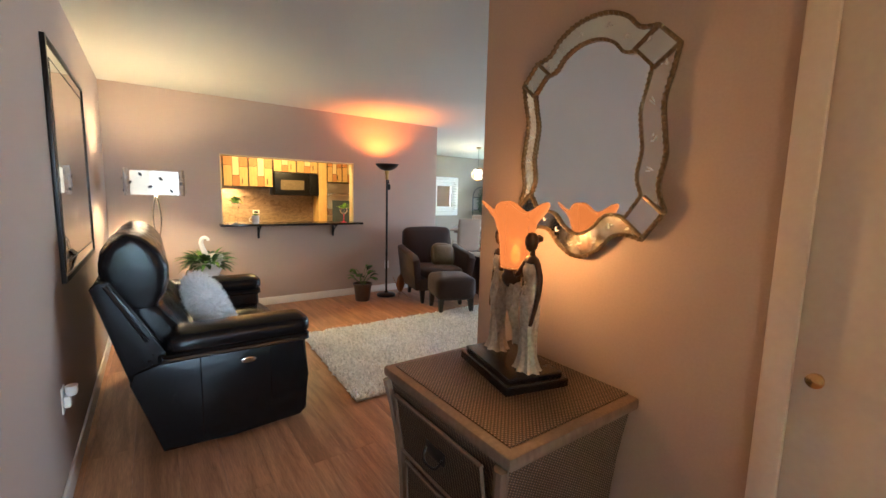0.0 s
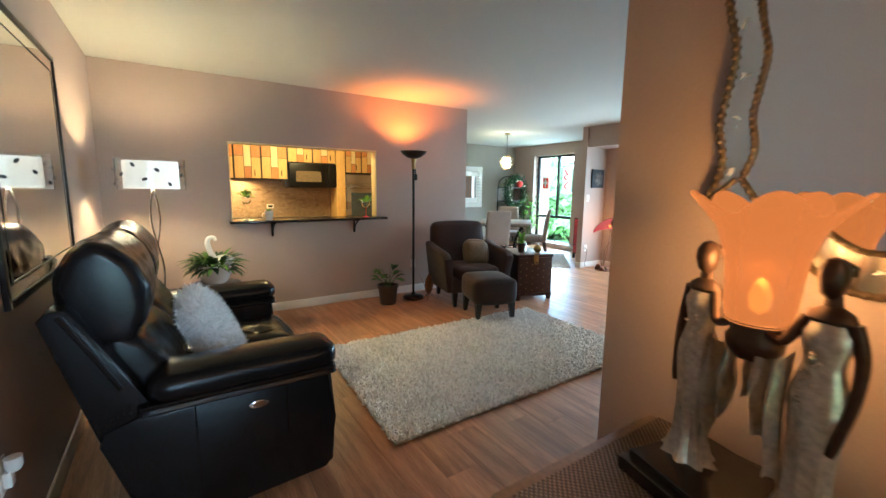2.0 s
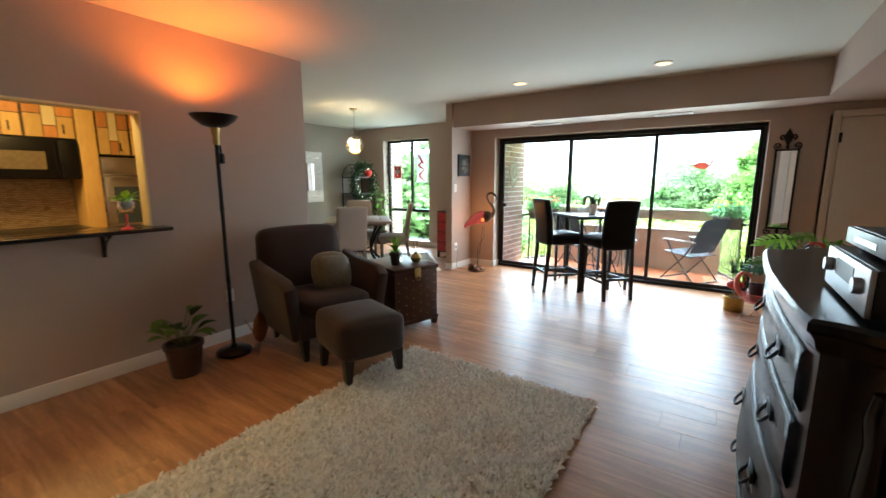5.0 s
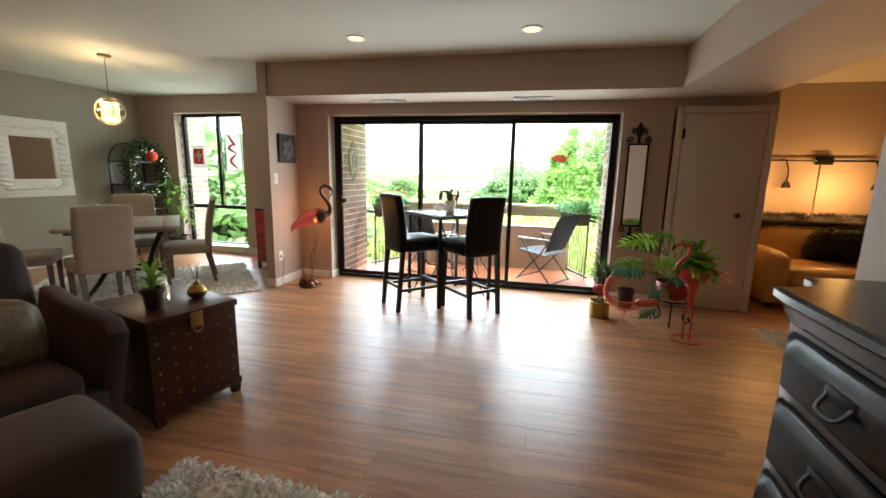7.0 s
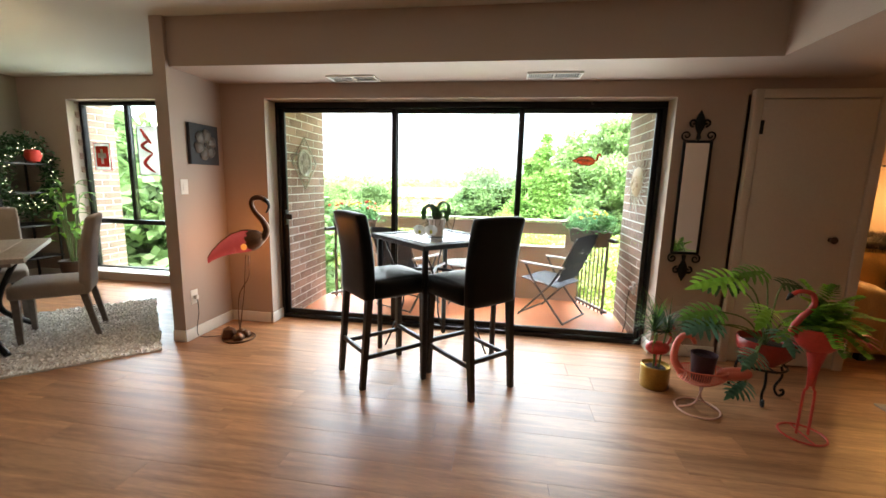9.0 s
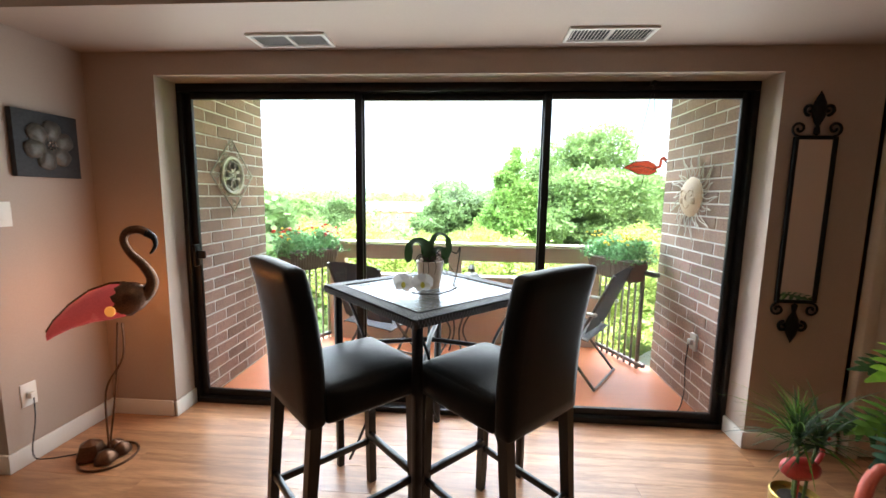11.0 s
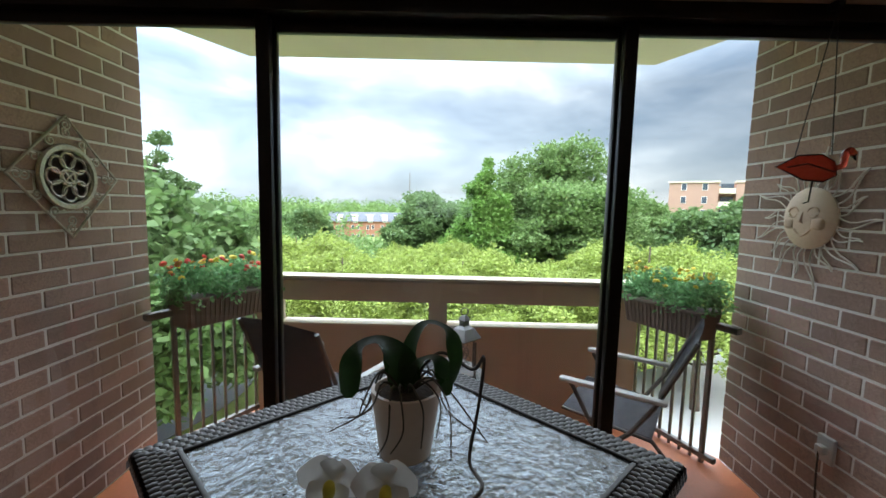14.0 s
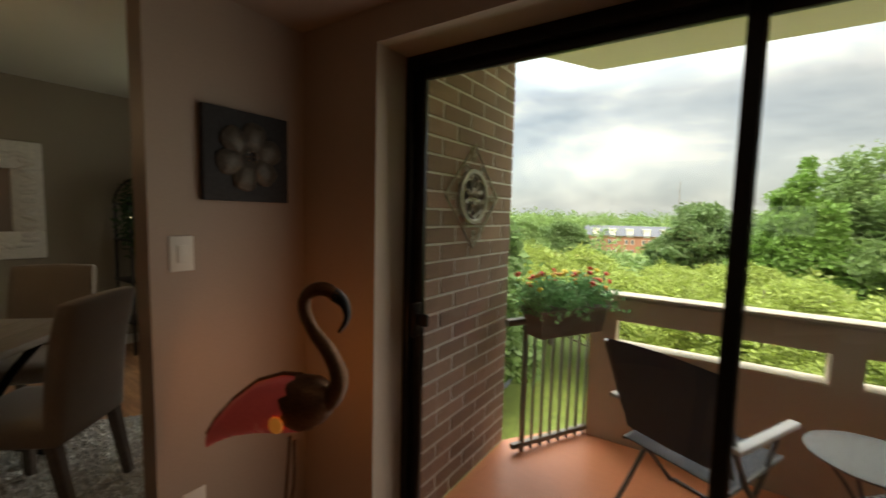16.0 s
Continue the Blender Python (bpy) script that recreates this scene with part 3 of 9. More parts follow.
def shag_rug(name, label, corners, count, mat, z=0.0, pile=0.03):
    a, b, c, d = [np.array(p) for p in corners]
    t = thing(name, label, "rug")
    bm = bmesh.new()
    prism(bm, [tuple(p) for p in (a, b, c, d)], z + 0.001, z + 0.012)
    part("backing", bm, M["rug_base"], t, soft=0)
    u, v = np.random.rand(count, 1), np.random.rand(count, 1)
    xy = (a * (1 - u) + b * u) * (1 - v) + (d * (1 - u) + c * u) * v
    roots = np.concatenate([xy, np.full((count, 1), z + 0.010)], axis=1)
    ang = np.random.rand(count) * math.tau
    tilt = np.random.uniform(0.35, 1.25, count)
    ways = np.stack([np.sin(tilt) * np.cos(ang), np.sin(tilt) * np.sin(ang), np.cos(tilt)], axis=1)
    pile_ob = part("pile", tufts_mesh("pile", roots, ways, np.random.uniform(0.6, 1.3, count) * pile, np.random.uniform(0.0065, 0.0125, count)), mat, t, soft=80)
    pile_ob["kind"] = "stuff"
    return t


shag_rug("shag_rug", "cream shaggy wool rug on the laminate floor", [(1.58, 2.99), (4.03, 3.01), (4.09, 4.50), (1.67, 4.54)], 26000, M["rug"], pile=0.035)


def fluffy_pillow(name, label, place, turn, size, count, mat, length=0.05):
    t = thing(name, label, "pillow", place)
    t.matrix_basis = pose(*place, *turn)
    bm = bmesh.new()
    cushion(bm, -size[0], size[0], -size[1], size[1], -size[2], size[2], 0.02, edge=0.9)
    me = mesh_from(bm, "cover")
    pts = []
    polys = list(me.polygons)
    areas = np.array([p.area for p in polys])
    pick = np.random.choice(len(polys), count, p=areas / areas.sum())
    roots = np.zeros((count, 3))
    ways = np.zeros((count, 3))
    for i, k in enumerate(pick):
        p = polys[k]
        vs = [me.vertices[j].co for j in p.vertices]
        w = np.random.dirichlet(np.ones(len(vs)))
        q = sum((Vector(v) * float(x) for v, x in zip(vs, w)), Vector())
        roots[i] = q
        ways[i] = np.array(p.normal) + np.random.normal(0, 0.45, 3)
    ways /= np.linalg.norm(ways, axis=1)[:, None]
    part("cover", me, mat, t)
    f = part("fringe", tufts_mesh("fringe", roots, ways, np.random.uniform(0.5, 1.2, count) * length, np.random.uniform(0.0015, 0.0035, count)), mat, t, soft=80)
    f["kind"] = "stuff"
    return t


# ---- recliner loveseat ----
def roll(bm, section, a, b, soft=0.07, wrinkle=0.004, seed=0.0, n=26, dens=7, bow=0.0, m=None):
    """A stuffed roll: a rounded section (u, v) drawn along w from a to b, closing softly at both ends, with slack creases."""
    k = len(section)
    ring = []
    for i in range(k):
        p0, p1, p2, p3 = [Vector(section[(i + j) % k]) for j in (-1, 0, 1, 2)]
        for q in range(dens):
            t = q / dens
            ring.append(0.5 * ((2 * p1) + (p2 - p0) * t + (2 * p0 - 5 * p1 + 4 * p2 - p3) * t * t + (3 * p1 - p0 - 3 * p2 + p3) * t ** 3))
    c = sum(ring, Vector((0, 0))) / len(ring)
    rows = []
    for i in range(n + 1):
        u = 0.5 - 0.5 * math.cos(math.pi * i / n)
        w = a + (b - a) * u
        d = min(w - a, b - w)
        inset = soft * (1 - math.sqrt(max(0.0, 1 - (1 - min(1.0, d / soft)) ** 2)))
        row = []
        for p in ring:
            out = p - c
            L = out.length
            h = wrinkle * (noise.noise(Vector((p.x * 9, p.y * 9, w * 5 + seed))) + 0.8 * noise.noise(Vector((p.x * 21 + w * 14, p.y * 21, w * 9 - seed))))
            q = c + out * (max(0.25 * L, L - inset + h + bow * math.sin(math.pi * u)) / L)
            v = Vector((q.x, w, q.y))
            row.append(bm.verts.new(m @ v if m is not None else v))
        rows.append(row)
    r = len(ring)
    for r0, r1 in zip(rows, rows[1:]):
        for i in range(r):
            bm.faces.new((r0[i], r0[(i + 1) % r], r1[(i + 1) % r], r1[i]))
    bm.faces.new(rows[0])
    bm.faces.new(list(reversed(rows[-1])))
    bmesh.ops.recalc_face_normals(bm, faces=bm.faces)
    return bm


def recliner_sofa():
    L = M["leather"]
    t = thing("recliner_sofa", "black leather power recliner loveseat against the wall", "sofa", (0.0, 0.0, 0.0))
    y0, y1 = 2.95, 4.60
    to_side = Matrix(((1, 0, 0, 0), (0, 0, 1, 0), (0, 1, 0, 0), (0, 0, 0, 1)))
    part("base", boxes((0.46, 1.18, y0 + 0.10, y1 - 0.10, 0.03, 0.28), bevel=0.03, seg=3), L, t)
    for k, (a, b) in enumerate(((y0, y0 + 0.24), (y1 - 0.24, y1))):
        bm = bmesh.new()
        out = [(0.47, 0.035), (0.80, 0.03), (1.19, 0.04), (1.232, 0.075), (1.245, 0.30), (1.232, 0.545), (1.10, 0.575), (0.55, 0.56), (0.36, 0.50), (0.345, 0.44)]
        prism(bm, out, a + 0.015, b - 0.02, m=to_side, bevel=0.022)
        bmesh.ops.recalc_face_normals(bm, faces=bm.faces)
        side = part("side_panel", bm, L, t)
        for x in (0.66, 1.02):
            part("seam", tube(bmesh.new(), [(x, a + 0.014, 0.06), (x, a + 0.014, 0.54)], 0.0035, 5), L, side)
        # arm pad: a long roll over a thinner welt
        bm = bmesh.new()
        mid = (a + b) / 2
        turn = Matrix(((0, 1, 0, 0), (1, 0, 0, mid), (0, 0, 1, 0), (0, 0, 0, 1)))
        roll(bm, [(-0.135, 0.61), (-0.12, 0.665), (-0.05, 0.693), (0.05, 0.695), (0.12, 0.668), (0.135, 0.61), (0.10, 0.575), (-0.10, 0.575)], 0.50, 1.262, 0.075, 0.003, k * 3.0, 28, 5, m=turn)
        part("armrest", bm, L, t)
        bm = bmesh.new()
        roll(bm, [(-0.128, 0.56), (-0.11, 0.585), (0.11, 0.585), (0.128, 0.56), (0.11, 0.535), (-0.11, 0.535)], 0.47, 1.252, 0.03, 0.002, 5.0 + k, 20, 4, m=turn)
        part("arm_welt", bm, L, t)
        if k == 0:
            bm = bmesh.new()
            lathe(bm, [(0.0, 0), (0.042, 0.0), (0.040, 0.006), (0.030, 0.008), (0.026, 0.004), (0.0, 0.004)], sides=24, squash=(1, 0.42))
            bmesh.ops.transform(bm, matrix=pose(0.90, a + 0.013, 0.47, 90, 0, 0), verts=bm.verts)
            part("control_plate", bm, M["chrome"], side, "oval chrome recline control")
        # wing of the back with its welt
        bm = bmesh.new()
        wing = [(0.35, 0.44), (0.56, 0.50), (0.50, 0.60), (0.30, 0.985), (0.245, 0.985), (0.215, 0.95)]
        wa, wb = (a + 0.03, a + 0.15) if k == 0 else (b - 0.15, b - 0.03)
        prism(bm, wing, wa, wb, m=to_side, bevel=0.018)
        bmesh.ops.recalc_face_normals(bm, faces=bm.faces)
        wg = part("back_wing", bm, L, t)
        bm = bmesh.new()
        yy = wa - 0.002 if k == 0 else wb + 0.002
        tube(bm, curve_through([(0.275, yy, 0.965), (0.35, yy, 0.82), (0.43, yy, 0.66)], 5), 0.011, 8)
        part("welt", bm, L, wg, "rounded leather welt")
    ym = (y0 + y1) / 2
    for j, (a, b) in enumerate(((y0 + 0.13, ym), (ym, y1 - 0.13))):
        sa, sb = (a + 0.10, b) if j == 0 else (a, b - 0.10)
        w = sb - sa
        cy = (sa + sb) / 2
        bm = bmesh.new()
        cushion(bm, 0.50, 1.265, sa + 0.004, sb - 0.004, 0.25, 0.465, 0.035, edge=0.62, n=27)
        for v in bm.verts:
            if v.co.z > 0.40:
                # tufting: buttons joined by creases
                dx = min(abs(v.co.x - x) for x in (0.80, 1.06))
                dy = min(abs(v.co.y - (cy + q * w)) for q in (-0.20, 0.20))
                crease = math.exp(-(dx / 0.018) ** 2) + 0.8 * math.exp(-(dy / 0.018) ** 2)
                v.co.z -= 0.010 * min(1.3, crease) + 0.022 * math.exp(-(dx * dx + dy * dy) / 0.0022)
                v.co.z += 0.003 * noise.noise(v.co * 16)
        part("seat_cushion", bm, L, t)
        bm = bmesh.new()
        cushion(bm, 0.63, 1.225, sa + 0.02, sb - 0.02, 0.05, 0.255, 0.015, edge=0.4)
        part("footrest", bm, L, t)
        # back: a full lumbar roll, a hollow and a tall headrest leaning to the wall
        bm = bmesh.new()
        roll(bm, [(0.36, 0.44), (0.50, 0.40), (0.62, 0.46), (0.635, 0.58), (0.575, 0.72), (0.49, 0.82), (0.38, 0.84), (0.31, 0.66)], a, b, 0.06, 0.010, 11.0 + j * 7, 30, 7, 0.01)
        part("lumbar_roll", bm, L, t)
        bm = bmesh.new()
        roll(bm, [(0.285, 0.84), (0.40, 0.77), (0.475, 0.80), (0.525, 0.90), (0.535, 1.01), (0.495, 1.12), (0.42, 1.19), (0.33, 1.185), (0.262, 1.10), (0.245, 0.98)], a, b, 0.055, 0.011, 23.0 + j * 5, 30, 7, 0.008)
        part("headrest", bm, L, t)
    bm = bmesh.new()
    prism(bm, [(0.37, 0.30), (0.46, 0.30), (0.31, 0.98), (0.225, 0.96)], y0 + 0.12, y1 - 0.12, m=to_side, bevel=0.02)
    bmesh.ops.recalc_face_normals(bm, faces=bm.faces)
    part("back_panel", bm, L, t)
    return t


M["chrome"] = material("chrome", (0.62, 0.6, 0.57), 0.12, 1.0, 0.05, 8, 60, 0.02)
recliner_sofa()
M["white_fur"] = material("white_faux_fur", (0.86, 0.86, 0.86), 0.9, 0, 0.12, 8, 60, 0.1, island=0.15)
fluffy_pillow("fur_pillow", "white shaggy faux fur pillow on the leather sofa", (0.77, 3.52, 0.665), (6, 66, 8), (0.20, 0.19, 0.06), 6400, M["white_fur"], 0.05)


# ---- armchair and ottoman ----
def tapered_leg(bm, x, y, z0, z1, top, foot, lean=(0, 0)):
    v0 = [bm.verts.new((x + lean[0] + sx * foot, y + lean[1] + sy * foot, z0)) for sx, sy in ((-1, -1), (1, -1), (1, 1), (-1, 1))]
    v1 = [bm.verts.new((x + sx * top, y + sy * top, z1)) for sx, sy in ((-1, -1), (1, -1), (1, 1), (-1, 1))]
    bm.faces.new(list(reversed(v0)))
    bm.faces.new(v1)
    for k in range(4):
        bm.faces.new((v0[k], v0[(k + 1) % 4], v1[(k + 1) % 4], v1[k]))


def armchair():
    V = M["brown_velvet"]
    t = thing("armchair", "dark brown suede armchair with tapered wooden legs", "armchair", (3.80, 5.30, 0), -12.6)
    bm = bmesh.new()
    cushion(bm, -0.36, 0.36, -0.36, 0.34, 0.17, 0.34, 0.01, edge=0.3)
    part("seat_frame", bm, V, t)
    bm = bmesh.new()
    cushion(bm, -0.27, 0.27, -0.37, 0.24, 0.32, 0.47, 0.02, edge=0.6)
    part("seat_cushion", bm, V, t)
    bm = bmesh.new()
    cushion(bm, -0.37, 0.37, -0.09, 0.09, 0.0, 0.68, 0.02, m=pose(0, 0.30, 0.30, -9, 0, 0), edge=0.75, n=9)
    part("backrest", bm, V, t)
    for s in (-1, 1):
        bm = bmesh.new()
        prof = [(-0.33, 0.18), (-0.37, 0.60), (-0.30, 0.66), (0.10, 0.69), (0.30, 0.74), (0.34, 0.18)]
        prism(bm, prof, -0.055, 0.055, m=Matrix(((0, 0, 1, 0), (1, 0, 0, 0), (0, 1, 0, 0), (0, 0, 0, 1))), bevel=0.03)
        bmesh.ops.recalc_face_normals(bm, faces=bm.faces)
        bmesh.ops.transform(bm, matrix=pose(s * 0.335, 0, 0, 0, s * 8, 0) @ Matrix.Translation((0, 0, 0)), verts=bm.verts)
        part("arm", bm, V, t)
    for x, y in ((-0.31, -0.31), (0.31, -0.31), (-0.28, 0.31), (0.28, 0.31)):
        bm = bmesh.new()
        tapered_leg(bm, x, y, 0, 0.18, 0.032, 0.018, (0, 0.03 if y > 0 else -0.02))
        part("leg", bm, M["black_wood"], t)
    return t


armchair()


def ottoman():
    V = M["brown_velvet"]
    t = thing("ottoman", "dark brown suede footstool on tapered legs", "ottoman", (3.576, 4.604, 0), -19)
    bm = bmesh.new()
    cushion(bm, -0.245, 0.245, -0.265, 0.265, 0.18, 0.455, 0.025, edge=0.4, n=9)
    part("padded_top", bm, V, t)
    for x, y in ((-0.19, -0.21), (0.19, -0.21), (-0.19, 0.21), (0.19, 0.21)):
        bm = bmesh.new()
        tapered_leg(bm, x, y, 0.015 if y < 0 else 0.0, 0.20, 0.034, 0.02, (0.01 * math.copysign(1, x), 0.015 * math.copysign(1, y)))
        part("leg", bm, M["black_wood"], t)
    return t


ottoman()
M["gold_cloth"] = material("bronze_green_brocade", (0.13, 0.10, 0.05), 0.6, 0, 0.4, 30, 120, 0.4, sheen=0.3, second=(0.2, 0.16, 0.08))
bm = bmesh.new()
cushion(bm, -0.16, 0.16, -0.05, 0.05, -0.15, 0.15, 0.03, edge=0.95, m=pose(3.88, 5.24, 0.61, -18, 4, -10))
solid("throw_pillow", bm, M["gold_cloth"], "bronze brocade throw pillow on the armchair", "pillow")


# ---- studded trunk ----
def studded_trunk():
    W = material("dark_red_brown_wood", (0.060, 0.022, 0.014), 0.35, 0, 0.35, 3, 50, 0.1, stretch=(1, 1, 0.3))
    B = M["brass"]
    t = thing("studded_trunk", "dark wooden side chest with brass studs and clasp", "chest", (4.495, 4.778, 0), -16)
    part("body", boxes((-0.245, 0.245, 0.0, 0.60, 0.09, 0.555), bevel=0.006), W, t)
    part("lid", boxes((-0.255, 0.255, -0.012, 0.61, 0.558, 0.60), bevel=0.008), W, t)
    part("skirt", boxes((-0.252, 0.252, -0.008, 0.012, 0.055, 0.095), (-0.252, -0.235, 0.012, 0.59, 0.055, 0.095), (0.235, 0.252, 0.012, 0.59, 0.055, 0.095), bevel=0.004), W, t)
    for x, y in ((-0.22, 0.02), (0.22, 0.02), (-0.22, 0.58), (0.22, 0.58)):
        bm = bmesh.new()
        tapered_leg(bm, x, y, 0, 0.095, 0.03, 0.02)
        part("foot", bm, W, t)
    stud = bmesh.new()
    lathe(stud, [(0.006, 0), (0.005, 0.003), (0.002, 0.005), (0, 0.0052)], sides=8)
    bmesh.ops.transform(stud, matrix=pose(0, 0, 0, 90, 0, 0), verts=stud.verts)
    sm = smooth(mesh_from(stud, "stud"))
    sm.materials.append(B)
    for i in range(5):
        for j in range(6):
            x = -0.205 + 0.082 * j + (0.0 if i % 2 else 0.0)
            z = 0.13 + 0.085 * i + (0.03 if j % 2 else 0)
            ob = new("stud", sm)
            ob.parent = t
            ob.location = (x, -0.0005, z)
    bm = boxes((-0.035, 0.035, -0.018, -0.012, 0.50, 0.59), bevel=0.004)
    tube(bm, [(0.024 * math.cos(a), -0.026, 0.50 + 0.024 * math.sin(a)) for a in [k * math.tau / 16 for k in range(16)]], 0.005, 6, closed=True)
    part("clasp", bm, B, t, "round brass clasp")
    return t


M["brass"] = material("aged_brass", (0.42, 0.30, 0.12), 0.35, 1.0, 0.2, 20, 90, 0.05)
studded_trunk()


# ---- lamps ----
M["black_metal"] = material("black_lamp_metal", (0.012, 0.011, 0.011), 0.35, 0.5, 0.2, 10, 80, 0.04)


def torchiere():
    t = thing("torchiere_lamp", "tall black torchiere floor lamp throwing orange light upwards", "floor lamp", (3.205, 5.68, 0))
    bm = lathe(bmesh.new(), [(0.135, 0), (0.135, 0.02), (0.12, 0.035), (0.03, 0.05), (0.018, 0.075)], sides=32)
    part("base", bm, M["black_metal"], t)
    bm = lathe(bmesh.new(), [(0.0145, 0.06), (0.0145, 0.60), (0.017, 0.605), (0.017, 0.63), (0.0145, 0.635), (0.0145, 1.16), (0.017, 1.165), (0.017, 1.19), (0.0145, 1.195), (0.0145, 1.66)], sides=16)
    part("pole", bm, M["black_metal"], t)
    bm = lathe(bmesh.new(), [(0.02, 1.66), (0.024, 1.68), (0.022, 1.72), (0.03, 1.76), (0.034, 1.79)], sides=20)
    part("neck", bm, M["brass"], t, "brass neck")
    bm = lathe(bmesh.new(), [(0.034, 1.785), (0.085, 1.80), (0.14, 1.84), (0.165, 1.875), (0.160, 1.875), (0.135, 1.845), (0.08, 1.806), (0.03, 1.795)], sides=36)
    part("bowl", bm, M["black_metal"], t)
    bm = boxes((0.012, 0.05, -0.018, 0.018, 1.52, 1.60), bevel=0.01)
    tube(bm, [(0.03, 0, 1.60), (0.025, 0, 1.66)], 0.008, 8)
    part("switch_box", bm, M["black_metal"], t)
    return t


torchiere()
M["shade_paper"] = material("white_lamp_shade", (0.85, 0.82, 0.75), 0.7, 0, 0.1, 20, 90, 0.2, glow=((1.0, 0.82, 0.58), 0.062))
M["leaf_chip"] = material("dark_capiz_leaf", (0.06, 0.055, 0.06), 0.4, 0.3, 0.3, 20, 80, 0.1)
M["clear_plastic"] = glass("clear_acrylic", (0.97, 0.97, 0.97), 0.08)


def drum_lamp():
    t = thing("drum_floor_lamp", "chrome floor lamp with a white leaf-printed drum shade", "floor lamp", (0.52, 5.12, 0))
    bm = lathe(bmesh.new(), [(0.13, 0), (0.13, 0.015), (0.10, 0.03), (0.02, 0.045)], sides=28)
    part("base", bm, M["chrome"], t)
    for s in (1, -1):
        pts = [(s * 0.030 * math.sin(k / 24 * math.pi * 3), 0.012 * math.cos(k / 24 * math.pi * 3) * s, 0.04 + 1.36 * k / 24) for k in range(25)]
        part("stem", tube(bmesh.new(), curve_through(pts, 3), 0.008, 8), M["chrome"], t)
    bm = lathe(bmesh.new(), [(0.185, 1.395), (0.185, 1.605), (0.181, 1.605), (0.181, 1.395)], sides=40)
    bmesh.ops.delete(bm, geom=[f for f in bm.faces if len(f.verts) > 4], context="FACES_ONLY")
    shade = part("shade", bm, M["shade_paper"], t, "white drum shade glowing warm")
    bm = bmesh.new()
    lathe(bm, [(0.232, 1.385), (0.236, 1.50), (0.232, 1.625), (0.229, 1.625), (0.233, 1.50), (0.229, 1.385)], sides=40, wave=lambda a, z: 0.012 * math.sin(9 * a))
    bmesh.ops.delete(bm, geom=[f for f in bm.faces if len(f.verts) > 4], context="FACES_ONLY")
    part("outer_shade", bm, M["clear_plastic"], t, "clear rippled outer shade").visible_shadow = False
    chip = bmesh.new()
    lathe(chip, [(0.0, 0), (0.02, 0.0), (0.018, 0.003), (0, 0.003)], sides=12, squash=(0.62, 1.0))
    cm = mesh_from(chip, "leaf")
    cm.materials.append(M["leaf_chip"])
    rng = random.Random(4)
    for k in range(18):
        a = k / 18 * math.tau + rng.uniform(-0.1, 0.1)
        ob = new("leaf", cm)
        ob.parent = shade
        ob.matrix_basis = pose(0.24 * math.cos(a), 0.24 * math.sin(a), 1.43 + 0.14 * ((k * 7) % 5) / 4, 0, 90, math.degrees(a)) @ pose(0, 0, 0, 0, 0, rng.uniform(-60, 60))
    return t


drum_lamp()


# ---- leaves and potted plants ----
M["leaf_green"] = leafy("plant_leaf", (0.08, 0.20, 0.03), (0.17, 0.33, 0.05))
M["leaf_dark"] = leafy("dark_plant_leaf", (0.02, 0.06, 0.018), (0.05, 0.11, 0.03))
M["leaf_bright"] = leafy("bright_plant_leaf", (0.20, 0.42, 0.04), (0.32, 0.58, 0.07))
# bluish leaves: the sky's reflection is put into their green
M["leaf_sky_sheen"] = leafy("sky_sheen_leaf", (0.07, 0.19, 0.13), (0.13, 0.30, 0.19))
M["stalk"] = material("plant_stalk", (0.10, 0.16, 0.04), 0.6)
M["soil"] = material("potting_soil", (0.03, 0.02, 0.014), 0.95, 0, 0.4, 30, 90, 0.8)
M["brown_pot"] = material("brown_glazed_pot", (0.05, 0.028, 0.018), 0.4, 0, 0.2, 6, 60, 0.1)


def leaf_mesh(bm, root, tip, width, sag=0.15, fold=0.25, up=(0, 0, 1), n=7, shape=None):
    """A leaf blade from root to tip with a folded midrib, curling down."""
    a, b = Vector(root), Vector(tip)
    d = b - a
    L = d.length
    d.normalize()
    side = d.cross(Vector(up))
    side = side.normalized() if side.length > 1e-4 else d.orthogonal().normalized()
    nrm = side.cross(d).normalized()
    rows = []
    for i in range(n + 1):
        t = i / n
        w = width * (shape(t) if shape else math.sin(math.pi * min(1, t * 0.93 + 0.05)) ** 0.8)
        c = a + d * L * t + nrm * (L * sag * (4 * t * (1 - t)) - L * sag * 0.8 * t * t)
        rows.append([bm.verts.new(c - side * w + nrm * w * fold), bm.verts.new(c), bm.verts.new(c + side * w + nrm * w * fold)])
    for r0, r1 in zip(rows, rows[1:]):
        bm.faces.new((r0[0], r0[1], r1[1], r1[0]))
        bm.faces.new((r0[1], r0[2], r1[2], r1[1]))


def pot_mesh(r0, r1, h, lip=0.01):
    return lathe(bmesh.new(), [(r0 * 0.96, 0), (r0, 0.006), (r1, h - 0.03), (r1 + lip, h - 0.028), (r1 + lip, h), (r1 - 0.006, h), (r1 - 0.01, h - 0.03), (0.0, h - 0.035)], sides=28)


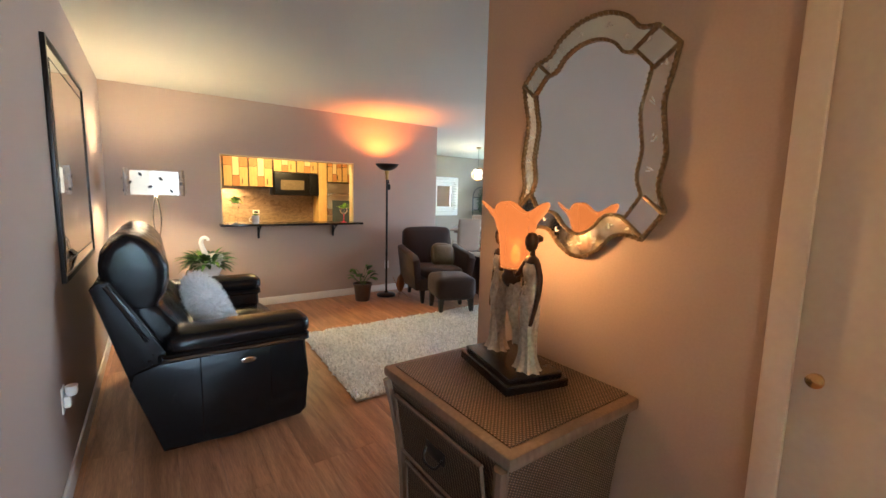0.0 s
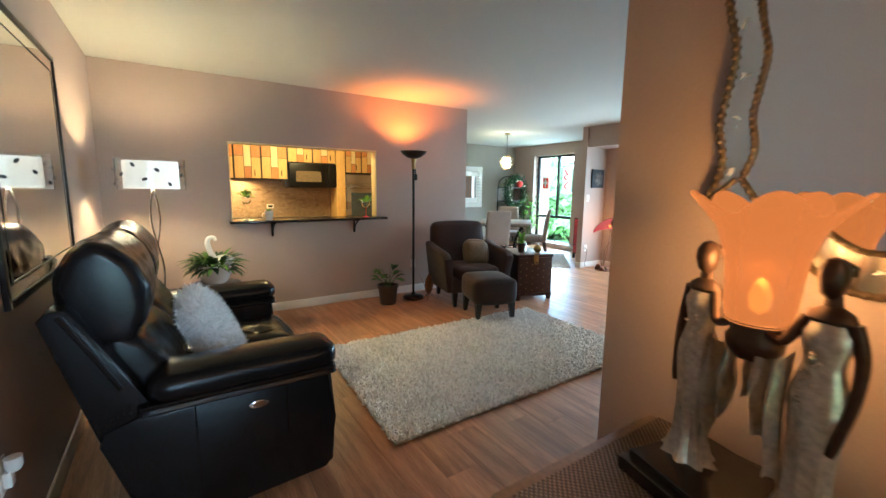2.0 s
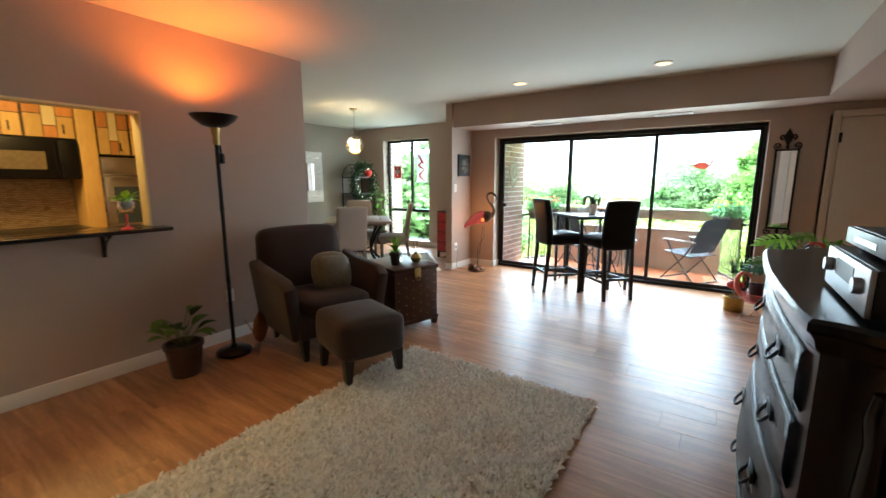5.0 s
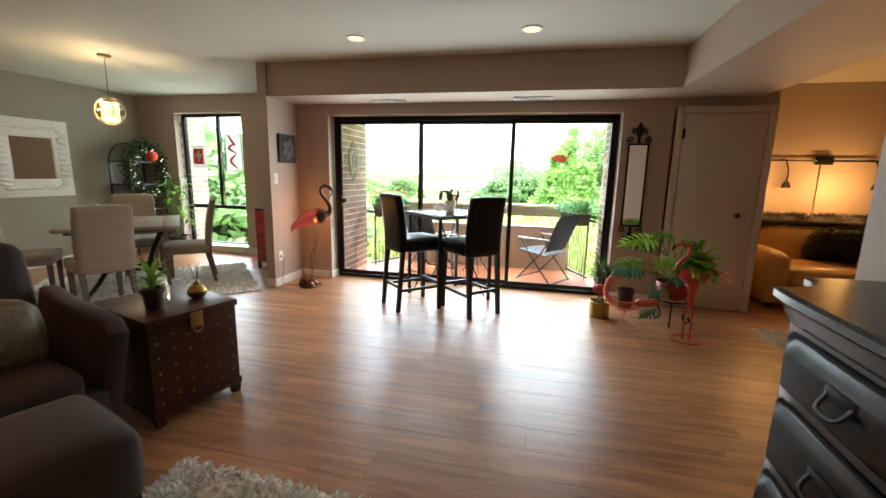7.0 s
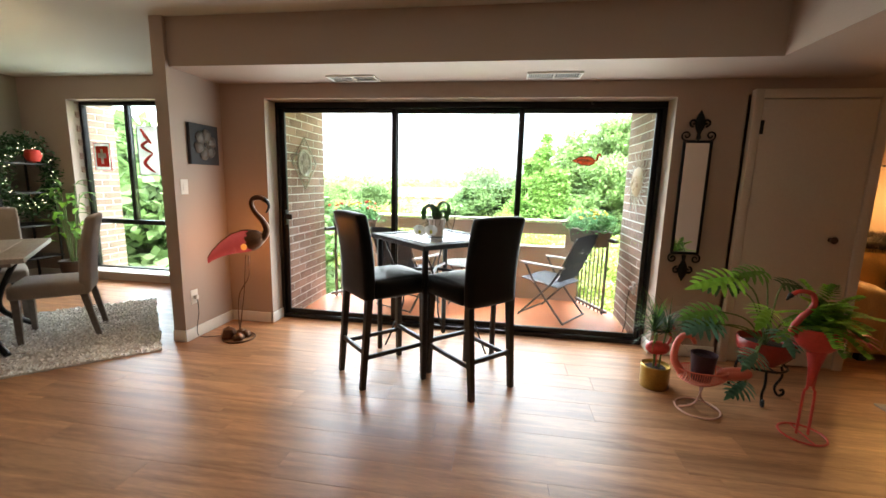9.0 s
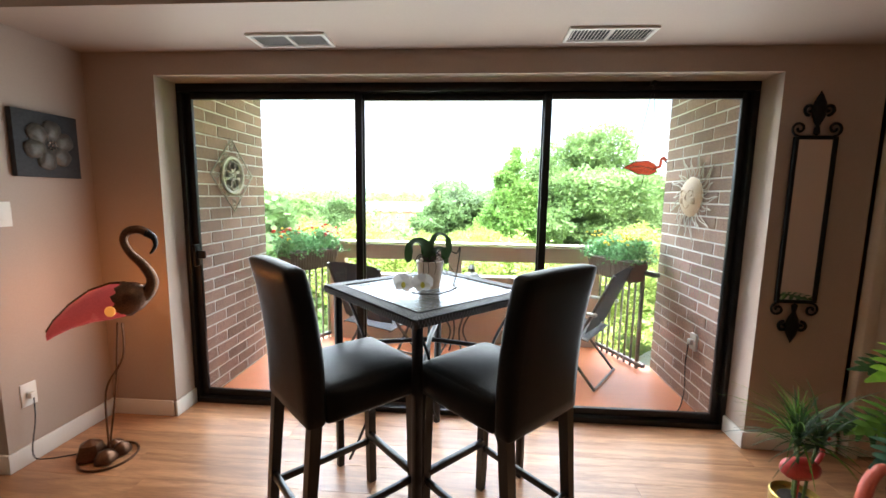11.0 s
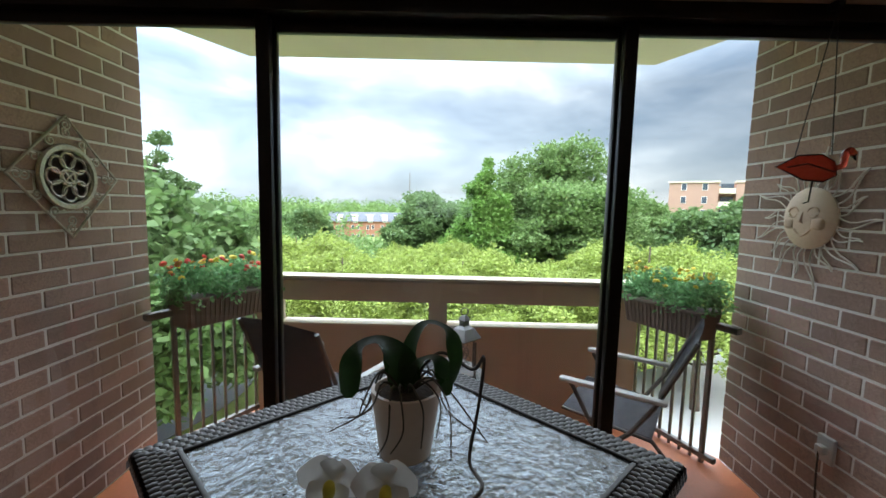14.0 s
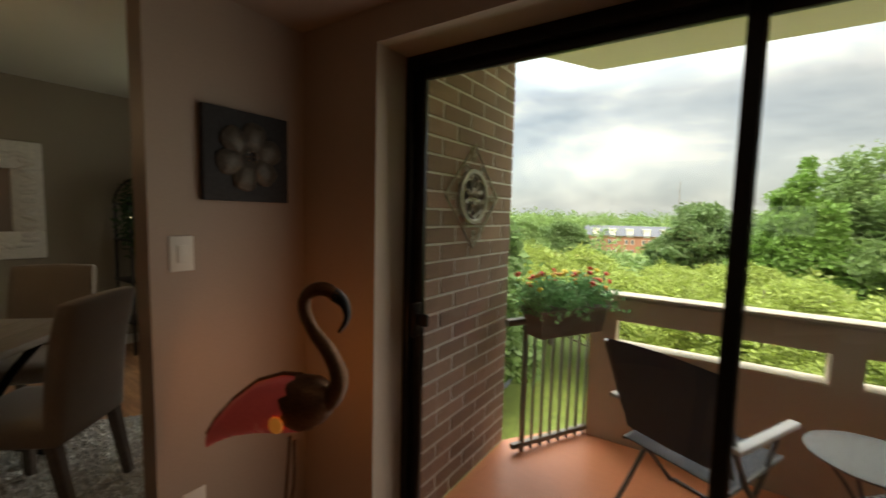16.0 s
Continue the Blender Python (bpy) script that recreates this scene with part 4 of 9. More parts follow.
def pothos_pot():
    t = thing("potted_plant", "leafy green plant in a brown pot on the floor", "plant", (2.80, 5.60, 0))
    part("pot", pot_mesh(0.095, 0.12, 0.24), M["brown_pot"], t)
    part("soil", lathe(bmesh.new(), [(0.1, 0.18), (0.098, 0.195), (0.0, 0.20)], sides=20), M["soil"], t)
    rng = random.Random(8)
    for k in range(15):
        a, r, h = rng.uniform(0, math.tau), rng.uniform(0.05, 0.15), rng.uniform(0.28, 0.46)
        p = Vector((r * math.cos(a), r * math.sin(a) * 0.8, h))
        part("stem", tube(bmesh.new(), curve_through([(0.02 * math.cos(a), 0.02 * math.sin(a), 0.19), (p.x * 0.5, p.y * 0.5, h * 0.85), p], 4), 0.003, 5), M["stalk"], t)
        bm = bmesh.new()
        q = p + Vector((0.13 * math.cos(a), 0.11 * math.sin(a), rng.uniform(-0.03, 0.05)))
        leaf_mesh(bm, p, q, 0.043, 0.12)
        part("leaf", bm, M["leaf_green" if k % 3 else "leaf_dark"], t, soft=80)
    return t


pothos_pot()


# ---- decorative metal rooster-tail sculpture beside the lamp ----
def leaf_ornament():
    C = material("copper_leaf_metal", (0.28, 0.12, 0.05), 0.4, 0.7, 0.3, 14, 70, 0.15)
    t = thing("leaf_ornament", "copper leaf ornament on wire legs beside the lamp", "ornament", (3.37, 5.56, 0))
    bm = bmesh.new()
    lathe(bm, [(0.0, 0.05), (0.045, 0.09), (0.07, 0.16), (0.05, 0.26), (0.0, 0.34)], sides=10, squash=(1, 0.35))
    part("body", bm, C, t)
    for a, b in (((-0.03, 0, 0.1), (-0.14, -0.03, 0.30)), ((0.03, 0, 0.1), (0.12, -0.02, 0.28)), ((0.0, 0, 0.08), (-0.09, -0.10, 0.0)), ((0.0, 0, 0.08), (0.08, -0.08, 0.0)), ((0, 0, 0.08), (0.0, 0.1, 0.0))):
        part("wire", tube(bmesh.new(), [a, b], 0.004, 6), C, t)


leaf_ornament()


# ---- side table with a swan planter behind the sofa ----
def swan_planter():
    W = material("white_ceramic", (0.75, 0.74, 0.72), 0.25, 0, 0.06, 6, 50, 0.03)
    t = thing("side_table", "small dark round side table behind the sofa", "table", (0.93, 5.36, 0))
    part("tabletop", lathe(bmesh.new(), [(0.2, 0.50), (0.21, 0.51), (0.21, 0.525), (0.2, 0.53)], sides=32), M["black_wood"], t)
    part("pedestal", lathe(bmesh.new(), [(0.16, 0), (0.15, 0.03), (0.03, 0.06), (0.025, 0.45), (0.06, 0.50)], sides=20), M["black_wood"], t)
    s = thing("swan_planter", "white ceramic bird planter with a bushy green plant", "planter", (0.93, 5.36, 0.53))
    bm = lathe(bmesh.new(), [(0.07, 0), (0.10, 0.03), (0.13, 0.10), (0.12, 0.17), (0.10, 0.175), (0.0, 0.15)], sides=24, squash=(1.1, 0.8))
    part("bowl", bm, W, s)
    neck = curve_through([(0.02, 0.0, 0.12), (0.0, -0.02, 0.22), (-0.03, -0.03, 0.30), (-0.05, -0.04, 0.38), (-0.035, -0.05, 0.425), (0.0, -0.055, 0.43), (0.015, -0.06, 0.40)], 5)
    part("neck", tube(bmesh.new(), neck, [0.032 - 0.018 * i / (len(neck) - 1) for i in range(len(neck))], 10), W, s)
    bm = bmesh.new()
    cushion(bm, 0.0, 0.16, -0.06, 0.06, 0.17, 0.25, 0.01, edge=0.95)
    part("wing", bm, W, s)
    rng = random.Random(12)
    for k in range(190):
        a, e = rng.uniform(0, math.tau), rng.uniform(-0.55, 1.2)
        r = rng.uniform(0.10, 0.23)
        p = Vector((0.09 * math.cos(a), 0.08 * math.sin(a), 0.14 + 0.04 * math.sin(e)))
        q = p + Vector((r * math.cos(a) * math.cos(e), r * math.sin(a) * math.cos(e), r * 0.6 * math.sin(e) + 0.02))
        bm = bmesh.new()
        leaf_mesh(bm, p, q, 0.019, 0.15, n=4)
        part("leaf", bm, M["leaf_dark" if k % 3 else "leaf_green"], s, soft=80)


swan_planter()

# ---- leaning wall mirror ----
wm = thing("wall_mirror", "tall mirror in a thin black frame hung on the wall", "mirror", (0.10, 0, 0))
part("frame", boxes((0.0, 0.02, 3.17, 3.20, 0.96, 2.15), (0.0, 0.02, 4.44, 4.47, 0.96, 2.15), (0.0, 0.02, 3.20, 4.44, 2.12, 2.15), (0.0, 0.02, 3.20, 4.44, 0.96, 0.99), bevel=0.003), M["black_frame"], wm)
part("mirror_glass", boxes((0.001, 0.014, 3.20, 4.44, 0.99, 2.12)), M["mirror"], wm, soft=0)
part("bevel_line", boxes((0.0145, 0.0165, 3.26, 3.264, 1.05, 2.06), (0.0145, 0.0165, 4.376, 4.38, 1.05, 2.06), (0.0145, 0.0165, 3.264, 4.376, 2.056, 2.06), (0.0145, 0.0165, 3.264, 4.376, 1.05, 1.054)), M["black_frame"], wm, soft=0)

ol = thing("wall_outlet", "white outlet with a plugged-in night light", "outlet", (0.10, 2.93, 0.46))
part("cover_plate", boxes((0, 0.006, -0.038, 0.038, -0.06, 0.06), bevel=0.002), M["white"], ol)
bm = boxes((0.006, 0.03, -0.02, 0.02, -0.04, 0.015), bevel=0.006)
lathe(bm, [(0.018, 0.015), (0.024, 0.03), (0.024, 0.06), (0.0, 0.062)], centre=(0.034, 0, 0), sides=16)
part("night_light", bm, M["white"], ol)
for nm, x, y, z in (("wall_outlet", 3.36, 5.974, 0.40), ):
    o = thing(nm, "white wall outlet plate", "outlet", (x, y, z))
    part("cover_plate", boxes((-0.035, 0.035, -0.006, 0, -0.057, 0.057), bevel=0.002), M["white"], o)
    part("socket", boxes((-0.016, 0.016, -0.009, -0.006, 0.008, 0.04), (-0.016, 0.016, -0.009, -0.006, -0.04, -0.008), bevel=0.002), M["white"], o)


# ---- bar table and stools ----
def bar_stool():
    t = thing("bar_stool", "black leather bar stool with square wooden legs", "bar stool", (6.565, 4.325, 0), -45, "stools at the bar table")
    W, L = M["black_wood"], M["chair_leather"]
    bm = bmesh.new()
    cushion(bm, 0.03, 0.455, -0.205, 0.205, 0.60, 0.735, 0.022, edge=0.42, n=9)
    part("seat", bm, L, t)
    bm = bmesh.new()
    cushion(bm, -0.035, 0.04, -0.20, 0.20, 0.60, 1.165, 0.008, edge=0.6, n=9, m=pose(0, 0, 0, 0, 0, 0))
    for v in bm.verts:
        v.co.x -= max(0, v.co.z - 0.70) ** 2 * 0.28
    part("backrest", bm, L, t)
    for x, y in ((0.0, -0.175), (0.0, 0.175), (0.42, -0.175), (0.42, 0.175)):
        bm = bmesh.new()
        tapered_leg(bm, x, y, 0.0, 0.62, 0.021, 0.017, (-0.05 if x < 0.1 else 0.012, 0))
        part("leg", bm, W, t)
    for s in ((0.0 - 0.025, 0.42, -0.184, -0.166, 0.20, 0.23), (-0.025, 0.42, 0.166, 0.184, 0.20, 0.23)):
        part("stretcher", boxes(s, bevel=0.004), W, t)
    part("stretcher", boxes((0.405, 0.43, -0.166, 0.166, 0.235, 0.265), bevel=0.004), W, t)
    part("stretcher", boxes((-0.042, -0.02, -0.166, 0.166, 0.235, 0.265), bevel=0.004), W, t)
    return t


stool = bar_stool()
copy_thing(stool, pose(6.558, 3.425, 0, 0, 0, 45))

M["wicker"] = material("black_resin_wicker", (0.018, 0.017, 0.017), 0.4, 0, 0.25, 12, 90, 0.1, coat=0.1, island=0.2)


def ripple_glass():
    """Tinted clear glass whose rippled face mirrors the sky."""
    m = bpy.data.materials.new("rippled_table_glass")
    m.use_nodes = True
    n, l = m.node_tree.nodes, m.node_tree.links
    n.remove(n["Principled BSDF"])
    co = n.new("ShaderNodeTexCoord")
    nz = n.new("ShaderNodeTexNoise")
    nz.inputs["Scale"].default_value, nz.inputs["Detail"].default_value, nz.inputs["Distortion"].default_value = 48, 1.5, 0.6
    bp = n.new("ShaderNodeBump")
    bp.inputs["Strength"].default_value, bp.inputs["Distance"].default_value = 0.9, 0.006
    gloss, clear, fr, mx = n.new("ShaderNodeBsdfGlossy"), n.new("ShaderNodeBsdfTransparent"), n.new("ShaderNodeFresnel"), n.new("ShaderNodeMixShader")
    gloss.inputs["Roughness"].default_value = 0.03
    gloss.inputs["Color"].default_value = (0.9, 0.95, 1.0, 1)
    clear.inputs["Color"].default_value = (0.90, 0.95, 0.96, 1)
    fr.inputs["IOR"].default_value = 1.65
    l.new(co.outputs["Object"], nz.inputs["Vector"])
    l.new(nz.outputs["Fac"], bp.inputs["Height"])
    l.new(bp.outputs["Normal"], gloss.inputs["Normal"])
    l.new(bp.outputs["Normal"], fr.inputs["Normal"])
    l.new(fr.outputs["Fac"], mx.inputs[0])
    frost, body = n.new("ShaderNodeBsdfDiffuse"), n.new("ShaderNodeMixShader")
    frost.inputs["Color"].default_value = (0.60, 0.68, 0.71, 1)
    body.inputs[0].default_value = 0.22
    l.new(bp.outputs["Normal"], frost.inputs["Normal"])
    l.new(clear.outputs[0], body.inputs[1])
    l.new(frost.outputs[0], body.inputs[2])
    l.new(body.outputs[0], mx.inputs[1])
    l.new(gloss.outputs[0], mx.inputs[2])
    l.new(mx.outputs[0], n["Material Output"].inputs["Surface"])
    return m


M["ripple"] = ripple_glass()


def bar_table():
    W = M["wicker"]
    t = thing("bar_table", "square black wicker bar table with a rippled glass top", "table", (7.092, 3.872, 0), 45)
    H, Z = 0.372, 0.96
    part("rim", boxes((-H, H, -H, -H + 0.060, Z - 0.030, Z - 0.012), (-H, H, H - 0.060, H, Z - 0.030, Z - 0.012), (-H, -H + 0.060, -H + 0.060, H - 0.060, Z - 0.030, Z - 0.012),
                      (H - 0.060, H, -H + 0.060, H - 0.060, Z - 0.030, Z - 0.012), bevel=0.008), M["black_metal"], t)
    part("inner_bead", boxes((-H + 0.060, H - 0.060, -H + 0.060, -H + 0.070, Z - 0.02, Z + 0.001), (-H + 0.060, H - 0.060, H - 0.070, H - 0.060, Z - 0.02, Z + 0.001),
                             (-H + 0.060, -H + 0.070, -H + 0.070, H - 0.070, Z - 0.02, Z + 0.001), (H - 0.070, H - 0.060, -H + 0.070, H - 0.070, Z - 0.02, Z + 0.001), bevel=0.003), M["black_metal"], t)
    # woven strands: short arched ribbons in a basket pattern over the rim and down its edge
    bm = bmesh.new()
    strand = [(-0.5, 0.0), (-0.3, 0.8), (0.0, 1.0), (0.3, 0.8), (0.5, 0.0)]

    def ribbon(c, along, across, up, L, w, h):
        rows = []
        for u, k in strand:
            p = c + along * (u * L) + up * (k * h)
            rows.append([bm.verts.new(p - across * w), bm.verts.new(p + up * 0.0012), bm.verts.new(p + across * w)])
        for r0, r1 in zip(rows, rows[1:]):
            bm.faces.new((r0[0], r0[1], r1[1], r1[0]))
            bm.faces.new((r0[1], r0[2], r1[2], r1[1]))

    for side in range(4):
        rot = Matrix.Rotation(side * math.pi / 2, 3, "Z")
        ax, ay, az = rot @ Vector((1, 0, 0)), rot @ Vector((0, 1, 0)), Vector((0, 0, 1))
        n = 46
        for i in range(n):
            x = -H + 2 * H * (i + 0.5) / n
            for row in range(4):
                off = 0.5 if row % 2 else 0.0
                xx = x + off * 2 * H / n
                d = H - 0.008 - 0.015 * row
                if abs(xx) < d + 0.012:
                    ribbon(ax * xx - ay * d + az * (Z - 0.012), ax, -ay, az, 2 * H / n * 1.35, 0.0085, 0.010)
            for row in range(2):
                xx = x + (0.5 if row % 2 else 0.0) * 2 * H / n
                if abs(xx) < H:
                    ribbon(ax * xx - ay * (H - 0.001) + az * (Z - 0.015 - 0.013 * row), ax, az, -ay, 2 * H / n * 1.35, 0.0075, 0.008)
    wv = part("weave", bm, W, t, "woven black resin wicker", soft=80)
    wv["kind"] = "stuff"
    part("glass_top", boxes((-H + 0.068, H - 0.068, -H + 0.068, H - 0.068, Z - 0.018, Z - 0.004)), M["ripple"], t, "rippled frosted glass", soft=0)
    for x in (-1, 1):
        for y in (-1, 1):
            bm = boxes((x * 0.325 - 0.016, x * 0.325 + 0.016, y * 0.325 - 0.016, y * 0.325 + 0.016, 0, Z - 0.030), bevel=0.004)
            part("leg", bm, M["black_metal"], t)
    for a, b in (((-0.30, -0.30), (0.30, 0.30)), ((-0.30, 0.30), (0.30, -0.30))):
        part("brace", tube(bmesh.new(), [(a[0], a[1], 0.66), (0, 0, 0.70 + 0.01 * (a[1] > 0)), (b[0], b[1], 0.66)], 0.012, 8), M["black_metal"], t)
    for s in range(4):
        rot = Matrix.Rotation(s * math.pi / 2, 3, "Z")
        pts = [rot @ Vector(p) for p in ((-0.30, -0.285, 0.9), (-0.20, -0.25, 0.70), (-0.16, -0.20, 0.45), (-0.22, -0.26, 0.2), (-0.30, -0.285, 0.03))]
        part("bowed_rod", tube(bmesh.new(), curve_through(pts, 6), 0.007, 6), M["black_metal"], t)
    return t


bar_table()


# ---- orchid ----
def orchid():
    P = material("taupe_ceramic_pot", (0.56, 0.45, 0.36), 0.35, 0, 0.06, 5, 60, 0.04)
    R = material("orchid_root", (0.045, 0.035, 0.022), 0.7)
    Wh = leafy("white_petal", (0.86, 0.86, 0.84), (0.92, 0.92, 0.9), 0.5, 0.3)
    Ye = material("yellow_lip", (0.55, 0.5, 0.06), 0.5)
    t = thing("potted_orchid", "white orchid with bare roots in a taupe ceramic pot", "plant", (7.11, 3.878, 0.957))
    part("pot", lathe(bmesh.new(), [(0.046, 0), (0.05, 0.004), (0.0665, 0.125), (0.0665, 0.132), (0.060, 0.132), (0.058, 0.115), (0.0, 0.112)], sides=32), P, t)
    part("bark", lathe(bmesh.new(), [(0.057, 0.112), (0.05, 0.122), (0.0, 0.126)], sides=14, wave=lambda a, z: 0.1 * math.sin(7 * a)), M["soil"], t)
    G = M["orchid_leaf"]
    specs = (((0, 0, 0.125), (-0.01, 0.02, 0.195), (-0.02, 0.058, 0.224), (-0.03, 0.092, 0.20), (-0.036, 0.10, 0.125), 0.036),
             ((0, 0, 0.125), (-0.005, -0.006, 0.205), (-0.008, -0.036, 0.258), (-0.015, -0.078, 0.245), (-0.02, -0.094, 0.19), (-0.02, -0.088, 0.15), 0.019),
             ((0, 0, 0.125), (0.0, -0.03, 0.182), (0.006, -0.062, 0.178), (0.004, -0.080, 0.115), 0.024),
             ((0, 0, 0.125), (0.012, 0.004, 0.17), (0.04, 0.012, 0.18), (0.06, 0.016, 0.15), 0.018))
    for *pts, w in specs:
        c = curve_through(pts, 5)
        bm = bmesh.new()
        rows = []
        for i, p in enumerate(c):
            k = i / (len(c) - 1)
            ww = w * (0.35 + 0.65 * math.sin(math.pi * min(1, 0.25 + 0.72 * k))) if k < 0.98 else w * 0.2
            d = (c[min(i + 1, len(c) - 1)] - c[max(i - 1, 0)]).normalized()
            s = d.cross(Vector((0.5, 0.2, 1))).normalized()
            nn = s.cross(d)
            rows.append([bm.verts.new(p - s * ww + nn * ww * 0.25), bm.verts.new(p), bm.verts.new(p + s * ww + nn * ww * 0.25)])
        for r0, r1 in zip(rows, rows[1:]):
            bm.faces.new((r0[0], r0[1], r1[1], r1[0]))
            bm.faces.new((r0[1], r0[2], r1[2], r1[1]))
        bmesh.ops.solidify(bm, geom=bm.faces[:], thickness=0.0025)
        part("leaf", bm, G, t, soft=60)
    rng = random.Random(3)
    for k in range(15):
        a = k / 15 * math.tau + rng.uniform(-0.2, 0.2)
        r = rng.uniform(0.08, 0.16)
        pts = [(0.01 * math.cos(a), 0.01 * math.sin(a), 0.125), (0.05 * math.cos(a), 0.05 * math.sin(a), 0.145 + rng.uniform(0, 0.02)),
               (0.085 * math.cos(a + 0.2), 0.085 * math.sin(a + 0.2), rng.uniform(0.07, 0.13)), (r * math.cos(a + rng.uniform(-0.4, 0.4)), r * math.sin(a), rng.uniform(0.015, 0.09))]
        part("root", tube(bmesh.new(), curve_through(pts, 5), [0.0026 - 0.0014 * i / 15 for i in range(16)], 6), R, t)
    stem = curve_through([(0.0, 0.0, 0.125), (0.03, -0.06, 0.19), (0.0, -0.125, 0.17), (-0.02, -0.145, 0.20), (-0.03, -0.135, 0.10), (-0.07, -0.12, 0.03), (-0.15, -0.135, 0.035), (-0.185, -0.07, 0.015), (-0.20, 0.0, 0.012), (-0.19, 0.06, 0.015)], 6)
    part("flower_stem", tube(bmesh.new(), stem, 0.0035, 6), material("dark_flower_stem", (0.03, 0.025, 0.02), 0.5), t)
    for c, tilt in (((-0.18, 0.012, 0.06), -8), ((-0.165, 0.10, 0.055), 10)):
        fl = None
        for k, (ang, L, w) in enumerate(((90, 0.046, 0.021), (18, 0.052, 0.033), (162, 0.052, 0.033), (-50, 0.044, 0.02), (-130, 0.044, 0.02))):
            bm = bmesh.new()
            a = radians(ang + tilt)
            leaf_mesh(bm, (0, 0, 0), (-0.012, L * math.cos(a), L * math.sin(a)), w, 0.05, 0.12, up=(1, 0, 0), n=5)
            bmesh.ops.transform(bm, matrix=Matrix.Translation(c), verts=bm.verts)
            part("petal", bm, Wh, t, soft=80)
        bm = bmesh.new()
        cushion(bm, -0.02, 0.0, -0.008, 0.008, -0.022, 0.004, 0.002, edge=0.9, n=3)
        bmesh.ops.transform(bm, matrix=Matrix.Translation(c), verts=bm.verts)
        part("lip", bm, Ye, t)


M["orchid_leaf"] = material("orchid_leaf_green", (0.035, 0.085, 0.02), 0.3, 0, 0.2, 9, 60, 0.05, coat=0.2)
orchid()


# ---- flamingo lamp ----
def flamingo_lamp():
    C = material("copper_bronze_metal", (0.12, 0.058, 0.032), 0.38, 0.85, 0.35, 25, 120, 0.35)
    G = material("pink_ribbed_glass", (0.55, 0.10, 0.12), 0.25, 0, 0.1, 10, 90, 0.2, glow=((1.0, 0.12, 0.10), 0.035))
    t = thing("flamingo_lamp", "copper flamingo floor lamp with a lit pink glass body", "lamp", (7.07, 5.49, 0), -65)
    part("base_ring", tube(bmesh.new(), arc((-0.10, 0.0, 0.008), 0.15, 0, 351, 40, "xy"), 0.007, 6, closed=True), C, t)
    for k, (x, y, r) in enumerate(((-0.20, 0.03, 0.075), (-0.10, -0.05, 0.06), (-0.04, 0.02, 0.05), (-0.09, 0.07, 0.055))):
        bm = bmesh.new()
        lathe(bm, [(0.0, 0.0), (r, 0.01), (r * 1.02, 0.025), (r * 0.7, 0.055 + 0.03 * (k == 0)), (0, 0.07 + 0.04 * (k == 0))], centre=(x, y, 0), sides=16, wave=lambda a, z: 0.08 * math.sin(5 * a))
        part("leaf_pad", bm, C, t)
    for s, off in ((1, 0.0), (-1, 0.03)):
        pts = [(-0.10 + off * 0.3, 0.01 * s, 0.03), (-0.06 + 0.02 * s, 0.015 * s, 0.38), (-0.02 * s + 0.0, 0.015 * s, 0.56), (0.0 + off, 0.01 * s, 0.75)]
        part("leg", tube(bmesh.new(), curve_through(pts, 6), 0.006, 6), C, t)
    # body along the wall, tail to the west, breast to the east
    rows = [(-0.34, 0.705, 0.010, 0.022), (-0.30, 0.745, 0.025, 0.040), (-0.22, 0.80, 0.05, 0.062), (-0.12, 0.845, 0.072, 0.085), (-0.02, 0.865, 0.082, 0.095), (0.06, 0.872, 0.078, 0.09)]
    bm = bmesh.new()
    rings = []
    for x, z, ry, rz in rows:
        rings.append([bm.verts.new((x, ry * math.cos(k * math.tau / 20) * (1 + 0.03 * math.sin(k * 4)), z + rz * math.sin(k * math.tau / 20))) for k in range(20)])
    for r0, r1 in zip(rings, rings[1:]):
        for k in range(20):
            bm.faces.new((r0[k], r1[k], r1[(k + 1) % 20], r0[(k + 1) % 20]))
    bm.faces.new(rings[0])
    part("body_glass", bm, G, t, "lit pink glass wing").visible_shadow = False
    rim = [Vector((x, 0, z + rz + 0.003)) for x, z, ry, rz in rows]
    part("rim", tube(bmesh.new(), rim + [Vector((0.06, 0, 0.965))], 0.007, 6), C, t)
    bm = bmesh.new()
    lathe(bm, [(0.08, -0.02), (0.092, 0.03), (0.075, 0.10), (0.03, 0.16), (0.0, 0.17)], sides=18, wave=lambda a, z: 0.05 * math.sin(8 * a + z * 60))
    bmesh.ops.transform(bm, matrix=pose(0.03, 0, 0.87, 0, 78, 0), verts=bm.verts)
    part("breast", bm, C, t, "feathered copper breast")
    neck = curve_through([(0.10, 0, 0.87), (0.17, -0.01, 0.90), (0.205, -0.015, 0.97), (0.17, -0.02, 1.05), (0.105, -0.02, 1.12), (0.075, -0.02, 1.19), (0.10, -0.02, 1.235), (0.155, -0.02, 1.245), (0.20, -0.02, 1.225)], 5)
    part("neck", tube(bmesh.new(), neck, [0.042 - 0.020 * min(1, i / 20) for i in range(len(neck))], 12), C, t)
    beak = curve_through([(0.19, -0.02, 1.23), (0.225, -0.02, 1.205), (0.235, -0.02, 1.16), (0.205, -0.02, 1.115)], 4)
    part("beak", tube(bmesh.new(), beak, [0.024 - 0.018 * i / (len(beak) - 1) for i in range(len(beak))], 10), M["black_metal"], t, "dark curved beak")
    bm = bmesh.new()
    cushion(bm, -0.02, 0.02, -0.02, 0.02, 0.80, 0.84, 0.004, edge=0.95, n=3)
    part("bulb", bm, material("lit_bulb", (1, 0.7, 0.4), 0.4, glow=((1.0, 0.35, 0.08), 0.16)), t)
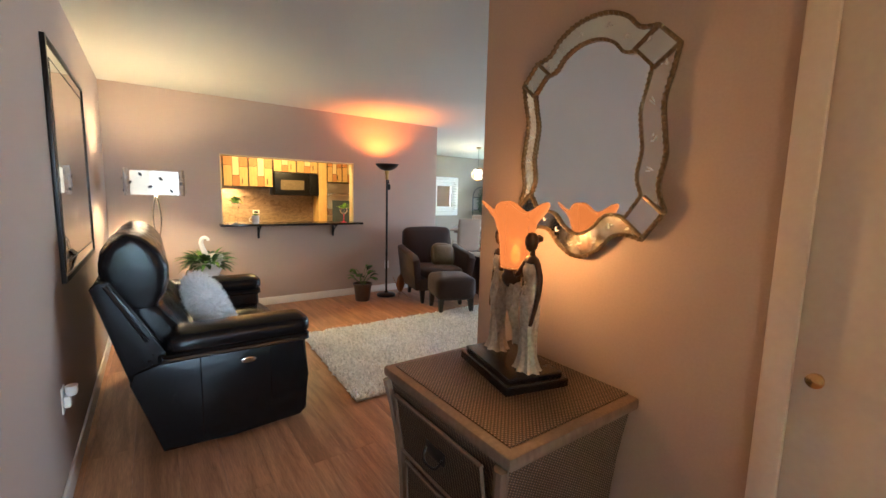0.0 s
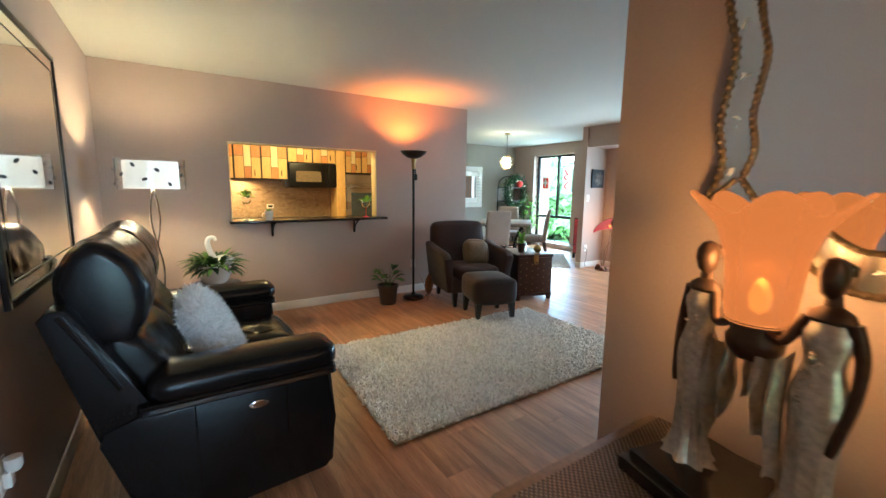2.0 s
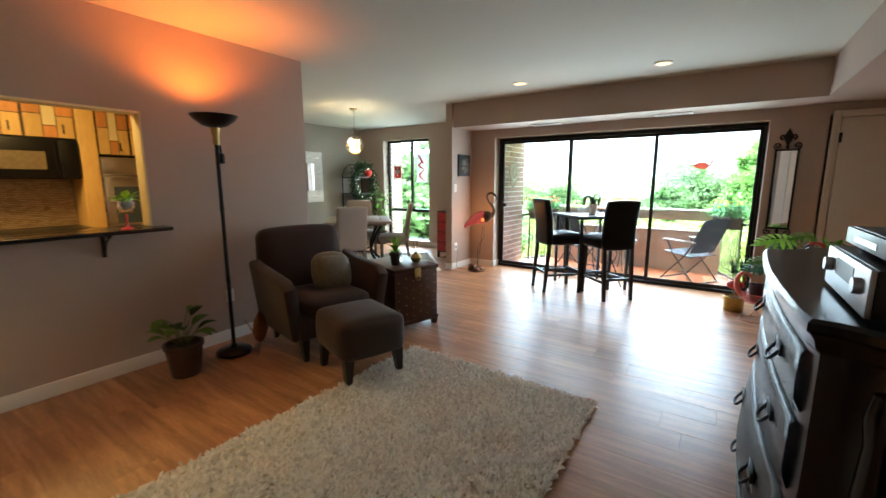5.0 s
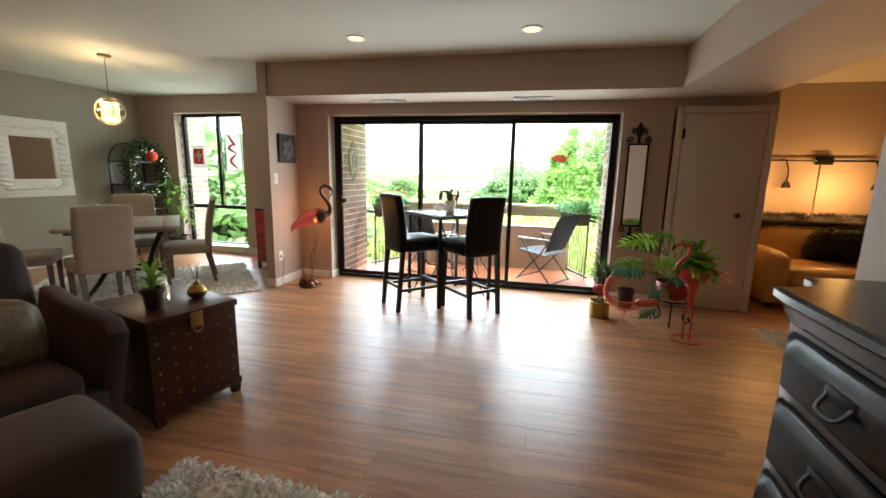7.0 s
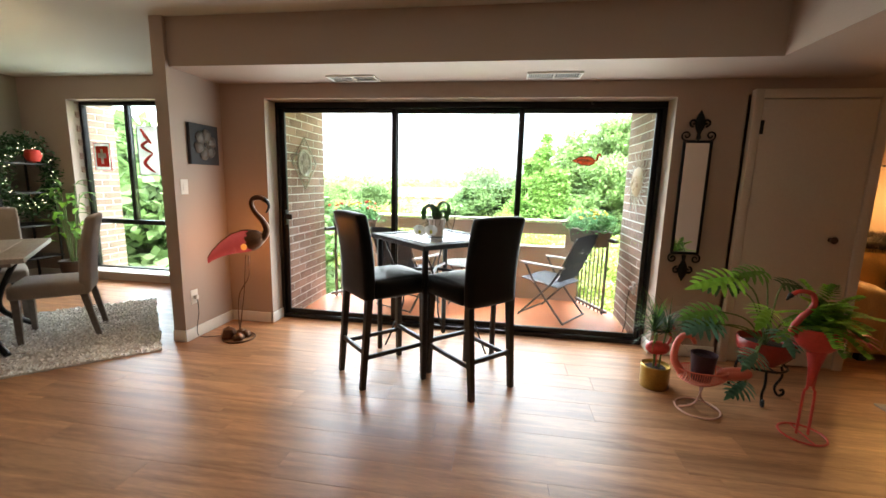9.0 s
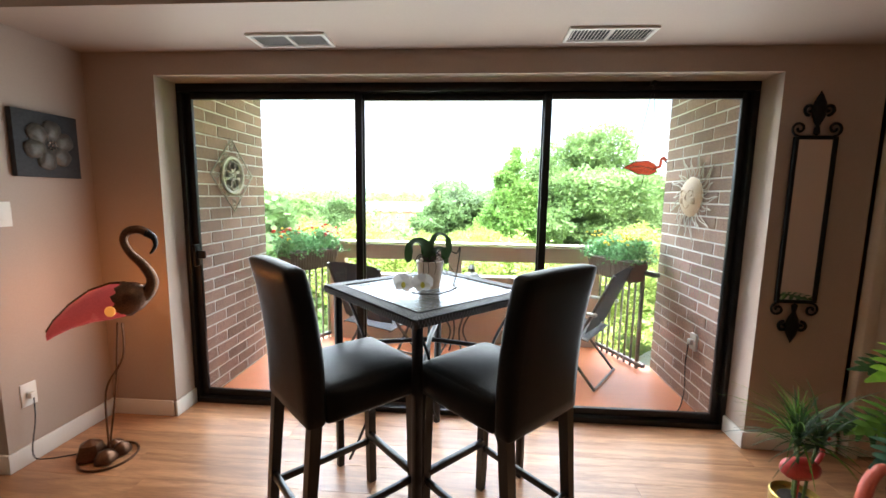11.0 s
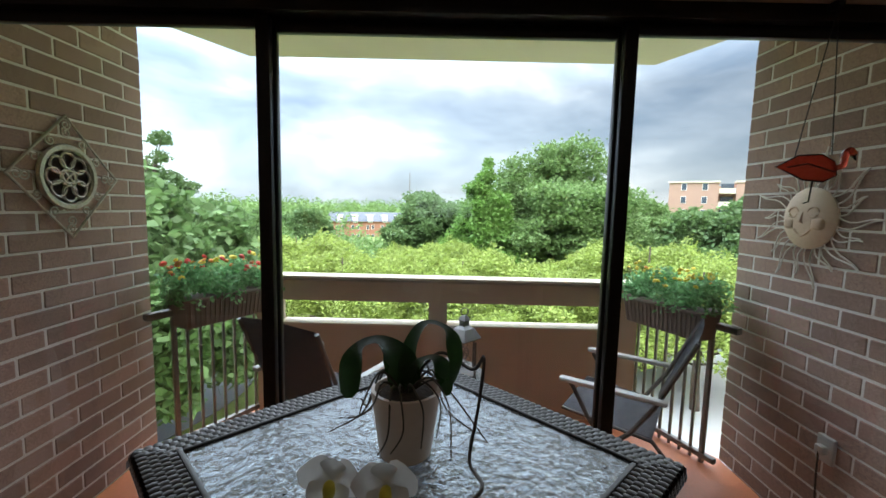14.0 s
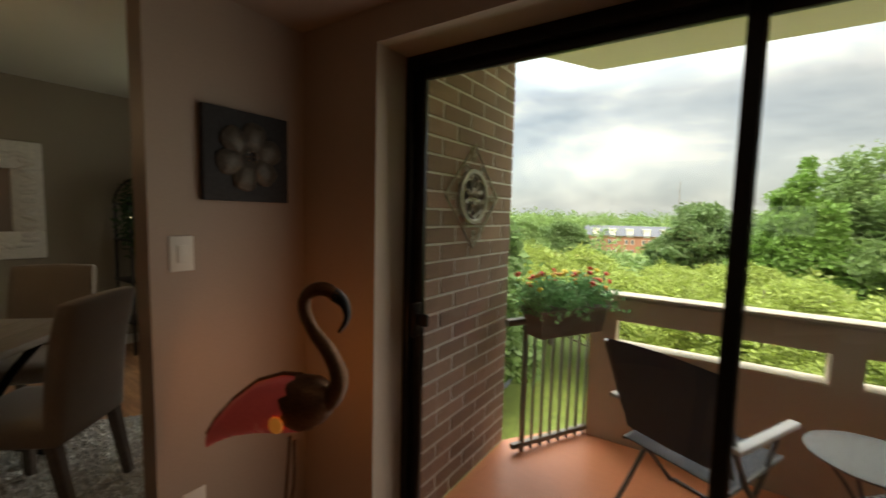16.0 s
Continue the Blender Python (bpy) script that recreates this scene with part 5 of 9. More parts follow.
    # emissive disc set on the body to stand for the bulb shining through
    bmesh_ob = part("bulb_glow_disc", lathe(bmesh.new(), [(0.0, 0), (0.028, 0.0), (0.024, 0.006), (0.0, 0.008)], sides=16), material("amber_glow_disc", (0.9, 0.4, 0.1), 0.3, glow=((1.0, 0.36, 0.07), 0.12)), t, "glowing amber disc in place of the bulb's shine through the body")
    bmesh_ob.matrix_basis = pose(0.0, -0.083, 0.83, 90, 0, 0)
    t.scale = (0.84, 0.84, 0.97)
    return t


flamingo_lamp()

# ---- wall things beside the balcony door ----
pic = thing("wall_art", "dark square canvas with a raised metal flower", "picture", (7.195, 5.93, 1.63))
part("canvas", boxes((-0.165, 0.165, -0.03, 0, -0.165, 0.165), bevel=0.003), material("charcoal_canvas", (0.028, 0.028, 0.03), 0.7, 0, 0.4, 9, 70, 0.3), pic)
PET = material("smoked_metal_petal", (0.10, 0.085, 0.07), 0.5, 0.3, 0.3, 12, 70, 0.2)
for k in range(6):
    a = k * math.tau / 6 + 0.3
    bm = bmesh.new()
    cushion(bm, -0.045, 0.045, -0.012, 0.012, -0.038, 0.038, 0.01, edge=0.95, n=5, m=pose(0.075 * math.cos(a), -0.035, 0.075 * math.sin(a), 0, -math.degrees(a), 0))
    part("petal", bm, PET, pic)
for k in range(9):
    a = k * math.tau / 8
    r = 0 if k == 8 else 0.02
    part("bead", lathe(bmesh.new(), [(0, -0.007), (0.007, 0), (0, 0.007)], centre=(r * math.cos(a), -0.052, r * math.sin(a)), sides=8), M["chrome"], pic)
sw = thing("light_switch", "white rocker light switch plate", "switch", (6.965, 5.93, 1.28))
part("cover_plate", boxes((-0.038, 0.038, -0.006, 0, -0.06, 0.06), bevel=0.002), M["white"], sw)
part("rocker", boxes((-0.017, 0.017, -0.010, -0.006, -0.03, 0.03), bevel=0.002), M["white"], sw)
so = thing("wall_outlet", "white outlet with a plugged-in cord by the partition", "outlet", (6.985, 5.93, 0.36))
part("cover_plate", boxes((-0.038, 0.038, -0.006, 0, -0.06, 0.06), bevel=0.002), M["white"], so)
bm = boxes((-0.015, 0.015, -0.035, -0.006, -0.02, 0.012), bevel=0.005)
part("plug", bm, M["white"], so)
part("cord", tube(bmesh.new(), curve_through([(0, -0.03, -0.01), (-0.03, -0.06, -0.12), (-0.05, -0.05, -0.30), (0.0, -0.08, -0.352), (0.06, -0.2, -0.353)], 6), 0.003, 6), M["black_metal"], so, "dark lamp cord")


def scroll(c, r, a0, turns, plane_x, n=26):
    out = []
    for k in range(n + 1):
        u = k / n
        a = radians(a0) + turns * math.tau * u
        rr = r * (1 - 0.8 * u)
        out.append(Vector((plane_x, c[0] + rr * math.cos(a), c[1] + rr * math.sin(a))))
    return out


nm = thing("iron_mirror", "narrow wall mirror in a black wrought iron scroll frame", "mirror", (7.46, 1.935, 0))
I = M["iron"] = material("black_wrought_iron", (0.012, 0.011, 0.010), 0.45, 0.7, 0.3, 14, 90, 0.2)
part("mirror_glass", boxes((-0.016, -0.008, -0.085, 0.085, 0.875, 1.715)), M["mirror"], nm, soft=0)
part("frame", boxes((-0.024, -0.004, -0.105, -0.085, 0.86, 1.73), (-0.024, -0.004, 0.085, 0.105, 0.86, 1.73), (-0.024, -0.004, -0.085, 0.085, 1.715, 1.735), (-0.024, -0.004, -0.085, 0.085, 0.855, 0.875), bevel=0.004), I, nm)
for top in (1, -1):
    zb = 1.735 if top > 0 else 0.855
    for s in (1, -1):
        bm = tube(bmesh.new(), scroll((s * 0.085, zb + top * 0.035), 0.038, 270 if top > 0 else 90, s * top * 1.3, -0.014), 0.0065, 6)
        part("scroll", bm, I, nm)
        bm = tube(bmesh.new(), scroll((s * 0.045, zb + top * 0.13), 0.03, 270 if top > 0 else 90, s * top * 1.1, -0.014), 0.008, 6)
        part("scroll", bm, I, nm)
    bm = lathe(bmesh.new(), [(0.0, 0.0), (0.018, 0.01), (0.012, 0.05), (0.030, 0.09), (0.040, 0.13), (0.028, 0.17), (0.0, 0.225)], sides=14, squash=(0.35, 1))
    bmesh.ops.transform(bm, matrix=pose(-0.014, 0, zb, 0 if top > 0 else 180, 0, 0), verts=bm.verts)
    part("finial", bm, I, nm, "fleur-de-lis finial")


# ---- entry: wicker dresser ----
def weave(name, colour, dark, scale=70.0, rough=0.55):
    """Woven rattan: crossed strands as relief and colour."""
    m = material(name, colour, rough, 0, 0.2, 7, 80, 0.0, second=tuple(c * 1.4 for c in colour))
    n, l = m.node_tree.nodes, m.node_tree.links
    p = n["Principled BSDF"]
    co = n.new("ShaderNodeTexCoord")
    b = n.new("ShaderNodeMath")
    b.operation = "MULTIPLY"
    for k, way in enumerate(((1.0, 1.0, 0.0), (1.0, -1.0, 1.4))):
        dot, row, w = n.new("ShaderNodeVectorMath"), n.new("ShaderNodeCombineXYZ"), n.new("ShaderNodeTexWave")
        dot.operation = "DOT_PRODUCT"
        dot.inputs[1].default_value = way
        w.inputs["Scale"].default_value, w.inputs["Distortion"].default_value, w.inputs["Detail Scale"].default_value = scale / 12.5, 0.8, 2.0
        l.new(co.outputs["Object"], dot.inputs[0])
        l.new(dot.outputs["Value"], row.inputs[0])
        l.new(row.outputs[0], w.inputs["Vector"])
        l.new(w.outputs["Fac"], b.inputs[k])
    src = p.inputs["Base Color"].links[0].from_socket
    mx = n.new("ShaderNodeMix")
    mx.data_type = "RGBA"
    mx.inputs[6].default_value = (*dark, 1)
    l.new(b.outputs[0], mx.inputs[0])
    l.new(src, mx.inputs[7])
    l.new(mx.outputs[2], p.inputs["Base Color"])
    bp = n.new("ShaderNodeBump")
    bp.inputs["Strength"].default_value, bp.inputs["Distance"].default_value = 0.9, 0.004
    l.new(b.outputs[0], bp.inputs["Height"])
    l.new(bp.outputs["Normal"], p.inputs["Normal"])
    return m


M["rattan"] = weave("woven_rattan", (0.30, 0.205, 0.13), (0.05, 0.032, 0.02), 330)
M["rattan_frame"] = material("brown_wood_trim", (0.17, 0.115, 0.075), 0.5, 0, 0.25, 8, 90, 0.15, stretch=(1, 1, 0.3))


def wicker_dresser():
    t = thing("wicker_dresser", "brown woven rattan dresser with flared sides and three drawers", "dresser", (1.33, 1.311, 0))

    def half(z):
        k = (z / 0.86 - 0.48) / 0.52
        return 0.80 + 0.17 * k * k

    def section(z, grow=0.0):
        h = half(z)
        return -0.25 * h * 1.03 - grow, 0.235, -0.288 * h - grow * 0, 0.288 * h

    bm = bmesh.new()
    rings = []
    for i in range(15):
        z = 0.03 + 0.82 * i / 14
        x0, x1, y0, y1 = section(z)
        rings.append([bm.verts.new(p) for p in ((x0, y0, z), (x1, y0, z), (x1, y1, z), (x0, y1, z))])
    for a, b in zip(rings, rings[1:]):
        for k in range(4):
            bm.faces.new((a[k], a[(k + 1) % 4], b[(k + 1) % 4], b[k]))
    bm.faces.new(list(reversed(rings[0])))
    bm.faces.new(rings[-1])
    part("body", bm, M["rattan"], t)
    bm = bmesh.new()
    box(bm, -0.255, 0.255, -0.293, 0.293, 0.85, 0.885, bevel=0.010)
    part("top_edge", bm, M["rattan_frame"], t)
    part("top_panel", boxes((-0.225, 0.245, -0.262, 0.262, 0.885, 0.889)), M["rattan"], t, "woven rattan top", soft=0)
    for s in (-1, 1):
        pts = [(section(z)[0] - 0.004, s * (section(z)[3] - 0.012), z) for z in [0.03 + 0.82 * i / 10 for i in range(11)]]
        part("corner_post", tube(bmesh.new(), pts, 0.017, 8), M["rattan_frame"], t)
    for z0, z1 in ((0.63, 0.82), (0.40, 0.60), (0.15, 0.37)):
        bm = bmesh.new()
        rows = []
        for i in range(6):
            z = z0 + (z1 - z0) * i / 5
            x0, _, y0, y1 = section(z, 0.012)
            rows.append([bm.verts.new((x0, y0 + 0.05, z)), bm.verts.new((x0, y1 - 0.05, z))])
        for a, b in zip(rows, rows[1:]):
            bm.faces.new((a[0], b[0], b[1], a[1]))
        bmesh.ops.solidify(bm, geom=bm.faces[:], thickness=0.012)
        bmesh.ops.recalc_face_normals(bm, faces=bm.faces)
        dr = part("drawer", bm, M["rattan"], t)
        zc = (z0 + z1) / 2
        xf, _, ya, yb = section(zc, 0.014)
        pts = []
        for z, y in ((z0, ya + 0.05), (z0, yb - 0.05), (z1, yb - 0.05), (z1, ya + 0.05)):
            pts.append((section(z, 0.014)[0], y, z))
        part("drawer_trim", tube(bmesh.new(), pts, 0.006, 6, closed=True), M["rattan_frame"], dr)
        bm = boxes((xf - 0.006, xf, -0.045, 0.045, zc - 0.006, zc + 0.03), bevel=0.002)
        tube(bm, curve_through([(xf - 0.006, -0.04, zc + 0.012), (xf - 0.022, -0.025, zc - 0.015), (xf - 0.024, 0.025, zc - 0.015), (xf - 0.006, 0.04, zc + 0.012)], 5), 0.004, 6)
        part("handle", bm, M["black_metal"], dr, "dark metal bail handle")
    for x in (-0.22, 0.20):
        for y in (-0.25, 0.25):
            bm = bmesh.new()
            tapered_leg(bm, x, y, 0, 0.05, 0.028, 0.03)
            part("foot", bm, M["rattan_frame"], t)


wicker_dresser()


# ---- figure table lamp ----
def figure_lamp():
    B = material("black_lacquer", (0.01, 0.009, 0.009), 0.25, 0, 0.2, 6, 60, 0.03)
    S = material("antique_silver_bronze", (0.50, 0.43, 0.32), 0.36, 0.6, 0.35, 16, 90, 0.25, second=(0.70, 0.63, 0.50))
    D = material("dark_bronze", (0.07, 0.04, 0.025), 0.38, 0.7, 0.3, 14, 80, 0.1)
    A = material("amber_frosted_glass", (0.012, 0.003, 0.001), 0.45, 0, 0.15, 10, 50, 0.15, glow=((1.0, 0.25, 0.045), 0.08))
    n, l = A.node_tree.nodes, A.node_tree.links
    clear, mx = n.new("ShaderNodeBsdfTransparent"), n.new("ShaderNodeMixShader")
    clear.inputs["Color"].default_value = (1.0, 0.62, 0.25, 1)
    mx.inputs[0].default_value = 0.2
    l.new(n["Principled BSDF"].outputs[0], mx.inputs[1])
    l.new(clear.outputs[0], mx.inputs[2])
    l.new(mx.outputs[0], n["Material Output"].inputs["Surface"])
    t = thing("figure_lamp", "table lamp with two draped silver figures and an amber glass shade", "table lamp", (1.395, 1.345, 0.889), -14)
    part("base", boxes((-0.105, 0.105, -0.155, 0.155, 0, 0.028), bevel=0.004), B, t)
    part("plinth", boxes((-0.092, 0.092, -0.142, 0.142, 0.028, 0.045), bevel=0.004), B, t)

    def gown(a, z):
        low = max(0.0, 1 - z / 0.24)
        return 0.17 * math.sin(8 * a + 14 * z) * low + 0.05 * math.sin(17 * a - 9 * z) * low

    for s in (-1, 1):
        c = (0.0, s * 0.092, 0.045)
        bm = bmesh.new()
        lathe(bm, [(0.046, 0.0), (0.040, 0.010), (0.030, 0.04), (0.027, 0.09), (0.030, 0.14), (0.035, 0.19), (0.034, 0.215), (0.024, 0.250), (0.023, 0.262), (0.029, 0.290), (0.030, 0.302), (0.020, 0.318)], c, 34, (0.78, 1.0), gown)
        for q in (-0.012, 0.012):
            tube(bm, curve_through([(-0.018, c[1] + q, 0.335), (-0.004, c[1] + q * 1.5, 0.366), (0.014, c[1] + q, 0.352)], 4), 0.0035, 5)
        rng = random.Random(6 + s)
        for k in range(16):
            z = 0.235 + 0.085 * k / 15
            lathe(bm, [(0, -0.004), (0.0042, 0), (0, 0.004)], (-0.024 - 0.002 * math.sin(k), c[1] + rng.uniform(-0.014, 0.014), z), 6)
        silver = len(bm.faces)
        # bare shoulders, neck, head with gathered hair, and arms
        lathe(bm, [(0.019, 0.314), (0.026, 0.322), (0.022, 0.332), (0.010, 0.340), (0.0085, 0.356)], c, 18, (0.72, 1.15))
        lathe(bm, [(0.006, 0.350), (0.014, 0.358), (0.0185, 0.376), (0.0175, 0.392), (0.010, 0.404), (0.0, 0.407)], (-0.003, c[1] - s * 0.002, 0.045), 18, (1.12, 0.9))
        lathe(bm, [(0.0, -0.012), (0.012, -0.006), (0.0125, 0.006), (0.0, 0.013)], (0.020, c[1], 0.432), 12)
        tube(bm, curve_through([(0.0, s * 0.118, 0.366), (0.004, s * 0.130, 0.32), (-0.002, s * 0.131, 0.265), (-0.012, s * 0.124, 0.205), (-0.015, s * 0.120, 0.185)], 5), [0.0095 - 0.0045 * k / 20 for k in range(21)], 9)
        tube(bm, curve_through([(-0.004, s * 0.068, 0.364), (-0.020, s * 0.052, 0.325), (-0.020, s * 0.034, 0.325), (-0.010, s * 0.020, 0.335)], 5), [0.009 - 0.004 * k / 15 for k in range(16)], 9)
        for i, f in enumerate(bm.faces):
            f.material_index = 1 if i >= silver else 0
        me = mesh_from(bm, "figure")
        me.materials.append(S)
        me.materials.append(D)
        part("figure", me, S, t)
        # cloth swagged from the inner arm
        bm = bmesh.new()
        rows = []
        for i in range(13):
            u = i / 12
            y = s * (0.066 - 0.060 * u)
            top = 0.318 - 0.030 * math.sin(math.pi * u)
            bot = 0.085 + 0.13 * u + 0.014 * math.sin(5 * math.pi * u)
            rows.append([bm.verts.new((-0.024 + 0.011 * math.sin(15 * u + 1.5 * k / 8) + 0.006 * math.cos(7 * k / 8), y, top + (bot - top) * k / 8)) for k in range(9)])
        for a, b in zip(rows, rows[1:]):
            for k in range(8):
                bm.faces.new((a[k], b[k], b[k + 1], a[k + 1]))
        bmesh.ops.solidify(bm, geom=bm.faces[:], thickness=0.005)
        part("drape", bm, S, t)
    part("cup", lathe(bmesh.new(), [(0.010, 0.268), (0.026, 0.276), (0.038, 0.292), (0.040, 0.308), (0.034, 0.318), (0.036, 0.332), (0.046, 0.338)], sides=28), D, t)

    def tulip(a, z):
        k = max(0.0, (z - 0.44) / 0.08)
        return 0.13 * k * math.cos(5 * a) + 0.012 * math.sin(36 * a)

    prof = [(0.043, 0.334), (0.047, 0.36), (0.049, 0.40), (0.054, 0.44), (0.066, 0.480), (0.098, 0.520), (0.095, 0.522), (0.063, 0.482), (0.051, 0.44), (0.046, 0.40), (0.044, 0.36), (0.040, 0.337)]
    bm = lathe(bmesh.new(), prof, sides=75, wave=tulip)
    for v in bm.verts:
        v.co.z += 0.016 * max(0.0, (v.co.z - 0.45) / 0.07) * math.cos(5 * math.atan2(v.co.y, v.co.x))
    part("shade", bm, A, t, "amber tulip glass shade").visible_shadow = False
    bm = lathe(bmesh.new(), [(0.0, 0.345), (0.013, 0.355), (0.016, 0.375), (0.010, 0.395), (0.0, 0.405)], sides=14)
    part("bulb", bm, material("glowing_bulb", (1, 0.8, 0.5), 0.4, glow=((1.0, 0.62, 0.22), 1.2)), t)


figure_lamp()


# ---- ornate entry mirror ----
def ornate_mirror():
    G = material("antique_gold_beading", (0.16, 0.115, 0.065), 0.4, 0.8, 0.35, 25, 120, 0.1)
    E = material("silvered_mirror_band", (0.80, 0.82, 0.79), 0.16, 1.0, 0.08, 12, 60, 0.02)
    t = thing("ornate_mirror", "scalloped Venetian wall mirror with beaded bronze edges", "mirror", (1.60, 1.258, 1.615))
    right = [(0.0, 0.360), (0.06, 0.352), (0.115, 0.325), (0.155, 0.285), (0.205, 0.275), (0.265, 0.215), (0.252, 0.15), (0.236, 0.08), (0.245, 0.0), (0.252, -0.06), (0.240, -0.14),
             (0.262, -0.205), (0.205, -0.285), (0.155, -0.275), (0.115, -0.285), (0.075, -0.325), (0.03, -0.352), (0.0, -0.357)]
    ring = right + [(-y, z) for y, z in reversed(right[1:-1])]

    def outline(k, lift, dens=5):
        pts = []
        m = len(ring)
        hard = {4, 5, 11, 12, m - 4, m - 5, m - 11, m - 12}
        for i in range(m):
            a, b, c, d = [Vector(ring[(i + j) % m]) for j in (-1, 0, 1, 2)]
            if i in hard:
                a = b
            if (i + 1) % m in hard:
                d = c
            for s in range(dens):
                u = s / dens
                p = 0.5 * ((2 * b) + (c - a) * u + (2 * a - 5 * b + 4 * c - d) * u * u + (3 * b - a - 3 * c + d) * u ** 3)
                pts.append(Vector((lift, p.x * k[0], p.y * k[1])))
        return pts

    outer, inner = outline((1, 1), -0.02), outline((0.765, 0.80), -0.03)
    bm = bmesh.new()
    vo = [bm.verts.new(p) for p in outer]
    vi = [bm.verts.new(p) for p in inner]
    vb = [bm.verts.new(Vector((-0.001, p.y, p.z))) for p in outer]
    m = len(vo)
    for k in range(m):
        bm.faces.new((vo[k], vo[(k + 1) % m], vi[(k + 1) % m], vi[k]))
        bm.faces.new((vb[k], vb[(k + 1) % m], vo[(k + 1) % m], vo[k]))
    bmesh.ops.recalc_face_normals(bm, faces=bm.faces)
    part("mirror_band", bm, E, t, "etched mirror border", soft=20)
    bm = bmesh.new()
    f = bm.faces.new([bm.verts.new(Vector((-0.026, p.y * 0.995, p.z * 0.995))) for p in inner])
    bmesh.ops.recalc_face_normals(bm, faces=bm.faces)
    if f.normal.x > 0:
        f.normal_flip()
    bmesh.ops.triangulate(bm, faces=bm.faces[:])
    part("mirror_glass", bm, M["mirror"], t, soft=0)
    for nm, pts, r in (("outer_bead", outer, 0.0085), ("inner_bead", inner, 0.007)):
        core = part("moulding", tube(bmesh.new(), pts, r * 0.75, 6, closed=True), G, t)
        bm = bmesh.new()
        total, step, carry = 0.0, r * 2.1, 0.0
        for k in range(m):
            a, b = pts[k], pts[(k + 1) % m]
            L = (b - a).length
            d = carry
            while d < L:
                c = a + (b - a) * (d / L) + Vector((-r * 0.5, 0, 0))
                lathe(bm, [(0, -r * 0.8), (r * 0.75, -r * 0.3), (r * 0.75, r * 0.3), (0, r * 0.8)], centre=c, sides=6)
                d += step
            carry = d - L
        part("beading", bm, G, core, soft=60)["kind"] = "stuff"
    for y, z, dy, dz in ((0.235, 0.245, -0.06, -0.05), (-0.235, 0.245, 0.06, -0.05), (0.233, -0.245, -0.055, 0.05), (-0.233, -0.245, 0.055, 0.05)):
        for sgn in (1, -1):
            a = Vector((-0.022, y + sgn * 0.03 * math.copysign(1, y), z - sgn * 0.03 * math.copysign(1, z)))
            b = a + Vector((-0.008, dy, dz))
            part("divider", tube(bmesh.new(), [a, b], 0.006, 6), G, t)
    rng = random.Random(2)
    F_ = material("frosted_etching", (0.55, 0.56, 0.53), 0.6, 0.3)
    for k in range(24):
        p = (outer[(k * 7 + 3) % m] + inner[(k * 7 + 3) % m]) / 2 + Vector((-0.002, 0, 0))
        bm = bmesh.new()
        for q in range(3):
            a = rng.uniform(0, math.tau)
            leaf_mesh(bm, p + Vector((0, rng.uniform(-0.008, 0.008), rng.uniform(-0.012, 0.012))), p + Vector((-0.001, 0.011 * math.cos(a), 0.011 * math.sin(a))), 0.0022, 0.0, 0.0, up=(1, 0, 0), n=3)
        part("etching", bm, F_, t, soft=0)


ornate_mirror()

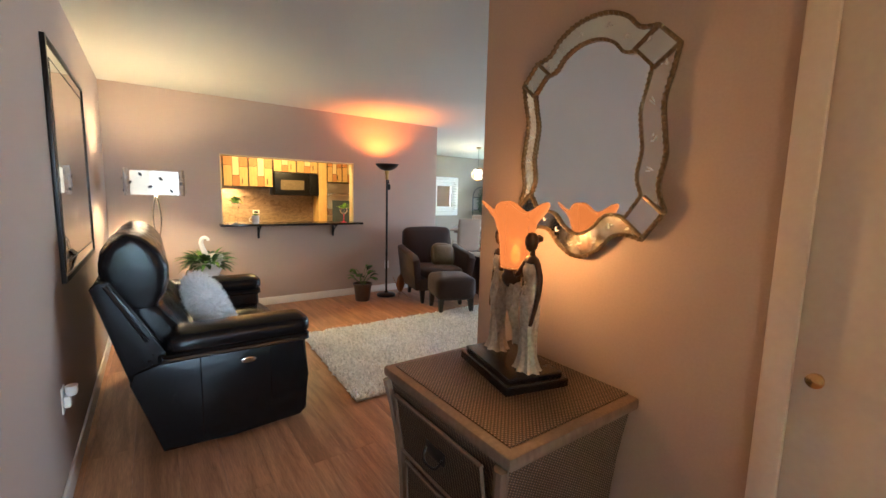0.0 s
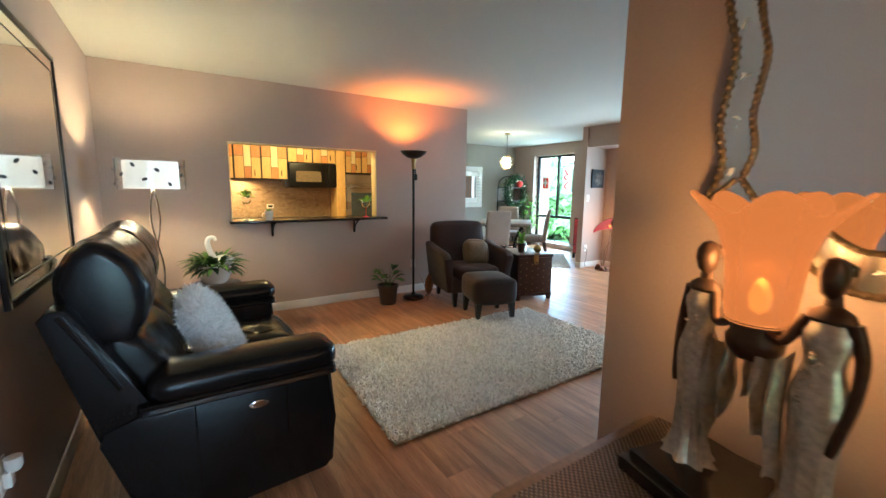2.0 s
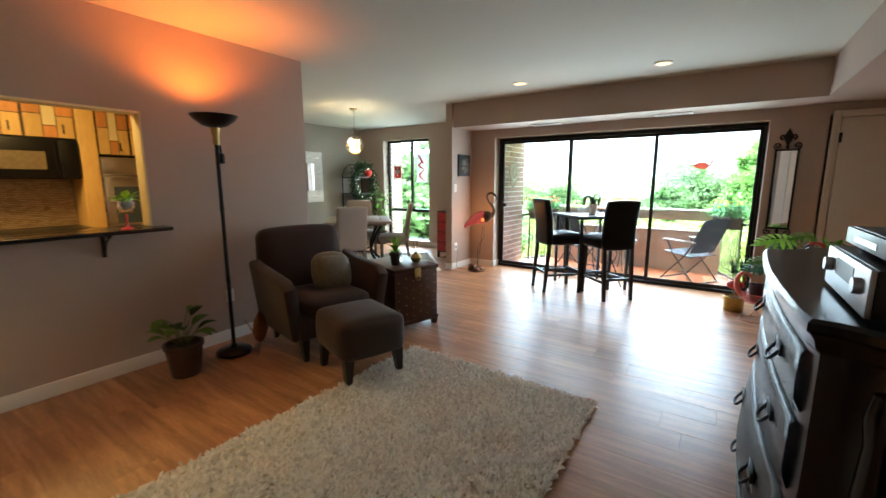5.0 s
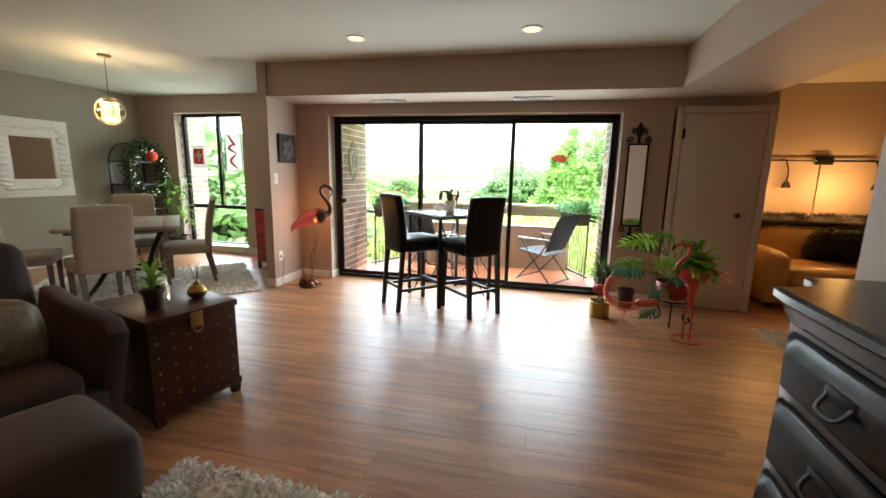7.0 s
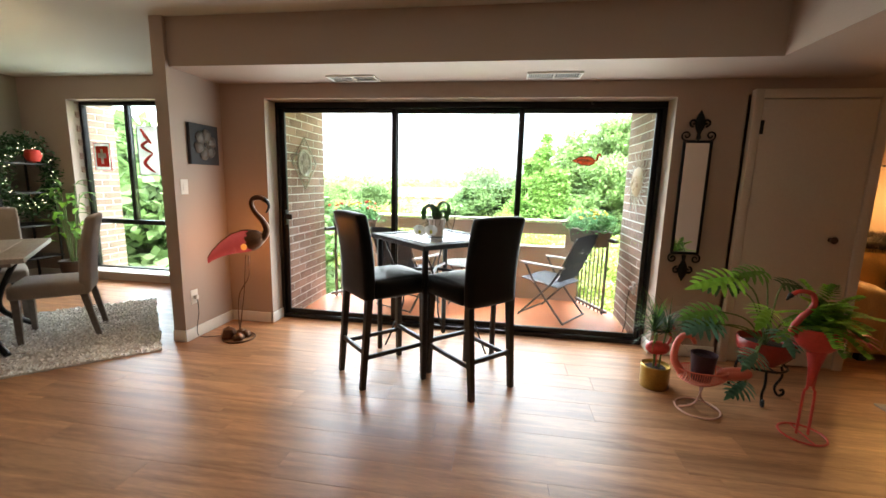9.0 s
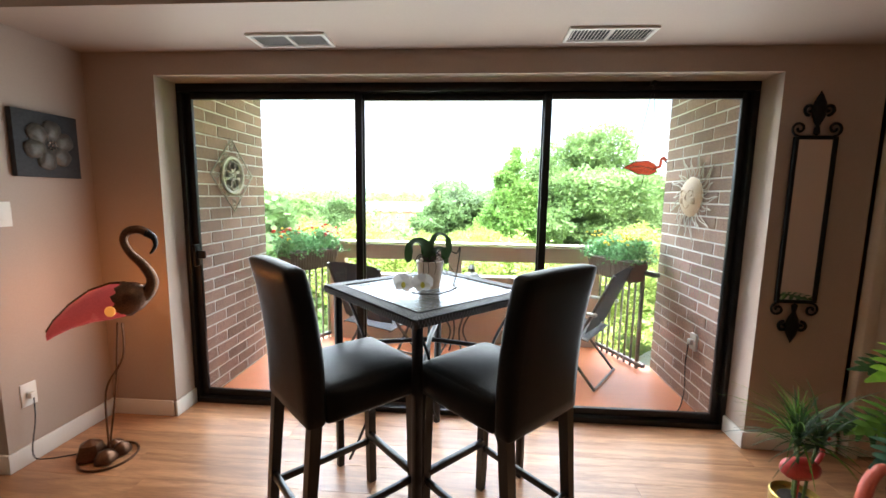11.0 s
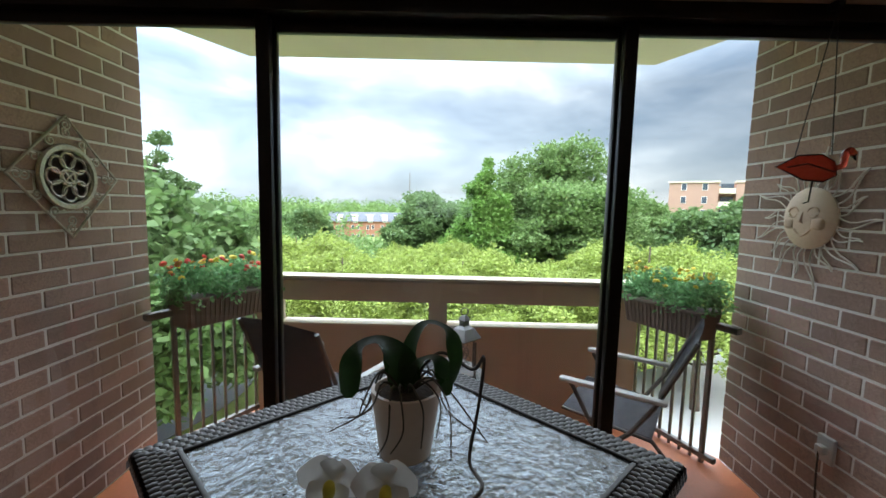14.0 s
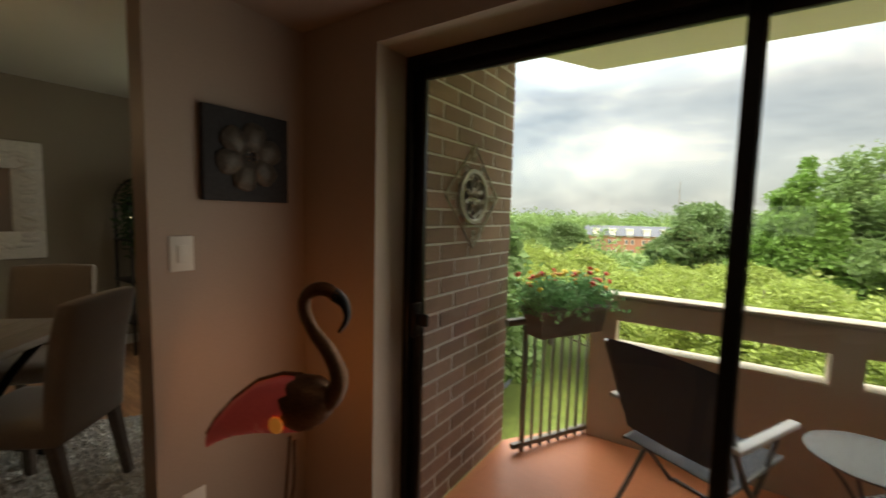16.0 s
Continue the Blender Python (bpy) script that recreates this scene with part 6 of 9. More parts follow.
# ---- black media chest along the wall ----
def media_chest():
    W = material("espresso_lacquer_wood", (0.006, 0.0045, 0.004), 0.24, 0, 0.3, 3, 40, 0.02, coat=0.1, stretch=(0.3, 1, 1))
    t = thing("media_chest", "espresso black serpentine chest of drawers against the wall", "chest of drawers", (3.375, 1.765, 0))
    hw = 0.575

    def outline(z, grow=0.0):
        """Plan of the chest at height z: bowed front, hollow canted corners, straight ends."""
        low = math.exp(-((z - 0.36) / 0.17) ** 2)
        pts = [(0.745 + grow, 0.0), (0.745 + grow, 0.31)]
        for k in range(7):
            a = radians(90 * k / 6)
            pts.append((0.745 + grow - (0.165) * math.sin(a), 0.31 + grow + (0.165 + 0.012 * low) * (1 - math.cos(a))))
        for k in range(1, 24):
            u = 1 - 2 * k / 24
            pts.append((hw * u + 0.005, 0.485 + grow + 0.012 * low + (0.022 + 0.035 * low) * math.cos(math.pi * u / 2)))
        return pts + [(-x, y) for x, y in reversed(pts[:9])]

    def shell(levels, grow, lo=0, hi=None):
        bm = bmesh.new()
        rows = []
        for z, g in levels:
            rows.append([bm.verts.new((x, y, z)) for x, y in outline(z, grow + g)[lo:hi]])
        m = len(rows[0])
        for a, b in zip(rows, rows[1:]):
            for k in range(m - 1):
                bm.faces.new((a[k], a[k + 1], b[k + 1], b[k]))
        return bm, rows

    bm, rows = shell([(0.05 + 0.96 * k / 18, 0.0) for k in range(19)], 0.0)
    for a, b in zip(rows, rows[1:]):
        bm.faces.new((a[-1], a[0], b[0], b[-1]))
    bm.faces.new(rows[0])
    bm.faces.new(rows[-1])
    bmesh.ops.recalc_face_normals(bm, faces=bm.faces)
    part("body", bm, W, t)
    for nm, lev in (("top", [(1.040, 0.028), (1.046, 0.036), (1.066, 0.036), (1.075, 0.026)]), ("moulding", [(0.985, 0.002), (1.0, 0.012), (1.02, 0.016), (1.039, 0.028)]), ("plinth", [(0.05, 0.03), (0.085, 0.03), (0.11, 0.012)])):
        bm, rows = shell(lev, 0.0)
        for a, b in zip(rows, rows[1:]):
            bm.faces.new((a[-1], a[0], b[0], b[-1]))
        bm.faces.new(rows[0])
        bm.faces.new(rows[-1])
        bmesh.ops.recalc_face_normals(bm, faces=bm.faces)
        part(nm, bm, W, t, soft=30)
    for z0, z1 in ((0.80, 0.97), (0.575, 0.775), (0.345, 0.55), (0.125, 0.32)):
        bm, rows = shell([(z0, 0.002), (z0 + 0.012, 0.014), ((z0 + z1) / 2, 0.017), (z1 - 0.012, 0.014), (z1, 0.002)], 0.0, 9, 32)
        bmesh.ops.solidify(bm, geom=bm.faces[:], thickness=0.012)
        bmesh.ops.recalc_face_normals(bm, faces=bm.faces)
        d = part("drawer", bm, W, t, soft=50)
        zc = (z0 + z1) / 2
        for u in (-0.5, 0.5):
            yf = min((abs(x - u * hw), y) for x, y in outline(zc, 0.017)[9:32])[1]
            bm = boxes((u * hw - 0.05, u * hw + 0.05, yf - 0.006, yf + 0.004, zc - 0.008, zc + 0.028), bevel=0.002)
            tube(bm, curve_through([(u * hw - 0.04, yf, zc + 0.01), (u * hw - 0.03, yf + 0.025, zc - 0.025), (u * hw + 0.03, yf + 0.025, zc - 0.025), (u * hw + 0.04, yf, zc + 0.01)], 4), 0.0055, 6)
            part("handle", bm, M["iron"], d, "black bail handle")
    for sx in (-1, 1):
        # carved drop on the canted corner
        bm = lathe(bmesh.new(), [(0.012, 0.0), (0.028, 0.03), (0.020, 0.10), (0.030, 0.16), (0.022, 0.30), (0.030, 0.36), (0.020, 0.42)], (sx * 0.655, 0.375, 0.52), 14)
        part("corner_carving", bm, W, t)
        for y in (0.05, 0.40):
            bm = bmesh.new()
            tapered_leg(bm, sx * 0.62, y, 0, 0.06, 0.06, 0.04)
            part("foot", bm, W, t)

    Sv = material("silver_brushed_face", (0.52, 0.54, 0.56), 0.3, 0.8, 0.05, 5, 120, 0.03, stretch=(0.1, 1, 1))
    Bk = material("black_plastic", (0.012, 0.012, 0.013), 0.4, 0, 0.15, 8, 80, 0.05)
    for nm, lab, x0, x1, y0, y1, z0, z1 in (("stereo_receiver", "silver-faced stereo receiver on the black chest", 2.78, 3.22, 1.87, 2.17, 1.075, 1.20), ("disc_player", "slim black disc player stacked on the receiver", 2.80, 3.20, 1.88, 2.14, 1.202, 1.262)):
        r = thing(nm, lab, "electronics")
        part("case", boxes((x0, x1, y0, y1, z0 + 0.012, z1), bevel=0.004), Bk, r)
        f = part("front_panel", boxes((x0, x1, y1, y1 + 0.012, z0 + 0.012, z1 - 0.002), bevel=0.003), Sv if nm == "stereo_receiver" else Bk, r)
        for k in range(4):
            part("foot", boxes((x0 + 0.03 + (k % 2) * (x1 - x0 - 0.10), x0 + 0.07 + (k % 2) * (x1 - x0 - 0.10), y0 + 0.03 + (k // 2) * 0.18, y0 + 0.07 + (k // 2) * 0.18, z0, z0 + 0.013)), Bk, r, soft=0)
        if nm == "stereo_receiver":
            part("display", boxes((x0 + 0.13, x1 - 0.13, y1 + 0.012, y1 + 0.0135, z0 + 0.06, z1 - 0.02)), Bk, f, soft=0)
            for xk in (x0 + 0.06, x1 - 0.06):
                bm = lathe(bmesh.new(), [(0.02, 0), (0.019, 0.016), (0.0, 0.017)], sides=18)
                bmesh.ops.transform(bm, matrix=pose(xk, y1 + 0.012, z0 + 0.075, -90, 0, 0), verts=bm.verts)
                part("knob", bm, Sv, f)
        else:
            part("disc_tray", boxes((x0 + 0.10, x0 + 0.30, y1 + 0.012, y1 + 0.0135, z0 + 0.025, z0 + 0.04)), Sv, f, soft=0)
    tv = thing("television", "black flat television standing on the chest", "television", (0, 0, 1.075))
    part("screen_case", boxes((2.72, 3.70, 1.80, 1.835, 0.05, 0.62), bevel=0.006), Bk, tv)
    part("screen", boxes((2.74, 3.68, 1.835, 1.8375, 0.075, 0.60)), material("dark_glossy_screen", (0.01, 0.011, 0.013), 0.06, 0, 0.05, 2, 20, 0.0, wear=0.02), tv, soft=0)
    part("stand", boxes((3.05, 3.37, 1.78, 1.90, 0.0, 0.015), (3.17, 3.25, 1.80, 1.83, 0.015, 0.06), bevel=0.004), Bk, tv)


media_chest()


# ---- outdoors: ground, road, woods ----
GZ = -9.5
ground = solid("ground", boxes((9.6, 1500, -900, 900, GZ - 0.5, GZ), (-900, 9.6, -900, 900, GZ - 0.5, GZ)), M["grass"], "mown green lawn below the building", "ground", "structure", soft=0)


def ribbon_strip(name, pts, width, z, mat, label, category):
    c = curve_through([(x, y, z) for x, y in pts], 8)
    bm = bmesh.new()
    rows = []
    for i, p in enumerate(c):
        d = (c[min(i + 1, len(c) - 1)] - c[max(i - 1, 0)]).normalized()
        s = Vector((-d.y, d.x, 0)) * width / 2
        rows.append([bm.verts.new(p + s), bm.verts.new(p - s), bm.verts.new(p - s - Vector((0, 0, 0.08))), bm.verts.new(p + s - Vector((0, 0, 0.08)))])
    for a, b in zip(rows, rows[1:]):
        for k in range(4):
            bm.faces.new((a[k], b[k], b[(k + 1) % 4], a[(k + 1) % 4]))
    bmesh.ops.recalc_face_normals(bm, faces=bm.faces)
    solid(name, bm, mat, label, category, "structure", soft=0)


M["concrete"] = material("pale_concrete_path", (0.50, 0.50, 0.49), 0.9, 0, 0.1, 0.6, 14, 0.2)
ribbon_strip("road", [(16, 30), (20, 21), (25.5, 17.6), (31, 17.0), (40, 20), (60, 32), (110, 58)], 3.2, GZ + 0.05, M["asphalt"], "grey asphalt drive curving through the lawn", "road")
ribbon_strip("pavement", [(12, -2), (20, -6), (27, -9), (33, -15), (36, -30)], 9.0, GZ + 0.05, M["concrete"], "pale concrete forecourt", "pavement")
ribbon_strip("pavement", [(19, -12), (26, -14.5), (31, -19)], 3.0, GZ + 0.09, material("red_paver_path", (0.36, 0.15, 0.10), 0.9, 0, 0.2, 3, 30, 0.3), "red brick paver path", "pavement")

BARK = material("tree_bark", (0.10, 0.075, 0.055), 0.9, 0, 0.3, 5, 30, 0.6)
M["oak"] = leafy("oak_foliage", (0.095, 0.175, 0.055), (0.16, 0.255, 0.085), 0.65, 0.42)
M["lime"] = leafy("bright_foliage", (0.25, 0.335, 0.06), (0.37, 0.45, 0.11), 0.65, 0.45)
M["fresh"] = leafy("fresh_green_foliage", (0.12, 0.25, 0.04), (0.20, 0.35, 0.075), 0.65, 0.45)
M["mid"] = leafy("woodland_foliage", (0.13, 0.225, 0.065), (0.22, 0.335, 0.105), 0.65, 0.42)


def leaf_cloud(lobes, per, size, rng, shell=0.55):
    """Small leaf clumps spread through round lobes, denser towards their skins."""
    n_all = []
    for (cx, cy, cz, r, squash) in lobes:
        n = int(per * r * r)
        d = rng.normal(0, 1, (n, 3))
        d /= np.linalg.norm(d, axis=1)[:, None]
        rad = r * (shell + (1 - shell) * rng.random((n, 1)) ** 0.6) * (1 + 0.10 * rng.normal(0, 1, (n, 1)))
        rad *= 1 + 0.22 * np.sin(d[:, :1] * 5.1 + cx) * np.sin(d[:, 1:2] * 4.7 + cy) + 0.16 * np.sin(d[:, 2:] * 6.3 + cz)
        p = d * rad
        p[:, 2] *= squash
        n_all.append(p + np.array((cx, cy, cz)))
    p = np.concatenate(n_all)
    n = len(p)
    a = rng.normal(0, 1, (n, 3))
    a[:, 2] *= 0.6
    a /= np.linalg.norm(a, axis=1)[:, None]
    b = np.cross(a, rng.normal(0, 1, (n, 3)))
    b /= np.linalg.norm(b, axis=1)[:, None]
    s = size * rng.uniform(0.5, 1.3, (n, 1))
    v = np.stack([p - a * s, p + b * s * 0.6, p + a * s, p - b * s * 0.6], axis=1).reshape(-1, 3)
    return v


def card_mesh(name, v):
    k = np.arange(0, len(v), 4)
    return quads_mesh(name, v.tolist(), np.stack([k, k + 1, k + 2, k + 3], axis=1).tolist())


def tree(name, label, place, height, radius, kind, mat, seed, per=900, leaf=0.22, trunk_h=None):
    """A tapered trunk with limbs and a crown of many leaf clumps."""
    rng = np.random.default_rng(seed)
    t = thing(name, label, "tree", place, group="trees round the lawn")
    th = trunk_h or height * 0.55
    bm = bmesh.new()
    r0 = max(0.12, height * 0.022)
    tube(bm, [(0, 0, -0.3), (0.1, 0.05, th * 0.4), (0.0, 0.1, th), (0.1, 0, height * 0.86)], [r0 * 1.3, r0, r0 * 0.7, r0 * 0.2], 9)
    lobes = []
    if kind == "cone":
        for k in range(9):
            z = height * (0.28 + 0.70 * k / 8)
            r = radius * (1.0 - 0.80 * (k / 8) ** 1.2)
            for j in range(3 if k < 7 else 1):
                a = rng.uniform(0, math.tau)
                lobes.append((r * 0.45 * math.cos(a), r * 0.45 * math.sin(a), z, r * 0.66, 1.0))
    elif kind == "shrub":
        for k in range(26):
            a, q = rng.uniform(0, math.tau), radius * math.sqrt(rng.random())
            lobes.append((q * math.cos(a), q * math.sin(a), height * (0.80 - 0.30 * (q / radius) ** 2) + rng.normal(0, 0.45), radius * rng.uniform(0.16, 0.32), 0.85))
    elif kind == "layered":
        for k in range(26):
            a, z = rng.uniform(0, math.tau), rng.uniform(0.35, 1.0)
            q = radius * (1.15 - 0.75 * z) * rng.uniform(0.5, 1.1)
            lobes.append((q * math.cos(a), q * math.sin(a), height * z, radius * rng.uniform(0.12, 0.24), 0.62))
    else:
        for k in range(64):
            u = rng.normal(0, 1, 3)
            u /= np.linalg.norm(u)
            u[2] = abs(u[2]) * 1.25 - 0.62
            q = rng.uniform(0.45, 0.90)
            lobes.append((u[0] * radius * q, u[1] * radius * q, height * 0.54 + u[2] * height * 0.46 * q / 0.7, radius * rng.uniform(0.17, 0.30), 0.8))
    for k, (x, y, z, r, s) in enumerate(lobes[:12]):
        tube(bm, [(0, 0, min(th * 0.9, z * 0.6)), (x * 0.5, y * 0.5, z * 0.82), (x, y, z)], [r0 * 0.4, r0 * 0.25, r0 * 0.08], 6)
    part("trunk", bm, BARK, t)
    part("crown", card_mesh("crown", leaf_cloud(lobes, per, leaf, rng)), mat, t, soft=0)
    return t


E0 = (6.4, 3.83)


def spot_at(az, dist, z=GZ):
    return (E0[0] + dist * math.cos(radians(az)), E0[1] + dist * math.sin(radians(az)), z)


big = tree("tree", "large spreading green oak behind the lawn", spot_at(-15.5, 46), 17.9, 10.2, "round", M["mid"], 1, 430, 0.19)
tree("tree", "bright green conical tree beside the oak", spot_at(-5.6, 41), 15.6, 4.2, "cone", M["fresh"], 2, 1000, 0.17)
dark = tree("tree", "dense dark green oak at the lawn's far edge", spot_at(2.0, 62), 14.6, 7.6, "round", M["oak"], 3, 300, 0.27)
tall = tree("tree", "tall loose-limbed tree at the wood's edge", spot_at(35.8, 48), 17.6, 5.4, "layered", M["oak"], 4, 330, 0.17)
rightt = tree("tree", "broad green tree beside the apartment block", spot_at(-25.5, 55), 13.2, 6.8, "round", M["mid"], 5, 300, 0.26)
low = tree("tree", "bright spring-green bushy tree below the balcony", spot_at(3.0, 27), 8.6, 4.6, "shrub", M["lime"], 6, 900, 0.105)
for k, (az, dist, s) in enumerate(((14, 27, 1.02), (9, 33, 0.92), (-3, 27, 1.0), (-8.5, 29, 1.04), (-13, 25, 0.92), (20, 36, 1.12), (26, 30, 0.95), (-19, 27, 0.9), (-27, 31, 1.16), (-33, 26, 1.05), (-23, 36, 1.1), (31, 40, 1.1), (-38, 30, 1.1), (5, 40, 0.95), (-1, 38, 1.05))):
    c = copy_thing(low, pose(*spot_at(az, dist), 0, 0, 47 * k))
    c.scale = (s * 1.06, s * 1.06, s)
for k, (az, dist, s, src) in enumerate(((29, 62, 0.8, dark), (24, 70, 0.82, rightt), (19, 75, 0.78, dark), (32, 75, 0.92, rightt), (19.5, 90, 0.80, rightt), (38, 60, 0.9, dark), (-20.5, 62, 0.86, dark), (-30, 52, 0.88, rightt),
                                       (-36, 45, 0.95, dark), (-42, 45, 0.95, rightt), (44, 55, 0.9, rightt), (50, 50, 0.9, dark), (57, 45, 0.9, dark), (64, 45, 0.9, rightt), (72, 40, 0.85, dark), (22, 50, 0.62, rightt), (27, 46, 0.58, dark), (33, 44, 0.6, rightt))):
    c = copy_thing(src, pose(*spot_at(az, dist), 0, 0, 61 * k))
    c.scale = (s, s, s)
# near trees outside the dining window
for az, dist, s in ((40, 22, 0.95), (52, 20, 1.0), (62, 24, 1.1)):
    c = copy_thing(tall if s > 1.05 else dark, pose(*spot_at(az, dist), 0, 0, 90 * s))
    c.scale = (s, s, s)

rng = np.random.default_rng(21)
lobes = []
for k in range(620):
    az, dist = rng.uniform(-62, 75), rng.uniform(95, 420)
    if 5 < az < 14 and dist < 160:
        continue
    x, y, _ = spot_at(az, dist)
    h = rng.uniform(10.5, 13.5) + dist * 0.006
    for j in range(3):
        r = rng.uniform(2.2, 4.2)
        lobes.append((x + rng.normal(0, 2), y + rng.normal(0, 2), GZ + h - r - 2.4 * j, r, 0.85))
for k in range(420):
    az, dist = rng.uniform(-45, 45), rng.uniform(44, 98)
    x, y, _ = spot_at(az, dist)
    h = rng.uniform(3.5, 6.2) + (dist - 44) * (0.035 if not 4 < az < 15 else 0.0)
    for j in range(2):
        r = rng.uniform(1.2, 2.6)
        lobes.append((x + rng.normal(0, 1.2), y + rng.normal(0, 1.2), GZ + h - r - 1.6 * j, r, 0.85))
woods = solid("far_woods", card_mesh("far_woods", leaf_cloud(lobes, 11.0, 0.48, rng, 0.75)), M["mid"], "distant green woods along the horizon", "woods", "stuff", soft=0)


# ---- far buildings ----
def townhouse(place, rz):
    Br = material("red_brick_far", (0.33, 0.15, 0.10), 0.9, 0, 0.15, 0.7, 9, 0.3)
    Rf = material("slate_roof", (0.10, 0.11, 0.13), 0.8, 0, 0.15, 1, 12, 0.2)
    t = thing("townhouse_row", "brick townhouse row with grey slate roof", "building", place, rz)
    part("wall", boxes((0, 10, 0, 26, 0, 7.0)), Br, t, soft=0)
    bm = bmesh.new()
    prism(bm, [(-0.6, 7.0), (10.6, 7.0), (5, 10.2)], -0.5, 26.5, m=Matrix(((1, 0, 0, 0), (0, 0, 1, 0), (0, 1, 0, 0), (0, 0, 0, 1))))
    bmesh.ops.recalc_face_normals(bm, faces=bm.faces)
    part("roof", bm, Rf, t, soft=0)
    for k in range(5):
        y = 2.5 + 5.2 * k
        part("dormer", boxes((-0.2, 3.4, y - 0.9, y + 0.9, 6.6, 9.1), (-0.45, 3.4, y - 1.1, y + 1.1, 9.1, 9.3)), M["white"], t, soft=0)
        for z in (1.0, 4.2):
            for dy in (-0.9, 0.9):
                w = part("window", boxes((-0.06, 0.04, y + dy - 0.5, y + dy + 0.5, z, z + 1.6)), M["white"], t, soft=0)
                part("pane", boxes((-0.09, -0.055, y + dy - 0.4, y + dy + 0.4, z + 0.1, z + 1.5)), M["far_glass"], w, soft=0)


M["far_glass"] = material("dark_far_glass", (0.06, 0.08, 0.10), 0.15, 0, 0.2, 1, 10, 0.0)
townhouse((*spot_at(5.4, 150)[:2], -11.2), 22)


def apartment_block(place, rz):
    Br = material("tan_red_brick_far", (0.42, 0.26, 0.19), 0.9, 0, 0.12, 0.6, 9, 0.3)
    t = thing("apartment_building", "tan brick apartment block with white balconies", "building", place, rz)
    part("wall", boxes((0, 14, 0, 9.5, 0, 17.6), (0.5, 14, -12, -3.2, 0, 17.6), (3.0, 14, -3.2, 0, 0, 17.0)), Br, t, soft=0)
    part("roof", boxes((-0.25, 14.2, -0.2, 9.7, 17.6, 18.0), (0.3, 14.2, -12.2, -3.0, 17.6, 18.0)), M["slab"], t, soft=0)
    for f in range(6):
        z = 0.9 + 2.9 * f
        for y in (2.0, 6.0):
            w = part("window", boxes((-0.05, 0.05, y, y + 1.1, z + 0.5, z + 2.1)), M["white"], t, soft=0)
            part("pane", boxes((-0.08, -0.045, y + 0.1, y + 1.0, z + 0.6, z + 2.0)), M["far_glass"], w, soft=0)
        b = part("balcony", boxes((0.2, 3.0, -3.1, -0.1, z - 0.15, z + 0.05), (0.2, 0.3, -3.1, -0.1, z + 0.05, z + 1.0)), M["slab"], t, soft=0)
        part("pane", boxes((2.9, 2.98, -2.8, -0.4, z + 0.1, z + 2.1)), M["far_glass"], b, soft=0)


apartment_block(spot_at(-33.4, 108), -32)


def street_lamp(place, rz):
    t = thing("street_lamp", "grey metal street lamp with a curved arm", "street lamp", place, rz)
    part("pole", tube(bmesh.new(), [(0, 0, 0), (0, 0, 7.0)], [0.09, 0.05], 8), M["rail_metal"], t)
    part("arm", tube(bmesh.new(), curve_through([(0, 0, 6.9), (0.5, 0, 7.5), (1.6, 0, 7.7)], 5), 0.05, 6), M["concrete"], t)
    part("lamp_head", boxes((1.5, 2.3, -0.15, 0.15, 7.62, 7.78), bevel=0.05), M["concrete"], t)


street_lamp(spot_at(28.5, 58), 20)
street_lamp(spot_at(24.5, 75), 200)
mast = thing("radio_mast", "thin lattice radio mast on the horizon", "mast", spot_at(4.9, 380))
part("mast_pole", tube(bmesh.new(), [(0, 0, 0), (0, 0, 42)], [0.5, 0.2], 5), M["rail_metal"], mast)


# ---- balcony things ----
M["sling"] = weave("grey_sling_mesh", (0.16, 0.165, 0.18), (0.07, 0.072, 0.08), 900, 0.7)
M["grey_tube"] = material("grey_brown_tube_metal", (0.13, 0.12, 0.115), 0.4, 0.6, 0.15, 9, 80, 0.05)
M["light_arm"] = material("pale_grey_armrest", (0.5, 0.48, 0.45), 0.5, 0, 0.08, 9, 80, 0.05)


